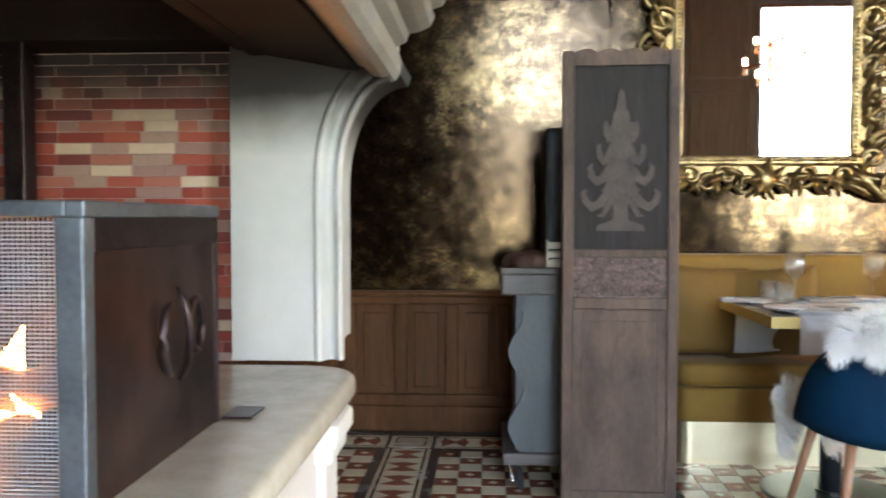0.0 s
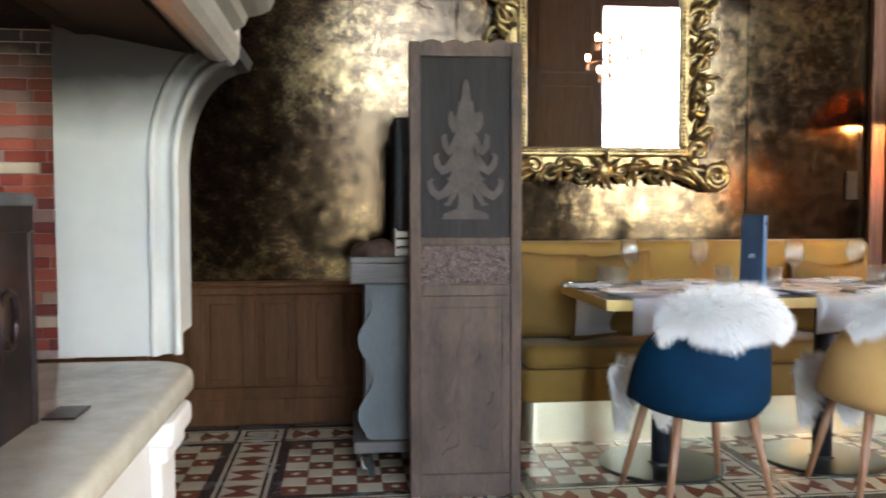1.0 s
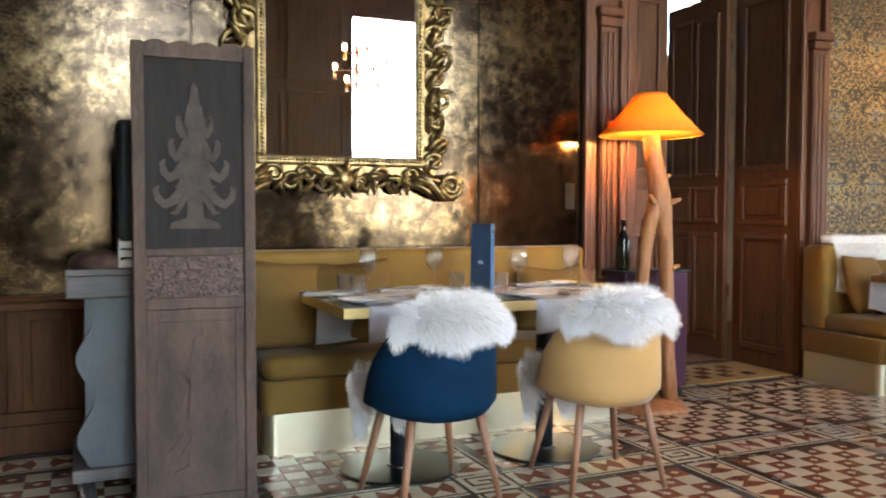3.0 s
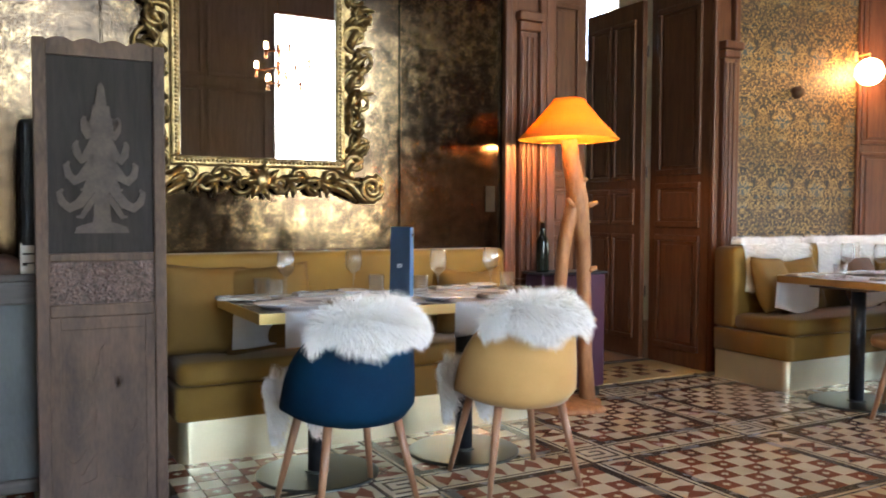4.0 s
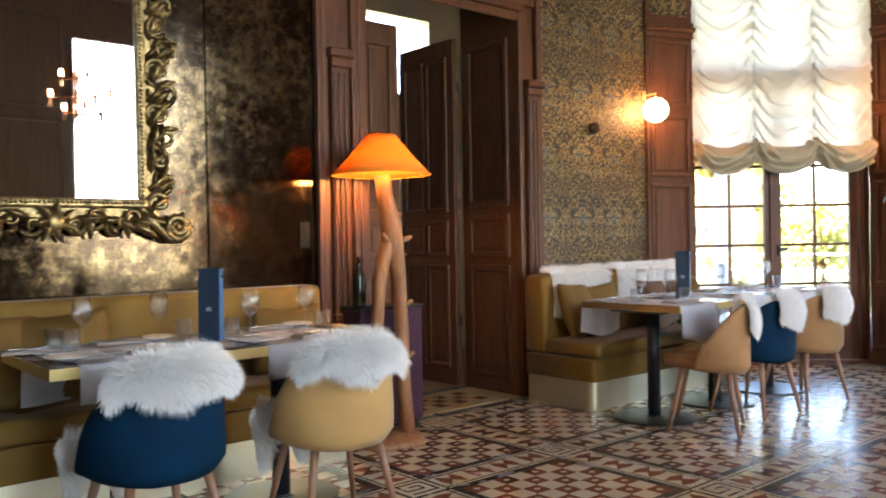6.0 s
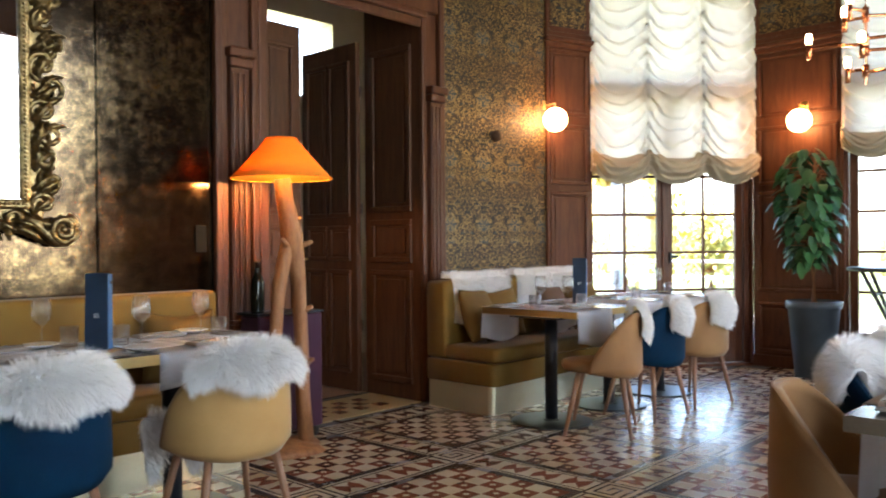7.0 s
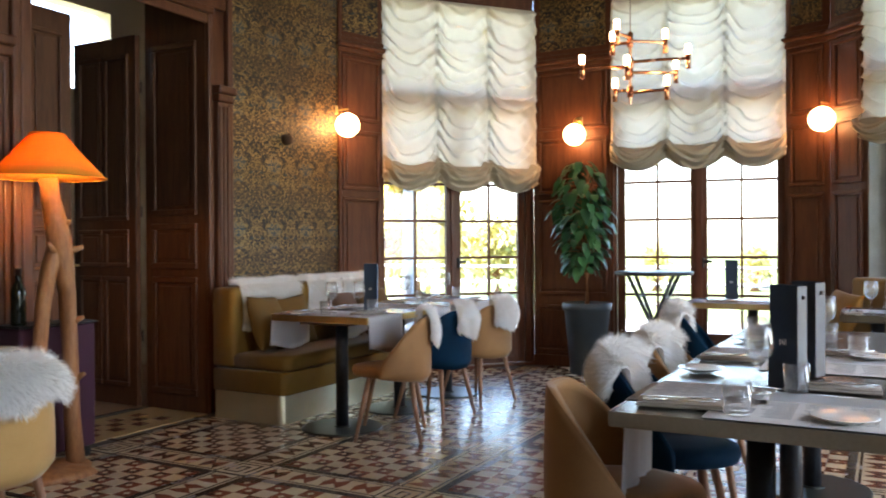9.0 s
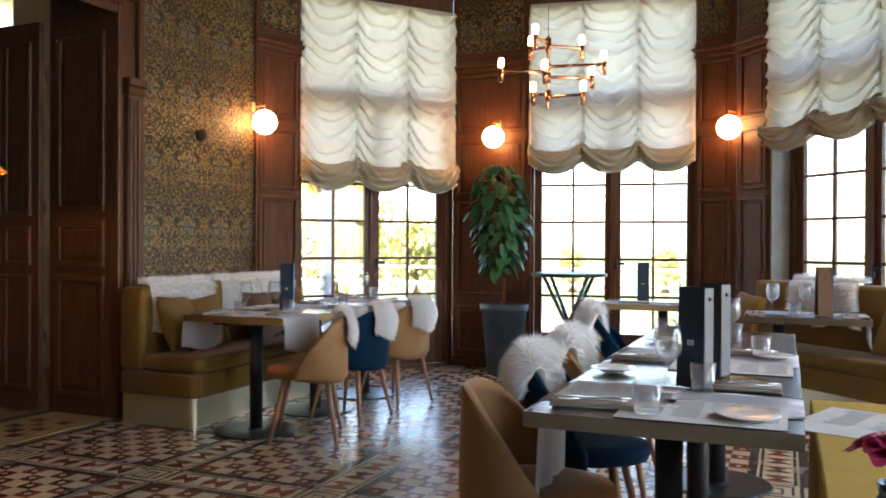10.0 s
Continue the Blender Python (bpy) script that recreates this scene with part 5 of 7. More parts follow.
rnd = random.Random(11)
for side in (-1, 1):
    x = (MX0 - 0.11) if side < 0 else (MX1 + 0.11)
    z, k = MZ0 - 0.02, 0
    while z < MZ1 + 0.1:
        hand = 1 if k % 2 else -1
        piece("scroll", scroll, (x + side * (0.02 + 0.02 * hand), z), rnd.uniform(0.06, 0.082), 1.4, rnd.uniform(0, 6), hand * side, 0.015)
        piece("acanthus_leaf", acanthus, (x - side * 0.03, z + 0.04), 0.15, math.pi / 2 + side * rnd.uniform(-0.9, 0.05), 0.03, side * rnd.uniform(-0.5, 0.1))
        piece("acanthus_leaf", acanthus, (x, z + 0.02), 0.11, math.pi / 2 - side * rnd.uniform(0.6, 1.5), 0.026, rnd.uniform(-0.6, 0.6))
        part("stem", tube([(x - side * 0.05, -0.035, z - 0.05), (x + side * 0.03, -0.06, z + 0.02), (x - side * 0.02, -0.035, z + 0.1)], [0.014, 0.018, 0.01], 8), M_GILT, mirror, "", True)
        z += 0.118
        k += 1
for edge, zc in ((-1, MZ0 - 0.12), (1, MZ1 + 0.13)):
    cx = (MX0 + MX1) / 2
    for s in (-1, 1):
        for k, off in enumerate((0.10, 0.20, 0.29, 0.38)):
            hand = 1 if k % 2 else -1
            piece("scroll", scroll, (cx + s * off, zc + 0.02 * hand), 0.054 + 0.008 * (k % 2), 1.4, rnd.uniform(0, 6), hand * s, 0.013)
            piece("acanthus_leaf", acanthus, (cx + s * off, zc + edge * -0.02), 0.13, (0 if s > 0 else math.pi) + s * edge * rnd.uniform(-0.3, 0.6), 0.028, rnd.uniform(-0.5, 0.5))
            piece("acanthus_leaf", acanthus, (cx + s * (off - 0.03), zc), 0.09, edge * math.pi / 2 + rnd.uniform(-0.5, 0.5), 0.024, rnd.uniform(-0.4, 0.4))
        piece("acanthus_leaf", acanthus, (cx + s * 0.40, zc + 0.05), 0.24, (edge * 0.55 if s > 0 else math.pi - edge * 0.55), 0.035, -s * edge * 0.3, 6)
        piece("acanthus_leaf", acanthus, (cx + s * 0.36, zc - 0.01), 0.2, (edge * 0.25 if s > 0 else math.pi - edge * 0.25), 0.03, s * edge * 0.25, 5)
    for a in range(7):
        piece("acanthus_leaf", acanthus, (cx, zc), 0.11, a * 2 * math.pi / 7 + 0.3, 0.026, 0.3)
    bm = bmesh.new()
    bmesh.ops.create_uvsphere(bm, u_segments=16, v_segments=10, radius=0.05, matrix=Matrix.Translation((cx, -0.05, zc)) @ Matrix.Diagonal((1, 0.7, 1.2, 1)))
    part("boss", bm, M_GILT, mirror, "central gilt boss", True)
for s in (-1, 1):
    for zc in (MZ0 - 0.15, MZ1 + 0.13):
        bm = bmesh.new()
        c = ((MX0 - 0.2) if s < 0 else (MX1 + 0.2), zc)
        scroll(bm, c, 0.078, 2.3, 1.2, -s, 0.02, 10, 44, 0.02)
        bmesh.ops.create_uvsphere(bm, u_segments=14, v_segments=8, radius=0.02, matrix=Matrix.Translation((c[0], -0.075, c[1])))
        tube([(c[0] - s * 0.22, -0.03, c[1] + 0.10), (c[0] - s * 0.12, -0.06, c[1] + 0.02), (c[0] - s * 0.04, -0.06, c[1] - 0.07), (c[0] + s * 0.03, -0.05, c[1] - 0.072)], [0.02, 0.026, 0.024, 0.018], 10, bm)
        part("corner_volute", bm, M_GILT, mirror, "large rolled gilt corner scroll", True)

# ---- carved screen, trolley ----
screen = tagged(thing("folding_screen", pose(0.49, 3.10, 0, 0, 0, -2)), "tall weathered wooden screen with carved panels", "screen")
W = 0.215


def screen_leaf(parent):
    for x0, x1 in ((-W, -W + 0.042), (W - 0.042, W)):
        part("stile", boxed((x0, 0, 0.01), (x1, 0.034, 1.755), 0.006), M_SCREEN, parent)
    for z0, z1 in ((0.02, 0.1), (0.79, 0.835), (0.985, 1.015)):
        part("rail", boxed((-W + 0.042, 0.002, z0), (W - 0.042, 0.032, z1), 0.005), M_SCREEN, parent)
    pts = [(-W + 0.042, 1.70)] + [(-W + 0.042 + (2 * W - 0.084) * k / 40, 1.748 + 0.014 * abs(math.sin(k / 40 * math.pi * 4))) for k in range(41)] + [(W - 0.042, 1.70)]
    part("scalloped_rail", prism(pts, "y", 0.003, 0.031), M_SCREEN, parent, "scalloped top rail")
    low = [(-W + 0.042, 0.022)] + [(-W + 0.042 + (2 * W - 0.084) * k / 40, 0.018 - 0.014 * abs(math.sin(k / 40 * math.pi * 4))) for k in range(41)] + [(W - 0.042, 0.022)]
    part("foot_rail", prism(low, "y", 0.006, 0.028), M_SCREEN, parent)
    part("upper_panel", boxed((-W + 0.042, 0.014, 1.015), (W - 0.042, 0.024, 1.70)), M_SCREEN_DARK, parent, "dark recessed panel")
    part("lower_panel", boxed((-W + 0.042, 0.012, 0.1), (W - 0.042, 0.024, 0.79)), M_SCREEN, parent)
    for x0, z0, x1, z1 in ((-W + 0.043, 0.1, -W + 0.075, 0.789), (W - 0.075, 0.1, W - 0.043, 0.789), (-W + 0.076, 0.745, W - 0.076, 0.789)):
        part("bead", boxed((x0, 0.008, z0), (x1, 0.0125, z1), 0.002), M_SCREEN, parent)
    bm = boxed((-W + 0.042, 0.014, 0.835), (W - 0.042, 0.024, 0.985))
    r = random.Random(4)
    for _ in range(330):
        x, z = r.uniform(-W + 0.05, W - 0.05), r.uniform(0.842, 0.978)
        bmesh.ops.create_icosphere(bm, subdivisions=1, radius=r.uniform(0.004, 0.009), matrix=Matrix.Translation((x, 0.011, z)) @ Matrix.Diagonal((1, 0.7, 1, 1)))
    part("carved_band", bm, M_CARVE, parent, "densely carved floral band")


def ornament(z0, h, mat, parent, depth):
    """A flat fretwork tree: a stem on a foot, with paired branches whose tips curl up."""
    y0, y1 = 0.014 - depth, 0.0145

    def ribbon(line, widths):
        left, right = [], []
        for k, (x, z) in enumerate(line):
            (ax, az), (bx, bz) = line[max(0, k - 1)], line[min(len(line) - 1, k + 1)]
            l = math.hypot(bx - ax, bz - az)
            nx, nz = -(bz - az) / l, (bx - ax) / l
            left.append((x + nx * widths[k], z + nz * widths[k]))
            right.append((x - nx * widths[k], z - nz * widths[k]))
        return prism(left + right[::-1], "y", y0, y1)

    part("carving", prism([(-0.09, z0), (0.09, z0), (0.082, z0 + 0.022), (0.03, z0 + 0.04), (-0.03, z0 + 0.04), (-0.082, z0 + 0.022)], "y", y0 - 0.0006, y1), mat, parent, "carved foot of the fretwork tree")
    stem = [(-0.030, z0 + 0.03), (0.030, z0 + 0.03), (0.022, z0 + h * 0.3), (0.026, z0 + h * 0.55), (0.016, z0 + h * 0.72), (0.018, z0 + h * 0.86), (0.011, z0 + h * 0.97), (0.0, z0 + h), (-0.011, z0 + h * 0.97), (-0.018, z0 + h * 0.86), (-0.016, z0 + h * 0.72), (-0.026, z0 + h * 0.55), (-0.022, z0 + h * 0.3)]
    part("stem", prism(stem, "y", y0 - 0.0012, y1), mat, parent, "carved tree stem")
    for f, w in ((0.26, 0.135), (0.44, 0.112), (0.58, 0.082), (0.74, 0.056)):
        for s in (-1, 1):
            z = z0 + h * f
            line = [(s * 0.012, z + 0.055), (s * w * 0.3, z + 0.01), (s * w * 0.55, z - 0.035), (s * w * 0.78, z - 0.05), (s * w * 0.95, z - 0.03), (s * w * 1.02, z + 0.004), (s * w * 0.93, z + 0.016)]
            part("scroll", ribbon(line, [0.014, 0.016, 0.017, 0.016, 0.013, 0.009, 0.005]), mat, parent)
            if w > 0.08:
                inner = [(s * 0.02, z - 0.005), (s * w * 0.36, z - 0.05), (s * w * 0.5, z - 0.082), (s * w * 0.62, z - 0.08)]
                part("scroll", ribbon(inner, [0.008, 0.010, 0.008, 0.004]), mat, parent)


screen_leaf(screen)
ornament(1.085, 0.53, M_RELIEF, screen, 0.008)
ornament(0.17, 0.52, M_SCREEN, screen, 0.007)
second = part("second_leaf", boxed((-W, 0.0, 0.02), (W, 0.034, 1.75), 0.006), M_SCREEN, screen, "", False, pose(0.0, 0.05, 0, 0, 0, 4))

trolley = tagged(thing("serving_trolley", pose(0.06, 3.36, 0)), "grey-blue painted console trolley with wavy ends on castors", "trolley")
part("end_panel", boxed((0.05, 0.031, 0.17), (0.085, 0.47, 0.82), 0.004), M_TROLLEY, trolley)
bm = bmesh.new()
rows = []
for k in range(31):
    xl, zz = 0.05 + 0.03 * math.sin(k / 30 * 4.2 * math.pi + 2.6), 0.171 + 0.648 * k / 30
    rows.append([bm.verts.new(p) for p in ((xl, 0.0, zz), (0.62, 0.0, zz), (0.62, 0.03, zz), (xl, 0.03, zz))])
for a, b in zip(rows, rows[1:]):
    for k in range(4):
        bm.faces.new((a[k], a[(k + 1) % 4], b[(k + 1) % 4], b[k]))
bm.faces.new(rows[0][::-1])
bm.faces.new(rows[-1])
part("front_panel", bm, M_TROLLEY, trolley, "wavy-edged grey front")
part("back_panel", boxed((0.06, 0.47, 0.17), (0.62, 0.5, 0.82), 0.004), M_TROLLEY, trolley)
part("worktop", boxed((-0.01, -0.03, 0.82), (0.66, 0.53, 0.905), 0.008), M_TROLLEY_TOP, trolley, "worn grey wooden top")
part("tray_rim", boxed((-0.01, -0.03, 0.906), (0.66, -0.012, 0.93), 0.004), M_TROLLEY_TOP, trolley)
part("bottom_shelf", boxed((0.0, -0.02, 0.12), (0.64, 0.52, 0.17), 0.008), M_TROLLEY_TOP, trolley)
for cx, cy in ((0.07, 0.05), (0.57, 0.05), (0.07, 0.46), (0.57, 0.46)):
    w = part("castor", lathe([(0.02, -0.016), (0.052, -0.014), (0.055, 0), (0.052, 0.014), (0.02, 0.016)], 20, Matrix.Translation((cx, cy, 0.056)) @ Matrix.Rotation(radians(80), 4, "Y")), M_RUBBER, trolley, "black rubber castor", True)
    part("fork", tube([(cx, cy, 0.125), (cx - 0.028, cy - 0.03, 0.095), (cx - 0.03, cy - 0.034, 0.045)], [0.016, 0.02, 0.012], 8), M_CHROME, w, "chrome castor fork")
ob = part("black_cabinet", boxed((0.24, 3.55, 0.906), (0.66, 3.86, 1.52), 0.02), M_BLACK)
part("door_panel", boxed((0.27, 3.545, 0.95), (0.63, 3.5495, 1.48), 0.002), M_BLACK, ob)
part("knob", lathe([(0.0, -0.012), (0.012, -0.01), (0.012, 0)], 12, Matrix.Translation((0.6, 3.54, 1.2)) @ Matrix.Rotation(radians(-90), 4, "X")), M_CHROME, ob)
tagged(ob, "tall matt black appliance on the trolley", "appliance")


def loaf(m, s, seed):
    bm = bmesh.new()
    bmesh.ops.create_icosphere(bm, subdivisions=3, radius=1.0)
    for v in bm.verts:
        n = 1 + 0.13 * noise.noise(v.co * 2 + Vector((seed, 0, 0))) + 0.05 * noise.noise(v.co * 7)
        v.co = Vector((v.co.x * s[0] * n, v.co.y * s[1] * n, max(-0.6, v.co.z) * s[2] * n))
    return tagged(part("bread_loaf", bm, M_BREAD, None, "", True, m), "dark crusty round loaf of bread", "bread", "loaves on the trolley")


loaf(pose(0.18, 3.44, 0.94), (0.085, 0.065, 0.06), 1)
loaf(pose(0.13, 3.58, 0.935), (0.075, 0.07, 0.05), 5)
crate = tagged(thing("small_crate", pose(0.235, 3.36, 0.931)), "small whitewashed slatted wooden crate", "crate")
for k in range(3):
    part("slat", boxed((0, 0, 0.006 + k * 0.035), (0.16, 0.008, 0.03 + k * 0.035), 0.002), M_CRATE, crate)
    part("slat", boxed((0, 0.112, 0.006 + k * 0.035), (0.16, 0.12, 0.03 + k * 0.035), 0.002), M_CRATE, crate)
for x in (0.0, 0.152):
    part("end", boxed((x, 0.008, 0), (x + 0.008, 0.112, 0.11), 0.002), M_CRATE, crate)
part("base", boxed((0.008, 0.008, 0.0), (0.152, 0.112, 0.006)), M_CRATE, crate)

# ---- fireplace ----
fire = tagged(thing("fireplace"), "large cream stone fireplace with sooty hood and raised hearth", "fireplace")
HZ = 0.745
outline = [(-1.85, -0.9), (-0.33, -0.9)] + [(-0.33, 2.0)] + [(-0.33 - 0.14 * (1 - math.cos(radians(a))), 2.0 + 0.15 * math.sin(radians(a))) for a in range(10, 91, 10)] + [(-1.85, 2.15)]
part("hearth_shelf", soft_prism(outline, HZ - 0.06, HZ, 0.018), M_HEARTH, fire, "polished beige stone hearth shelf", True)
inner = [(-1.85, -0.85), (-0.40, -0.85), (-0.40, 1.9), (-0.45, 2.05), (-0.6, 2.12), (-1.85, 2.12)]
part("hearth_base", prism(inner, "z", 0.0, HZ - 0.061), M_PLASTER, fire)
leg = boxed((-0.52, 1.86, 0), (-0.36, 2.06, 0.14), 0.01)
box(leg, (-0.50, 1.88, 0.14), (-0.38, 2.04, 0.56), 0.012)
box(leg, (-0.52, 1.86, 0.56), (-0.36, 2.06, 0.60), 0.01)
box(leg, (-0.535, 1.845, 0.60), (-0.345, 2.075, 0.66), 0.014)
part("support_leg", leg, M_PLASTER, fire, "moulded white stone leg")
# jamb: its moulded edge rises straight and sweeps outward to carry the hood
sweep = [((-0.397, z), (-1.0, 0.0)) for z in (HZ, 0.95, 1.15, 1.235)]
for a in range(8, 91, 8):
    c, d = math.cos(radians(a)), math.sin(radians(a))
    n = Vector((-c / 0.135, d / 0.26)).normalized()
    sweep.append(((-0.262 - 0.135 * c, 1.235 + 0.265 * d), (n.x, n.y)))


def swept(profile):
    """A moulding of (inset, y) pairs carried along the jamb's edge."""
    bm = bmesh.new()
    rings = [[bm.verts.new((p[0] + n[0] * o, y, p[1] + n[1] * o)) for o, y in profile] for p, n in sweep]
    for a, b in zip(rings, rings[1:]):
        for k in range(len(profile) - 1):
            bm.faces.new((a[k], a[k + 1], b[k + 1], b[k]))
    bmesh.ops.recalc_face_normals(bm, faces=bm.faces)
    return bm


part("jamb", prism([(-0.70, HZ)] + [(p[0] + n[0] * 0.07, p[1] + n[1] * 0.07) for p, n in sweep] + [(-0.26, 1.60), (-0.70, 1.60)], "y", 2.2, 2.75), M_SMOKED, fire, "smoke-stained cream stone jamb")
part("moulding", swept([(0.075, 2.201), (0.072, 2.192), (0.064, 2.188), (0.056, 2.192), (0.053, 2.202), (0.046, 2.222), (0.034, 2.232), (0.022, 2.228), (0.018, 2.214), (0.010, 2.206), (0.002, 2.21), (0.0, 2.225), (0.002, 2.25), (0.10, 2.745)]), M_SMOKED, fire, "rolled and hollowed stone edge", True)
hood = [(-0.62, 1.60), (-0.335, 1.535), (-0.315, 1.518), (-0.285, 1.509), (-0.262, 1.515), (-0.248, 1.535), (-0.244, 1.565), (-0.25, 1.592), (-0.262, 1.606), (-0.232, 1.622), (-0.222, 1.645), (-0.19, 1.652), (-0.163, 1.665), (-0.152, 1.69), (-0.158, 1.712), (-0.13, 1.72), (-0.115, 1.75), (-0.12, 1.80), (-0.16, 1.83), (-0.22, 2.2), (-0.5, 3.2), (-0.9, CEIL - 0.01), (-1.05, CEIL - 0.01), (-0.7, 3.0), (-0.45, 2.1), (-0.45, 1.70), (-0.62, 1.66)]
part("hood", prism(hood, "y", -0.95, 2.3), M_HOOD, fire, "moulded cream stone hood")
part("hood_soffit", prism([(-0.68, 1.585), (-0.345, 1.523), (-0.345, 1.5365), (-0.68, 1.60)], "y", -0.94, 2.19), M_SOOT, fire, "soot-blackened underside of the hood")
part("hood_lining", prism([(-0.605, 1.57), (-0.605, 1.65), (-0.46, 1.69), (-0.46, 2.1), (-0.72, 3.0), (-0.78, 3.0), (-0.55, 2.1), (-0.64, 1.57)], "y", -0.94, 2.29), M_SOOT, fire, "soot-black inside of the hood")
part("chimney_back", boxed((-1.87, 2.30, HZ - 0.02), (-0.695, 2.75, CEIL - 0.02)), M_MORTAR, fire)
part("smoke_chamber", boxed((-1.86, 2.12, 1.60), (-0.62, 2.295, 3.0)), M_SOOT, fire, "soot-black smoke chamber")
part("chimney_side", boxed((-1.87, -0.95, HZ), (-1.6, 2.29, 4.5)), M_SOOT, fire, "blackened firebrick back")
part("chimney_front", boxed((-0.9, 2.31, 1.62), (-0.3, 2.75, CEIL - 0.02)), M_PLASTER, fire)
part("iron_bar", boxed((-1.30, 2.14, HZ), (-1.24, 2.20, 1.62), 0.004), M_STEEL, fire, "dark iron upright")

guard = tagged(thing("fire_guard", pose(-0.52, 1.02, HZ)), "black steel fire box with mesh front on the hearth", "fire guard")
GH, GD, GW = 0.39, 0.52, 0.62
part("side_panel", boxed((-0.004, 0.03, 0.0), (0.0, GD, GH), 0.001), M_WIRECLOTH, guard, "smoke-stained dark wire cloth side")
part("side_panel", boxed((-GW, 0.03, 0.0), (-GW + 0.012, GD, GH), 0.003), M_STEEL, guard)
part("back_panel", boxed((-GW + 0.012, GD - 0.004, 0.0), (-0.005, GD, GH), 0.001), M_WIRECLOTH, guard)
part("top_rim", boxed((-GW, GD - 0.03, GH), (0.006, GD + 0.006, GH + 0.022), 0.003), M_GREYSTEEL, guard)
part("top_rim", boxed((-0.02, 0.0, GH), (0.006, GD - 0.03, GH + 0.022), 0.003), M_GREYSTEEL, guard)
part("top_rim", boxed((-GW, 0.0, GH), (-0.02, 0.03, GH + 0.022), 0.003), M_GREYSTEEL, guard)
for x0, x1 in ((-0.034, 0.004), (-GW, -GW + 0.034)):
    part("post", boxed((x0, 0.0, 0.0), (x1, 0.03, GH), 0.003), M_GREYSTEEL, guard, "grey steel angle post")
part("bottom_rim", boxed((-GW + 0.034, 0.0, 0.0), (-0.034, 0.02, 0.02), 0.003), M_GREYSTEEL, guard)
bm = bmesh.new()
for k in range(66):
    z = 0.022 + k * (GH - 0.024) / 66
    box(bm, (-GW + 0.034, 0.009, z), (-0.034, 0.0105, z + 0.0018))
for k in range(80):
    x = -GW + 0.036 + k * (GW - 0.07) / 80
    box(bm, (x, 0.0106, 0.02), (x + 0.0012, 0.0116, GH))
part("mesh", bm, M_MESH, guard, "fine woven wire mesh")
part("side_rim", boxed((0.0005, 0.03, GH - 0.045), (0.004, GD, GH), 0.001), M_STEEL, guard)
part("side_rim", boxed((0.0005, GD - 0.02, 0.0), (0.004, GD, GH - 0.046), 0.001), M_STEEL, guard)
bm = tube([(0.012, 0.275 - 0.04 * math.sin(radians(a)), 0.195 + 0.06 * math.cos(radians(a))) for a in range(10, 175, 12)], [0.003 + 0.006 * math.sin(radians(a)) for a in range(10, 175, 12)], 8)
part("handle_plate", bm, M_STEEL, guard, "crescent of wrought iron", True)
bm = tube([(0.006, 0.315, 0.12), (0.022, 0.312, 0.15), (0.03, 0.31, 0.20), (0.02, 0.308, 0.25), (0.008, 0.306, 0.275)], [0.004, 0.007, 0.008, 0.006, 0.004], 8)
part("handle", bm, M_STEEL, guard, "worn iron lever", True)
bm = tube([(0.014, 0.375 + 0.03 * math.cos(radians(a)), 0.205 + 0.045 * math.sin(radians(a))) for a in range(0, 361, 20)], 0.007, 8)
part("handle_ring", bm, M_STEEL, guard, "wrought iron ring", True)
tagged(part("ash_vent", boxed((-0.515, 1.545, HZ + 0.001), (-0.455, 1.64, HZ + 0.006), 0.002), M_STEEL), "small dark metal vent plate in the hearth", "vent")


def log(m, l, r, seed):
    n = 10
    bm = tube([(0.01 * math.sin(k + seed), k * l / n, 0.008 * math.cos(k * 1.7 + seed)) for k in range(n + 1)], [r * (1 + 0.1 * math.sin(k * 2.3 + seed)) for k in range(n + 1)], 12)
    return tagged(part("fire_log", bm, M_BREAD, None, "", True, m), "charred burning log on the hearth", "log", "logs in the fire")


log(pose(-0.98, 1.15, HZ + 0.045, 0, 0, -55), 0.36, 0.042, 1)
log(pose(-0.66, 1.15, HZ + 0.045, 0, 0, 40), 0.30, 0.038, 3)
log(pose(-0.90, 1.22, HZ + 0.118, 0, 0, -80), 0.30, 0.036, 6)


def flame(m, h, r, seed):
    bm = lathe([(r * math.sin(math.pi * (k / 14) ** 0.6) * (1 - 0.3 * k / 14) + 0.0005, h * k / 14) for k in range(15)], 12)
    for v in bm.verts:
        f = v.co.z / h
        v.co.x += 0.03 * f * math.sin(4 * f + seed)
        v.co.y += 0.02 * f * math.cos(5 * f + seed)
    return tagged(part("flame", bm, M_FLAME, None, "", True, m), "orange flame rising from burning logs", "flame", "flames in the fire")


flame(pose(-0.82, 1.24, HZ + 0.08), 0.24, 0.045, 1)
flame(pose(-0.76, 1.27, HZ + 0.05), 0.17, 0.035, 3)
flame(pose(-0.93, 1.26, HZ + 0.11), 0.26, 0.04, 5)
flame(pose(-0.72, 1.22, HZ + 0.06), 0.06, 0.02, 6)
flame(pose(-0.76, 1.20, HZ + 0.06), 0.05, 0.02, 8)

# ---- floor lamp, stand, bottles ----
LX, LY = 3.145, 3.92
lamp = tagged(thing("floor_lamp", pose(LX, LY, 0)), "floor lamp of forked bare branches with orange shade", "lamp")


def branch(points, radii, seed):
    bm = tube(points, radii, 14)
    for v in bm.verts:
        v.co += Vector((1, 1, 0.3)) * 0.012 * noise.noise(v.co * 9 + Vector((seed, 0, 0)))
    return bm


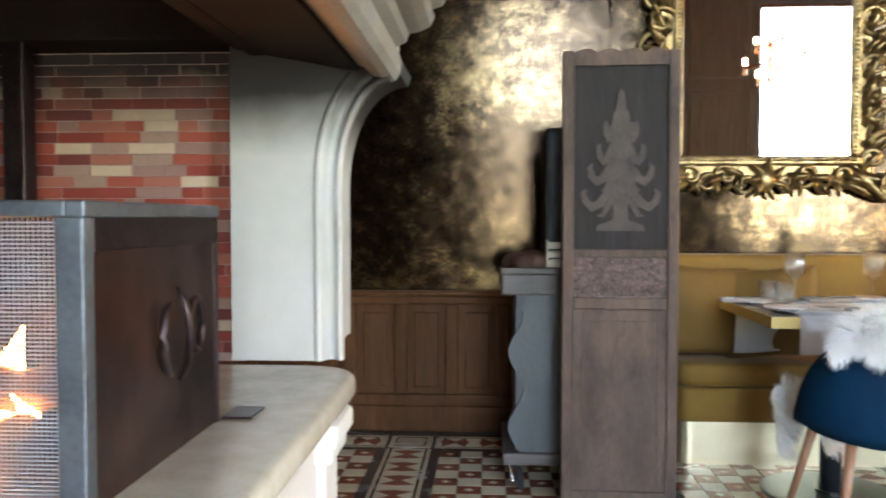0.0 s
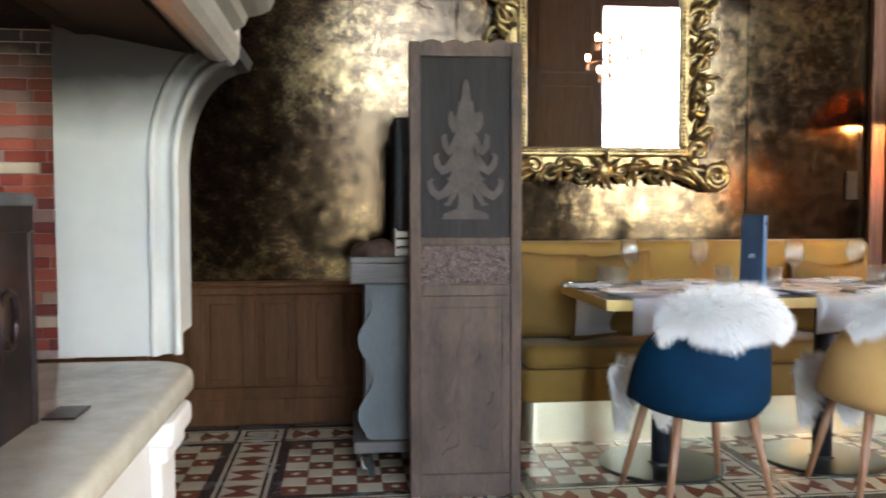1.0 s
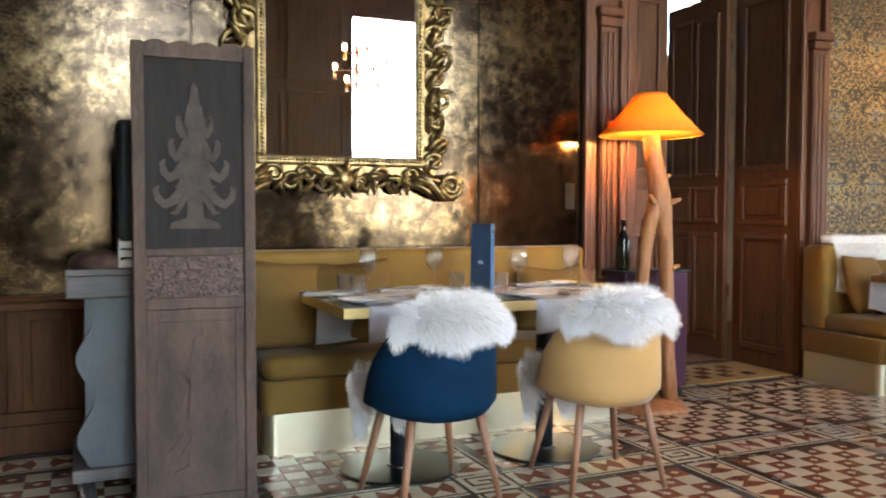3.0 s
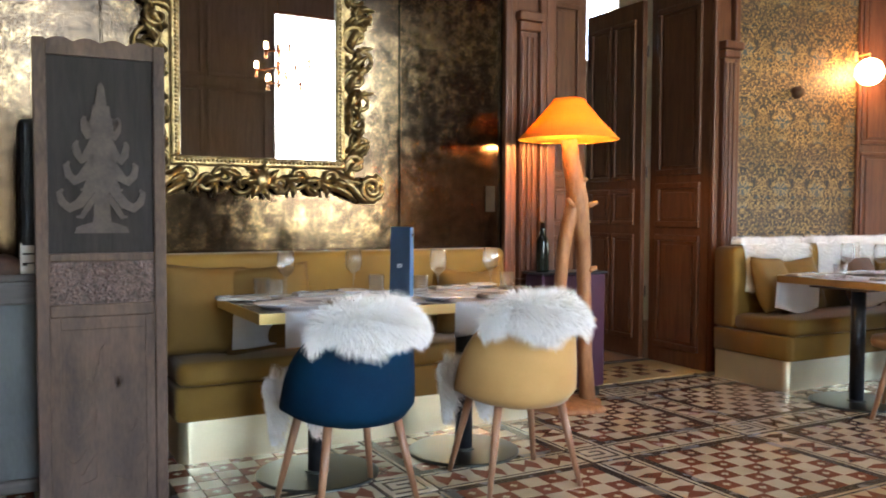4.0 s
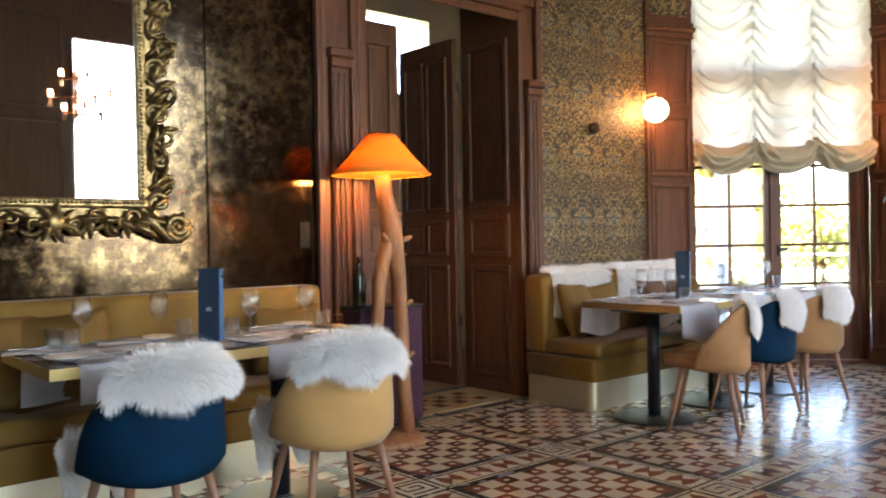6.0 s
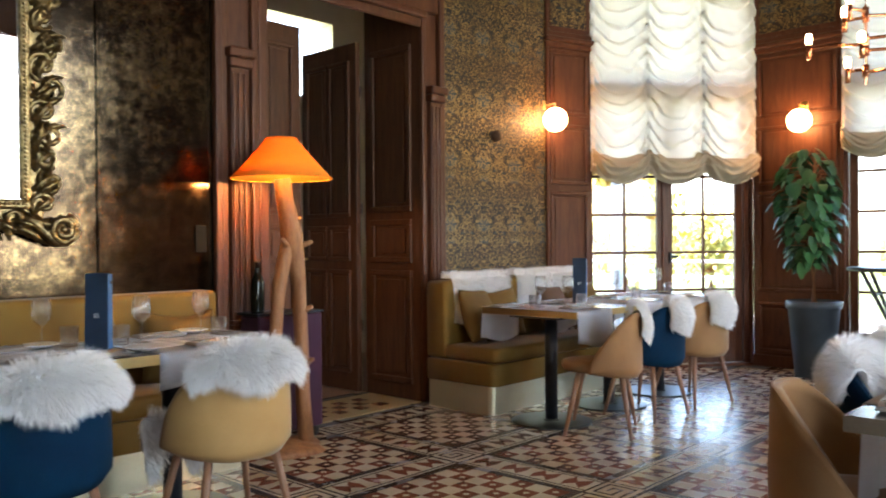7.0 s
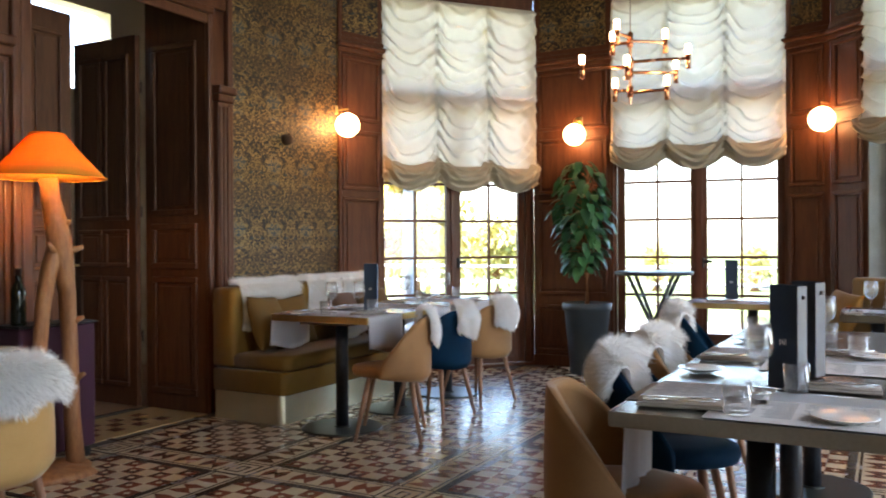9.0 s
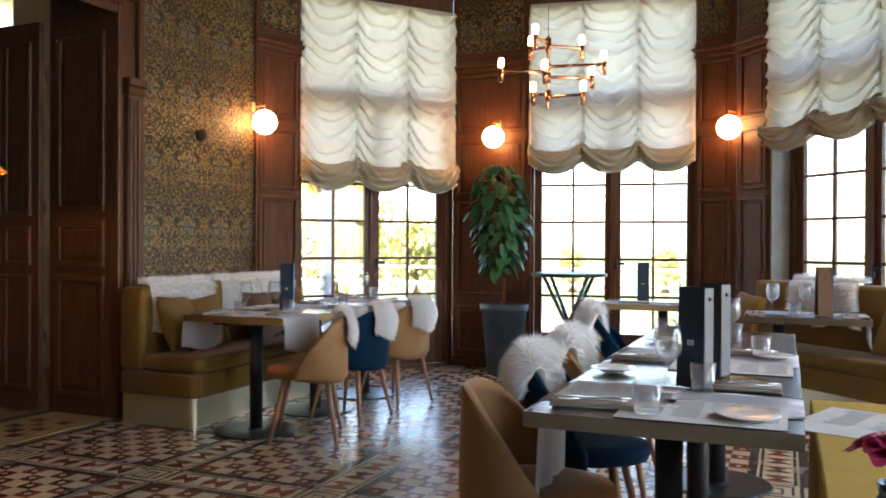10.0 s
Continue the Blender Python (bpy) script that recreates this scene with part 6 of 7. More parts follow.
part("trunk", branch([(0.14, -0.03, 0.04), (0.125, -0.02, 0.3), (0.13, -0.01, 0.55), (0.125, 0.0, 0.8), (0.115, 0, 0.98), (0.095, 0, 1.12), (0.07, 0, 1.24), (0.05, 0.0, 1.36), (0.02, 0, 1.48), (0.005, 0, 1.60)], [0.05, 0.043, 0.041, 0.042, 0.046, 0.056, 0.066, 0.058, 0.05, 0.048], 1), M_TRUNK, lamp, "pale stripped branch", True)
part("trunk", branch([(-0.06, 0.04, 0.04), (-0.045, 0.03, 0.35), (-0.04, 0.02, 0.65), (-0.025, 0.01, 0.92), (0.0, 0, 1.08), (0.045, 0, 1.22), (0.06, 0, 1.30)], [0.044, 0.037, 0.036, 0.039, 0.043, 0.046, 0.03], 2), M_TRUNK, lamp, "", True)
for p, d in (((0.14, -0.02, 0.82), (0.045, -0.03, 0.02)), ((0.10, -0.03, 1.2), (0.075, -0.03, 0.03)), ((0.02, -0.02, 1.2), (-0.05, -0.02, 0.05)), ((0.06, -0.03, 1.34), (0.045, -0.02, 0.03)), ((0.14, -0.03, 0.5), (0.03, -0.04, 0.03))):
    part("twig_stub", tube([p, [a + b for a, b in zip(p, d)]], [0.022, 0.011], 8), M_TRUNK, lamp, "", True)
bm = lathe([(0.0, 0.0), (0.24, 0.0), (0.25, 0.012), (0.22, 0.035), (0.10, 0.055), (0.0, 0.06)], 40)
for v in bm.verts:
    a = math.atan2(v.co.y, v.co.x)
    v.co.x *= 1 + 0.14 * math.sin(3 * a) + 0.08 * math.sin(5 * a + 1)
    v.co.y *= 1 + 0.12 * math.cos(2 * a + 0.5)
part("base", bm, M_TRUNK, lamp, "irregular slice of wood as a base", True)
bm = lathe([(0.295, 1.60), (0.19, 1.712), (0.104, 1.815), (0.09, 1.838)], 48)
bmesh.ops.delete(bm, geom=[f for f in bm.faces if len(f.verts) > 4], context="FACES")
bmesh.ops.solidify(bm, geom=list(bm.faces), thickness=0.003)
shade = part("shade", bm, M_SHADE, lamp, "flared orange fabric shade", True)
part("rim", tube([(0.295 * math.cos(a * math.pi / 24), 0.295 * math.sin(a * math.pi / 24), 1.60) for a in range(49)], 0.004, 6), M_SHADE, shade)
bm = lathe([(0.289, 1.603), (0.185, 1.712), (0.100, 1.812), (0.086, 1.835)], 48)
bmesh.ops.delete(bm, geom=[f for f in bm.faces if len(f.verts) > 4], context="FACES")
part("lining", bm, M_LINING, shade, "pale yellow lining of the shade", True)
part("bulb", lathe([(0.0, 1.64), (0.025, 1.65), (0.034, 1.69), (0.02, 1.73), (0.0, 1.74)], 16), M_BULB, lamp, "", True)
copy_thing(lamp, pose(5.55, -2.5, 0, 0, 0, 70))
for x, y, watts in ((LX, LY, 3.1), (5.55, -2.5, 15.0)):
    d = bpy.data.lights.new("lamp_bulb", "POINT")
    d.energy, d.color, d.shadow_soft_size = watts, (1.0, 0.52, 0.17), 0.03
    new("lamp_bulb_light", d).matrix_world = pose(x, y, 1.625)

stand = tagged(thing("wine_stand", pose(3.30, 4.14, 0)), "plum fabric-covered wine stand on castors", "stand")
part("body", boxed((-0.24, -0.1, 0.07), (0.24, 0.1, 0.785), 0.015), M_PURPLE, stand)
part("tray", boxed((-0.25, -0.11, 0.786), (0.25, 0.11, 0.8), 0.004), M_BLACK, stand, "black tray top")
for sx in (-0.2, 0.2):
    for sy in (-0.06, 0.06):
        part("castor", lathe([(0.0, -0.012), (0.03, -0.012), (0.034, 0), (0.03, 0.012), (0.0, 0.012)], 16, Matrix.Translation((sx, sy, 0.035)) @ Matrix.Rotation(radians(90), 4, "Y")), M_RUBBER, stand, "", True)
BOTTLE = [(0.0, 0.0), (0.037, 0.0), (0.039, 0.01), (0.039, 0.175), (0.034, 0.2), (0.016, 0.235), (0.014, 0.29), (0.0155, 0.292), (0.0155, 0.305), (0.0, 0.305)]


def bottle(x, y, z, s=1.0):
    ob = part("wine_bottle", lathe([(r * s, h * s) for r, h in BOTTLE], 24), M_BOTTLE, None, "", True, pose(x, y, z))
    part("foil", lathe([(0.0149 * s, 0.245 * s), (0.0149 * s, 0.29 * s), (0.0165 * s, 0.292 * s), (0.0165 * s, 0.306 * s), (0.0, 0.3065 * s)], 20), M_STEEL, ob, "dark foil capsule", True)
    return tagged(ob, "dark green wine bottle standing on a tray", "bottle", "bottles on the stand")


bottle(3.115, 4.13, 0.80, 1.02)
bottle(3.29, 4.16, 0.80, 0.98)
tagged(part("light_switch", boxed((2.83, WALL - 0.012, 1.17), (2.90, WALL - 0.001, 1.33), 0.004), M_SOOT), "narrow black switch plate on the gold wall", "switch")
for z in (1.21, 1.285):
    part("button", boxed((2.845, WALL - 0.016, z - 0.025), (2.885, WALL - 0.0125, z + 0.025), 0.002), M_SOOT, bpy.data.objects["light_switch"])
ob = part("wall_sensor", lathe([(0.0, -0.07), (0.03, -0.065), (0.045, -0.03), (0.048, 0.0)], 20, Matrix.Translation((5.665, WALL - 0.002, 2.11)) @ Matrix.Rotation(radians(-90), 4, "X")), M_BROWNCUSH, None, "", True)
part("stem", tube([(5.665, WALL - 0.01, 2.11), (5.665, WALL - 0.05, 2.16)], 0.01, 8), M_BROWNCUSH, ob)
tagged(ob, "small dark red wall fitting on the wallpaper", "wall fitting")

# ---- globes and chandeliers ----


def globe_lamp(x, y, nx, ny, z=2.31):
    ob = tagged(thing("wall_globe", pose(x, y, z)), "glowing opal globe wall lamp on a brass stem", "wall lamp", "globe lamps of the bay")
    part("globe", lathe([(0.108 * math.sin(math.pi * k / 18) + 1e-5, -0.108 * math.cos(math.pi * k / 18)) for k in range(19)], 32), M_GLOBE, ob, "glowing opal glass globe", True)
    part("stem", tube([(0, 0, 0.11), (0, 0, 0.145), (nx * 0.14, ny * 0.14, 0.15)], 0.008, 8), M_BRASS, ob, "brass stem")
    part("backplate", boxed((-0.035, -0.01, -0.04), (0.035, 0.012, 0.04), 0.004), M_BRASS, ob, "", False, Matrix.Translation((nx * 0.145, ny * 0.145, 0.15)) @ Matrix.Rotation(math.atan2(ny, nx) - math.pi / 2, 4, "Z"))
    return ob


globe_lamp(6.36, 4.205, 0.35, 0.94)
globe_lamp(8.01, 2.65, 1.0, 0.0)
globe_lamp(8.12, 0.44, 0.93, -0.37)


def chandelier(x, y, z, turn, label):
    ob = tagged(thing("chandelier", pose(x, y, z, 0, 0, turn)), label, "chandelier", "chandeliers")
    part("rod", tube([(0, 0, -0.26), (0, 0, 0.24), (0, 0, 0.25), (0, 0, CEIL - z - 0.02)], [0.011, 0.011, 0.003, 0.003], 8), M_COPPER, ob)
    part("ceiling_rose", lathe([(0.0, CEIL - z - 0.05), (0.06, CEIL - z - 0.04), (0.07, CEIL - z - 0.004)], 24), M_COPPER, ob, "", True)
    # bearing, reach and height of each arm
    arms = ((22, 0.26, 0.175), (156, 0.13, 0.165), (235, 0.16, 0.20), (184, 0.33, -0.004), (-6, 0.385, 0.03), (14, 0.32, -0.043), (-100, 0.15, -0.05), (160, 0.11, -0.165), (-16, 0.25, -0.183))
    for ang, r, h in arms:
        c, s = math.cos(radians(ang)), math.sin(radians(ang))
        arm = part("arm", tube([(0, 0, h), (c * r * 0.5, s * r * 0.5, h + 0.003), (c * r, s * r, h)], [0.012, 0.011, 0.010], 8), M_COPPER, ob, "rose copper arm")
        px, py = c * r, s * r
        part("candle_sleeve", lathe([(0.0, h - 0.07), (0.017, h - 0.07), (0.017, h + 0.028), (0.0, h + 0.028)], 14, Matrix.Translation((px, py, 0))), M_COPPER, arm, "", True)
        part("bulb", lathe([(0.0, h + 0.029), (0.017, h + 0.03), (0.0195, h + 0.06), (0.017, h + 0.092), (0.0, h + 0.1)], 14, Matrix.Translation((px, py, 0))), M_BULB, arm, "frosted warm bulb", True)
        part("collar", lathe([(0.0, h - 0.03), (0.022, h - 0.03), (0.022, h + 0.03), (0.0, h + 0.03)], 12), M_COPPER, arm, "", True)
    return ob


chandelier(5.9, 1.51, 2.46, -73, "rose copper branching chandelier with glowing candle bulbs")
chandelier(2.75, 0.30, 2.66, 60, "rose copper branching chandelier near the laid tables")

# ---- plant and high table ----
plant = tagged(thing("potted_plant", pose(7.84, 2.47, 0)), "tall bushy green plant in a slate-blue tapered pot", "plant")
part("pot", lathe([(0.0, 0.0), (0.155, 0.0), (0.16, 0.01), (0.215, 0.60), (0.232, 0.605), (0.237, 0.67), (0.22, 0.675), (0.205, 0.635), (0.0, 0.63)], 40), M_POT, plant, "slate-blue tapered planter", True)
part("soil", lathe([(0.0, 0.637), (0.203, 0.637)], 24), M_SOIL, plant)
part("stem", branch([(0.0, 0, 0.63), (0.02, 0.01, 1.0), (0.0, 0.0, 1.5), (0.03, 0, 1.95)], [0.025, 0.022, 0.018, 0.01], 5), M_TRUNK, plant, "thin pale stem", True)


def leaf(bm, p, d, size, rnd):
    """A broad folded leaf that droops towards its tip."""
    d = Vector(d).normalized()
    s = d.cross(Vector((0, 0, 1)))
    s = s.normalized() if s.length > 1e-3 else Vector((1, 0, 0))
    up = s.cross(d)
    rows = []
    for k in range(7):
        f = k / 6
        w = size * 0.40 * math.sin(math.pi * (0.08 + 0.88 * f)) ** 0.8
        c = Vector(p) + d * size * f + Vector((0, 0, -0.55 * size * f * f))
        rows.append([bm.verts.new(c - s * w + up * w * 0.25), bm.verts.new(c), bm.verts.new(c + s * w + up * w * 0.25)])
    for a, b in zip(rows, rows[1:]):
        for k in (0, 1):
            bm.faces.new((a[k], a[k + 1], b[k + 1], b[k]))


rnd = random.Random(21)
bm = bmesh.new()
twigs = bmesh.new()
for k in range(330):
    z = rnd.uniform(1.0, 2.04)
    wide = 0.255 * math.sin(math.pi * min(1, max(0.1, (z - 0.86) / 1.36))) ** 0.7
    a = rnd.uniform(0, 2 * math.pi)
    r = wide * rnd.uniform(0.3, 1.0) ** 0.7
    p = (0.02 + r * math.cos(a) * 0.8, 0.06 + r * math.sin(a), z - 0.15 * r)
    leaf(bm, p, (math.cos(a + rnd.uniform(-0.9, 0.9)), math.sin(a + rnd.uniform(-0.9, 0.9)), rnd.uniform(-1.1, 0.1)), rnd.uniform(0.06, 0.125), rnd)
    if k % 3 == 0:
        tube([(0.02, 0, z - 0.12), (0.5 * (p[0] + 0.02), 0.5 * p[1], z - 0.02), p], [0.005, 0.004, 0.003], 5, twigs)
part("foliage", bm, M_LEAF, plant, "broad glossy drooping leaves", True)
part("stem_cluster", twigs, M_TRUNK, plant)

high = tagged(thing("high_table", pose(7.62, 1.78, 0)), "black oval bar table with crossed legs by the window", "table")
bm = lathe([(0.0, 0.955), (0.335, 0.955), (0.345, 0.965), (0.345, 0.98), (0.335, 0.987), (0.0, 0.987)], 48)
part("tabletop", bm, M_BLACK, high, "", False)
for s in (-1, 1):
    for x in (-0.12, 0.12):
        part("leg", tube([(x, -s * 0.24, 0.0), (x * 0.4, 0.0, 0.5), (x, s * 0.2, 0.955)], 0.017, 10), M_BLACK, high, "", True)
    part("brace", tube([(-0.12, s * 0.12, 0.76), (0.12, s * 0.12, 0.76)], 0.01, 8), M_BLACK, high)

# ---- tableware ----
ZT = 0.7655
WINE = [(0.0, 0.0), (0.034, 0.0), (0.035, 0.003), (0.008, 0.008), (0.0042, 0.02), (0.0042, 0.085), (0.012, 0.095), (0.036, 0.117), (0.044, 0.145), (0.042, 0.178), (0.035, 0.215), (0.0335, 0.215), (0.040, 0.178), (0.042, 0.145), (0.034, 0.119), (0.010, 0.099), (0.0, 0.097)]
TUMB = [(0.0, 0.0), (0.033, 0.0), (0.036, 0.004), (0.040, 0.09), (0.0385, 0.09), (0.0345, 0.012), (0.0, 0.012)]


def shared(name, bm, mat, smooth=True):
    return mesh_of(name, bm, mat, smooth)


ME_WINE, ME_TUMB = shared("wine_glass", lathe(WINE, 24), M_GLASS), shared("tumbler", lathe(TUMB, 24), M_GLASS)
ME_PLATE = shared("side_plate", lathe([(0.0, 0.0), (0.045, 0.0), (0.05, 0.004), (0.082, 0.013), (0.084, 0.0145), (0.081, 0.016), (0.05, 0.0075), (0.0, 0.006)], 40), M_CHINA)


def put(me, x, y, label, category, group, z=ZT, rz=0):
    ob = new(me.name, me)
    ob.matrix_basis = pose(x, y, z, 0, 0, rz)
    return tagged(ob, label, category, group)


def wine(x, y):
    return put(ME_WINE, x, y, "clear stemmed wine glass on a laid table", "wine glass", "wine glasses")


def tumbler(x, y):
    return put(ME_TUMB, x, y, "clear glass water tumbler on a laid table", "tumbler", "tumblers")


def plate(x, y):
    return put(ME_PLATE, x, y, "small white side plate on a laid table", "plate", "side plates")


def fork_mesh():
    bm = tube([(0, -0.10, 0.004), (0, 0.0, 0.003), (0, 0.035, 0.006)], [0.005, 0.0032, 0.004], 8, None, 0.4)
    box(bm, (-0.011, 0.034, 0.004), (0.011, 0.056, 0.0065), 0.001)
    for k in range(4):
        box(bm, (-0.0105 + k * 0.0061, 0.056, 0.004), (-0.0075 + k * 0.0061, 0.098, 0.006), 0.0006)
    return bm


def knife_mesh():
    bm = tube([(0, -0.11, 0.005), (0, -0.01, 0.005)], [0.006, 0.005], 8, None, 0.5)
    prism([(-0.005, -0.01), (0.007, -0.01), (0.009, 0.06), (0.0, 0.115), (-0.005, 0.09)], "z", 0.0035, 0.0055, bm)
    return bm


ME_FORK, ME_KNIFE = shared("fork", fork_mesh(), M_CUTLERY), shared("knife", knife_mesh(), M_CUTLERY)


def napkin_mesh():
    bm = bmesh.new()
    box(bm, (-0.055, -0.12, 0.0), (0.055, 0.12, 0.008), 0.003)
    box(bm, (-0.052, -0.118, 0.0085), (0.05, 0.117, 0.014), 0.003)
    return bm


ME_NAP = shared("folded_napkin", napkin_mesh(), M_NAPKIN)


def setting(x, y, rz):
    """A folded napkin with fork and knife on it; the diner sits at -y of it before turning."""
    m = pose(x, y, 0, 0, 0, rz)
    for me, dx, z, label, cat in ((ME_NAP, 0.0, ZT, "folded beige linen napkin beside a place setting", "napkin"), (ME_FORK, -0.02, ZT + 0.0135, "steel fork lying on a folded napkin", "fork"), (ME_KNIFE, 0.022, ZT + 0.0135, "steel knife lying on a folded napkin", "knife")):
        p = m @ Vector((dx, 0, 0))
        put(me, p.x, p.y, label, cat, cat + "s of the settings", z, rz + (4 if cat == "fork" else 0))


def mat_news(x, y, rz, seed, w=0.42, h=0.30):
    ob = part("newspaper_mat", boxed((-w / 2, -h / 2, 0), (w / 2, h / 2, 0.001)), M_NEWS, None, "", False, pose(x, y, 0.7637, 0, 0, rz))
    r = random.Random(seed)
    for col in range(4):
        x0 = -w / 2 + 0.02 + col * (w - 0.03) / 4
        if col == seed % 4:
            part("picture", boxed((x0, -0.02, 0.0011), (x0 + 0.085, 0.08, 0.0014)), M_INK, ob, "grey printed picture")
            rows = range(6)
        else:
            rows = range(16)
        bm = bmesh.new()
        for k in rows:
            z = -h / 2 + 0.02 + k * 0.0155
            box(bm, (x0, z, 0.0011), (x0 + r.uniform(0.06, 0.088), z + 0.006, 0.0013))
        part("print_column", bm, M_INK, ob, "grey lines of print")
    return tagged(ob, "newspaper-printed paper place mat on a table", "place mat", "newspaper place mats")


def menu(x, y, rz, h=0.33, spread=6, label="tall navy menu folder standing upright on a table", z=ZT, badge=True, mat=None, spine=None):
    mat = mat or M_MENU
    ob = tagged(thing("menu_folder", pose(x, y, z, 0, 0, rz)), label, "menu", "menus on the tables")
    part("cover", boxed((-0.048, -0.004, 0), (0.048, 0.0, h), 0.0015), mat, ob, "", False, pose(0, -0.03, 0, -spread / 2, 0, 0))
    part("cover", boxed((-0.048, 0.0, 0), (0.048, 0.004, h), 0.0015), mat, ob, "", False, pose(0, 0.03, 0, spread / 2, 0, 0))
    part("spine", boxed((0.0485, -0.03, 0.0), (0.052, 0.03, h - 0.004), 0.0015), spine or M_MENU_SIDE, ob, "pale grey pages" if spine else "bright blue side board")
    part("clip", boxed((0.0525, -0.006, h * 0.86), (0.059, 0.006, h * 0.9), 0.001), M_STEEL, ob)
    if badge:
        bm = bmesh.new()
        for u0, u1 in ((-0.010, -0.007), (-0.0015, 0.0015), (0.007, 0.010)):
            box(bm, (u0, -0.0052, h * 0.42), (u1, -0.0042, h * 0.42 + 0.018))
        part("badge", bm, M_CHINA, ob, "small pale badge", False, pose(0, -0.03, 0, -spread / 2, 0, 0))
    return ob


# table under the gilt mirror
for x, y in ((1.36, 3.74), (1.72, 3.78), (2.08, 3.56), (2.46, 3.68)):
    wine(x, y)
for x, y in ((1.27, 3.62), (1.24, 3.72), (1.80, 3.68), (1.98, 3.56), (2.50, 3.58)):
    tumbler(x, y)
for x, y in ((1.18, 3.34), (1.96, 3.30), (1.70, 3.75), (2.46, 3.77)):
    plate(x, y)
for x, y, r in ((1.52, 3.27, 88), (2.28, 3.27, 90), (1.14, 3.68, 84), (1.52, 3.73, 92), (2.26, 3.73, 88), (2.54, 3.5, 10)):
    setting(x, y, r)
menu(1.84, 3.48, -42, 0.33)
mat_news(1.45, 3.45, 0, 1)
mat_news(2.25, 3.48, 0, 2)
# long table before the wallpaper
for x, y in ((4.86, 3.30), (5.00, 3.17), (6.80, 3.45), (6.0, 3.4)):
    wine(x, y)
for x, y in ((4.75, 3.27), (5.05, 3.09), (6.86, 3.37), (5.96, 3.18), (6.2, 3.36)):
    tumbler(x, y)
for x, y, r in ((4.76, 3.52, 86), (4.92, 3.06, 92), (5.24, 3.5, 90), (5.66, 3.04, 92), (6.4, 3.04, 90), (6.0, 3.5, 88), (6.66, 3.5, 92)):
    setting(x, y, r)
for x, y in ((5.15, 3.1), (6.7, 3.1)):
    plate(x, y)
menu(5.30, 3.27, -62, 0.33)
# long table beside the camera
for x, y in ((2.96, 0.30), (3.20, 0.34)):
    wine(x, y)
wine(4.5, 0.2)
for x, y in ((2.59, 0.31), (3.02, 0.20), (3.95, 0.05), (4.5, 0.19)):
    tumbler(x, y)
for x, y in ((3.33, 0.545), (2.62, 0.05), (3.95, -0.0), (4.4, 0.52)):
    plate(x, y)
for x, y, r in ((2.65, 0.475, 8), (3.12, 0.085, 2), (4.05, 0.1, 5), (3.7, 0.5, 4)):
    setting(x, y, r)
mat_news(2.68, 0.17, 90, 3, 0.44, 0.33)
mat_news(2.92, 0.44, 90, 0, 0.36, 0.3)
mat_news(3.62, 0.15, 90, 2, 0.44, 0.3)
menu(3.10, 0.235, -112, 0.33, spine=M_PAGES)
menu(3.40, 0.20, -116, 0.33, spine=M_PAGES)
runner(3.92, T3[2], T3[3], 0.40, 0.16, 0.0, 0.7628)
runner(2.86, T3[2], T3[3], 0.34, 0.0, 0.33, 0.7625)
# far tables
menu(7.36, 1.075, -80, 0.33)
wine(7.3, 0.8)
tumbler(7.25, 0.72)
setting(7.1, 1.1, 0)
setting(7.1, 0.62, 0)
menu(6.42, -0.28, -70, 0.33, label="tall brown menu folder standing on a dark table", badge=False, mat=M_BROWNCUSH)
wine(6.35, 0.04)
wine(6.4, -0.17)
tumbler(6.3, -0.1)
setting(6.3, 0.14, 90)
setting(6.34, -0.44, 90)

# small covered side table with flowers
side = tagged(thing("side_table", pose(2.42, -0.50, 0)), "long side table covered with a yellow cloth", "table")
SX, SY, SZ = 0.86, 0.38, 0.72
part("tablecloth", boxed((-SX, -SY, SZ - 0.015), (SX, SY, SZ), 0.006), M_YELLOWCLOTH, side, "yellow linen cloth")
drape = bmesh.new()
ring_t, ring_b = [], []
for k in range(96):
    a = 2 * math.pi * k / 96
    c, s = math.cos(a), math.sin(a)
    q = 1 / max(abs(c), abs(s))
    ring_t.append(drape.verts.new((q * c * SX, q * s * SY, SZ - 0.008)))
    f = 1.0 + 0.02 * math.sin(a * 16)
    ring_b.append(drape.verts.new((q * c * SX * f, q * s * SY * f, 0.42)))
for k in range(96):
    drape.faces.new((ring_t[k], ring_t[(k + 1) % 96], ring_b[(k + 1) % 96], ring_b[k]))
part("drape", drape, M_YELLOWCLOTH, side, "", True)
for x in (-0.5, 0.5):
    part("pole", lathe([(0.035, 0.012), (0.035, SZ - 0.016)], 20, Matrix.Translation((x, 0, 0))), M_BLACK, side, "", True)
    part("base_disc", lathe([(0.25, 0.0), (0.25, 0.012), (0.035, 0.018), (0.0, 0.018)], 40, Matrix.Translation((x, 0, 0))), M_BLACK, side)
ob = mat_news(2.86, -0.36, 68, 5, 0.55, 0.40)
ob.location.z = SZ + 0.001
vase = part("flower_vase", lathe([(0.0, 0.0), (0.035, 0.0), (0.048, 0.03), (0.045, 0.07), (0.028, 0.10), (0.032, 0.12), (0.029, 0.12), (0.024, 0.10), (0.0, 0.09)], 28), M_BLUEGLASS, None, "", True, pose(1.80, -0.215, 0.7205))
tagged(vase, "small blue glazed vase with a magenta flower", "vase")
bm = bmesh.new()
rnd = random.Random(7)
for k in range(46):
    a = k * 2.4
    tilt = 0.15 + 1.1 * k / 46
    leaf(bm, (0.006 * math.cos(a), 0.006 * math.sin(a), 0.175), (math.cos(a) * math.sin(tilt), math.sin(a) * math.sin(tilt), math.cos(tilt)), 0.055 + 0.03 * k / 46, rnd)
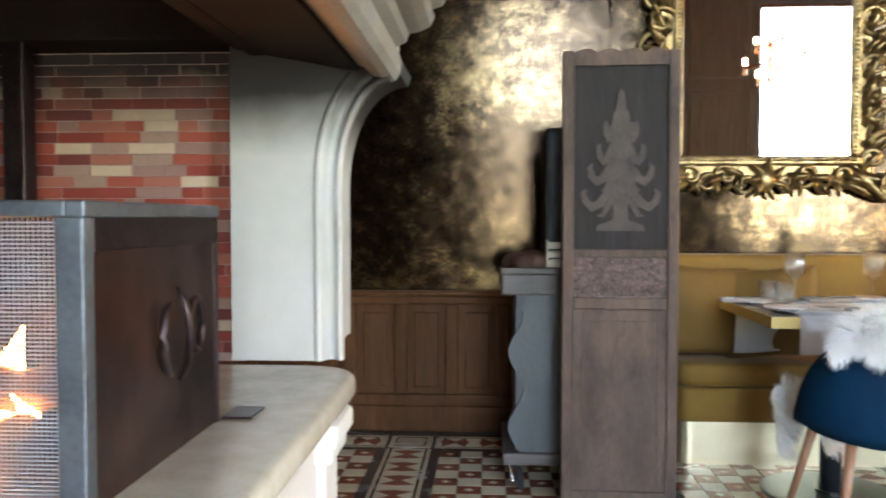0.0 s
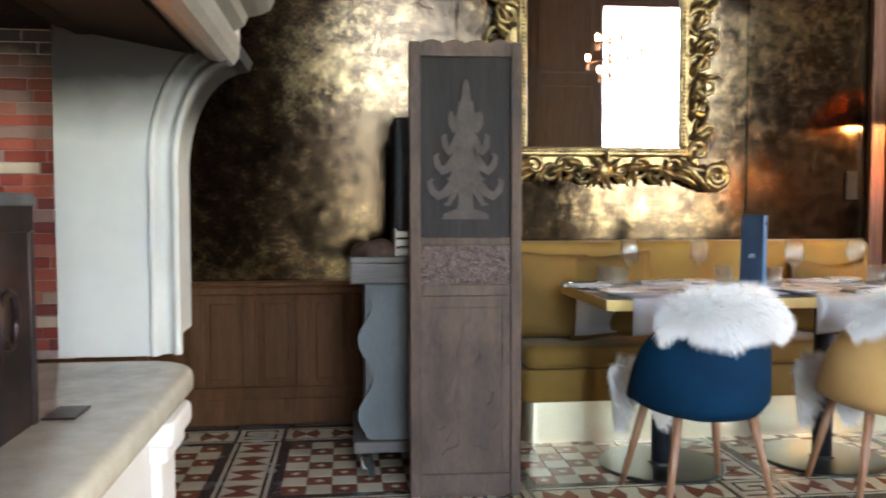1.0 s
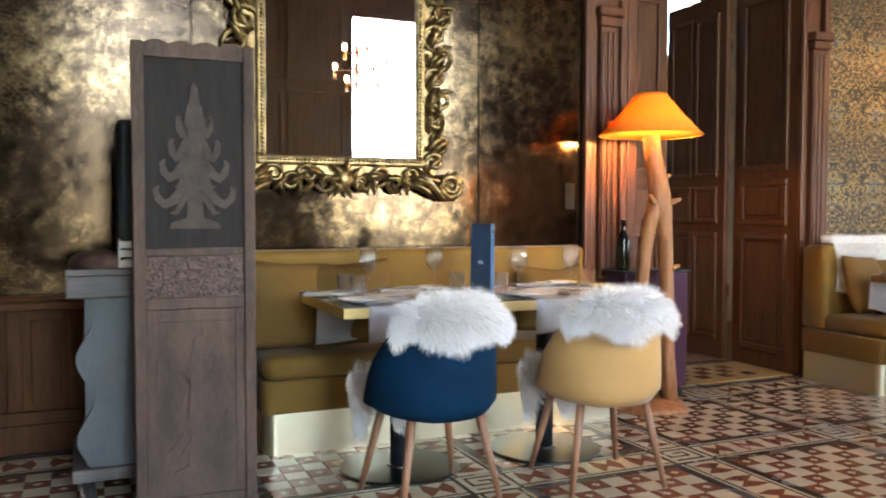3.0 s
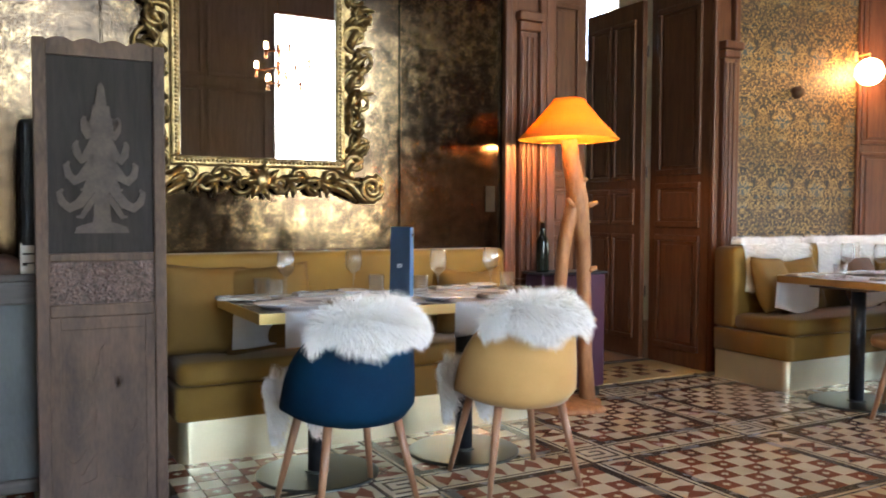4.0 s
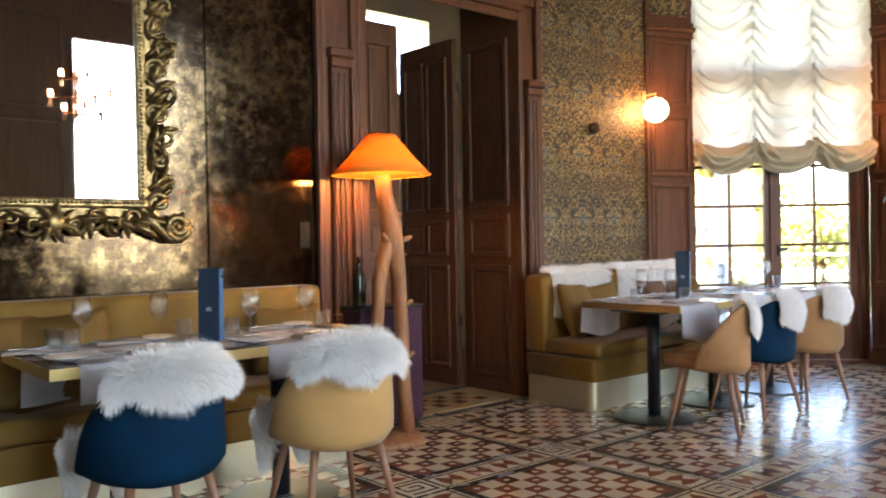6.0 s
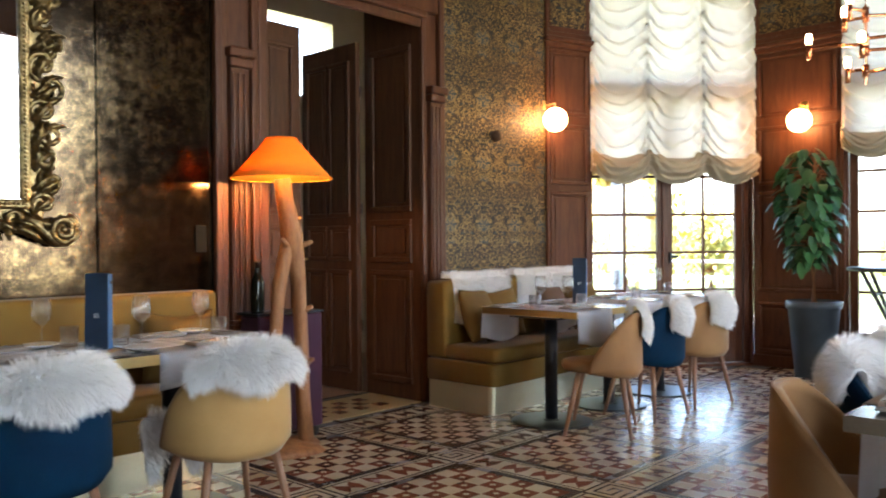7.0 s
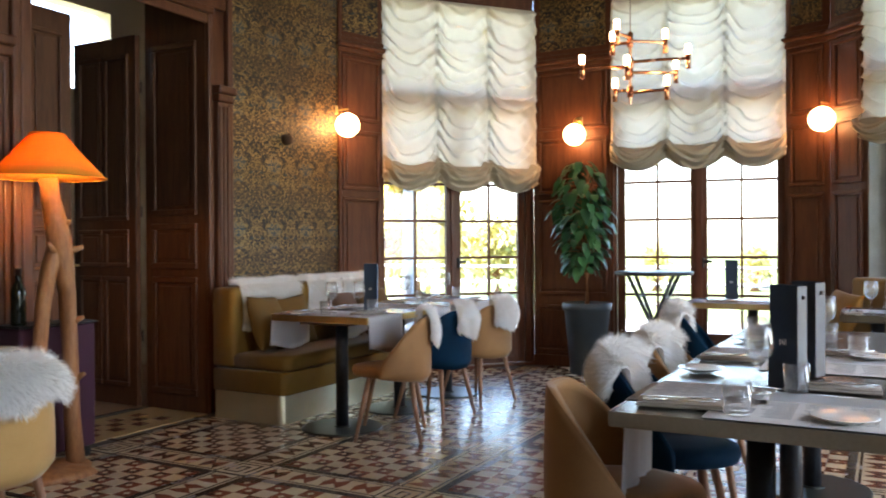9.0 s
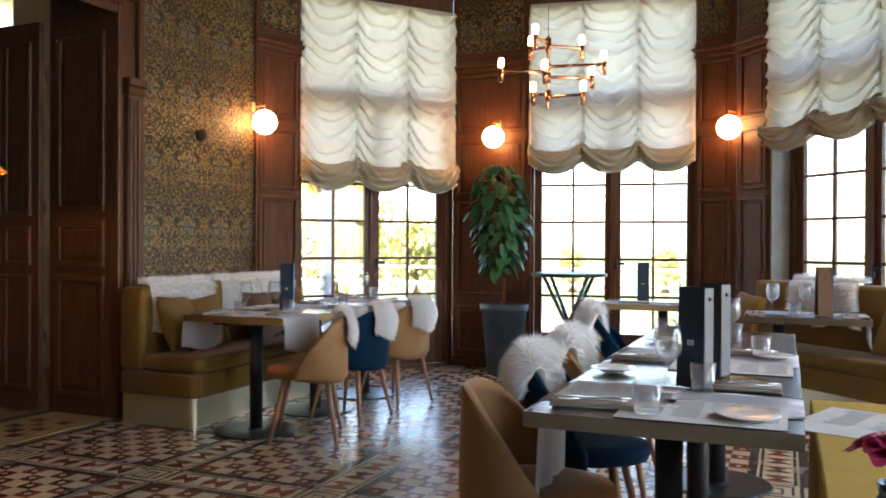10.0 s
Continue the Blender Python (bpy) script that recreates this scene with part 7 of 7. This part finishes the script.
part("blossom", bm, M_PETAL, vase, "magenta blossom with many petals", True)
part("flower_stem", tube([(0, 0, 0.09), (0, 0, 0.18)], 0.004, 6), M_LEAF, vase)

# ---- outside ----


def tree(x, y, h, mat, seed, label):
    ob = tagged(thing("garden_tree", pose(x, y, -0.45)), label, "tree", "trees outside")
    r = random.Random(seed)
    part("trunk", branch([(0, 0, 0), (0.05, 0, h * 0.3), (0.0, 0.08, h * 0.6), (0.05, 0.05, h * 0.9)], [0.2, 0.16, 0.1, 0.04], seed), M_TRUNK, ob, "", True)
    limbs, crown = bmesh.new(), bmesh.new()
    for k in range(22):
        a, z = r.uniform(0, 6.28), r.uniform(0.25, 0.9) * h
        l = h * 0.33 * (1.1 - z / h)
        tip = Vector((l * math.cos(a), l * math.sin(a), z + 0.35 * l))
        tube([(0, 0, z * 0.9), tip * 0.5 + Vector((0, 0, z * 0.46)), tip], [0.06, 0.04, 0.015], 6, limbs)
        for _ in range(150):
            p = tip + Vector((r.gauss(0, 0.1), r.gauss(0, 0.1), r.gauss(0, 0.09))) * h
            leaf(crown, p, (r.uniform(-1, 1), r.uniform(-1, 1), r.uniform(-1, 0.4)), r.uniform(0.03, 0.06) * h, r)
    part("limbs", limbs, M_TRUNK, ob)
    part("crown", crown, mat, ob, "loose leafy crown")
    return ob


tree(18.0, 11.3, 4.4, M_AUTUMN, 1, "autumn tree with yellow leaves in the garden")
tree(20.5, 11.7, 4.0, M_AUTUMN, 2, "autumn tree with yellow leaves in the garden")
tree(24.5, 11.0, 2.6, M_BUSH, 3, "pale green garden tree")
tree(30.0, 7.2, 1.7, M_BUSH, 4, "pale green garden tree")
tree(30.0, 1.2, 1.5, M_BUSH, 5, "pale green garden tree")
tree(31.0, 4.0, 1.6, M_BUSH, 6, "pale green garden tree")
post = part("terrace_post", lathe([(0.09, 0.0), (0.09, 0.06), (0.065, 0.08), (0.065, 3.6), (0.0, 3.6)], 20), M_POST, None, "", True, pose(9.35, 5.35, -0.12))
part("bracket", tube([(0, 0, 3.2), (0.3, 0, 3.5)], 0.03, 8), M_POST, post)
tagged(post, "grey metal post on the terrace outside", "post")
rail = tagged(thing("terrace_railing", pose(12.6, 2.5, -0.12)), "pale metal railing along the terrace edge", "railing")
for z in (0.45, 0.75, 1.0):
    part("rail", tube([(0, -7, z), (0, 6, z)], 0.025, 8), M_POST, rail)
for k in range(9):
    part("post", tube([(0, -7 + k * 1.6, 0), (0, -7 + k * 1.6, 1.02)], 0.03, 8), M_POST, rail)

# ---- single pieces of the floor and the brick wall ----
for colour, mat in ((1, M_CREAM), (0, M_RED)):
    h = CHK / 2 - 0.001
    v, f, mi = [], [], []
    slab(v, f, mi, square(-h, -h, h, h), 0)
    if colour == 0:
        for k in range(2):
            w, d = (0.018, 0.0055) if k else (0.0055, 0.018)
            slab(v, f, mi, square(-w, -d, w, d), 1, 0.0006 + 0.0003 * k, 0.001, 0.001)
    tile = bpy.data.meshes.new("tile")
    tile.from_pydata(v, [], f)
    tile.materials.append(mat)
    tile.materials.append(M_CREAM)
    tile.polygons.foreach_set("material_index", mi)
    for x, y, c in near:
        if c == (1 if colour == 1 else 0):
            o = new("tile", tile)
            o.parent = floor
            o.location = (x, y, 0)

rnd = random.Random(5)
BW, BH = 0.108, 0.0295
widths = {}
for row in range(27):
    z = HZ + 0.004 + row * (BH + 0.002)
    x = -1.62 - rnd.uniform(0.0, 0.12)
    while x < -0.71:
        w = BW * rnd.choice((0.55, 0.9, 1.0, 1.0, 1.12, 1.25))
        x1 = min(x + w, -0.698)
        key = round(x1 - x, 3)
        if key > 0.02:
            if key not in widths:
                widths[key] = mesh_of("brick", boxed((0, -0.03, 0), (key - 0.002, 0.03, BH), 0.002), M_BRICK)
            o = new("brick", widths[key])
            o.parent = fire
            o.location = (x, 2.326 + rnd.uniform(-0.003, 0.003), z)
        x = x1
        if x >= -0.6985:
            break
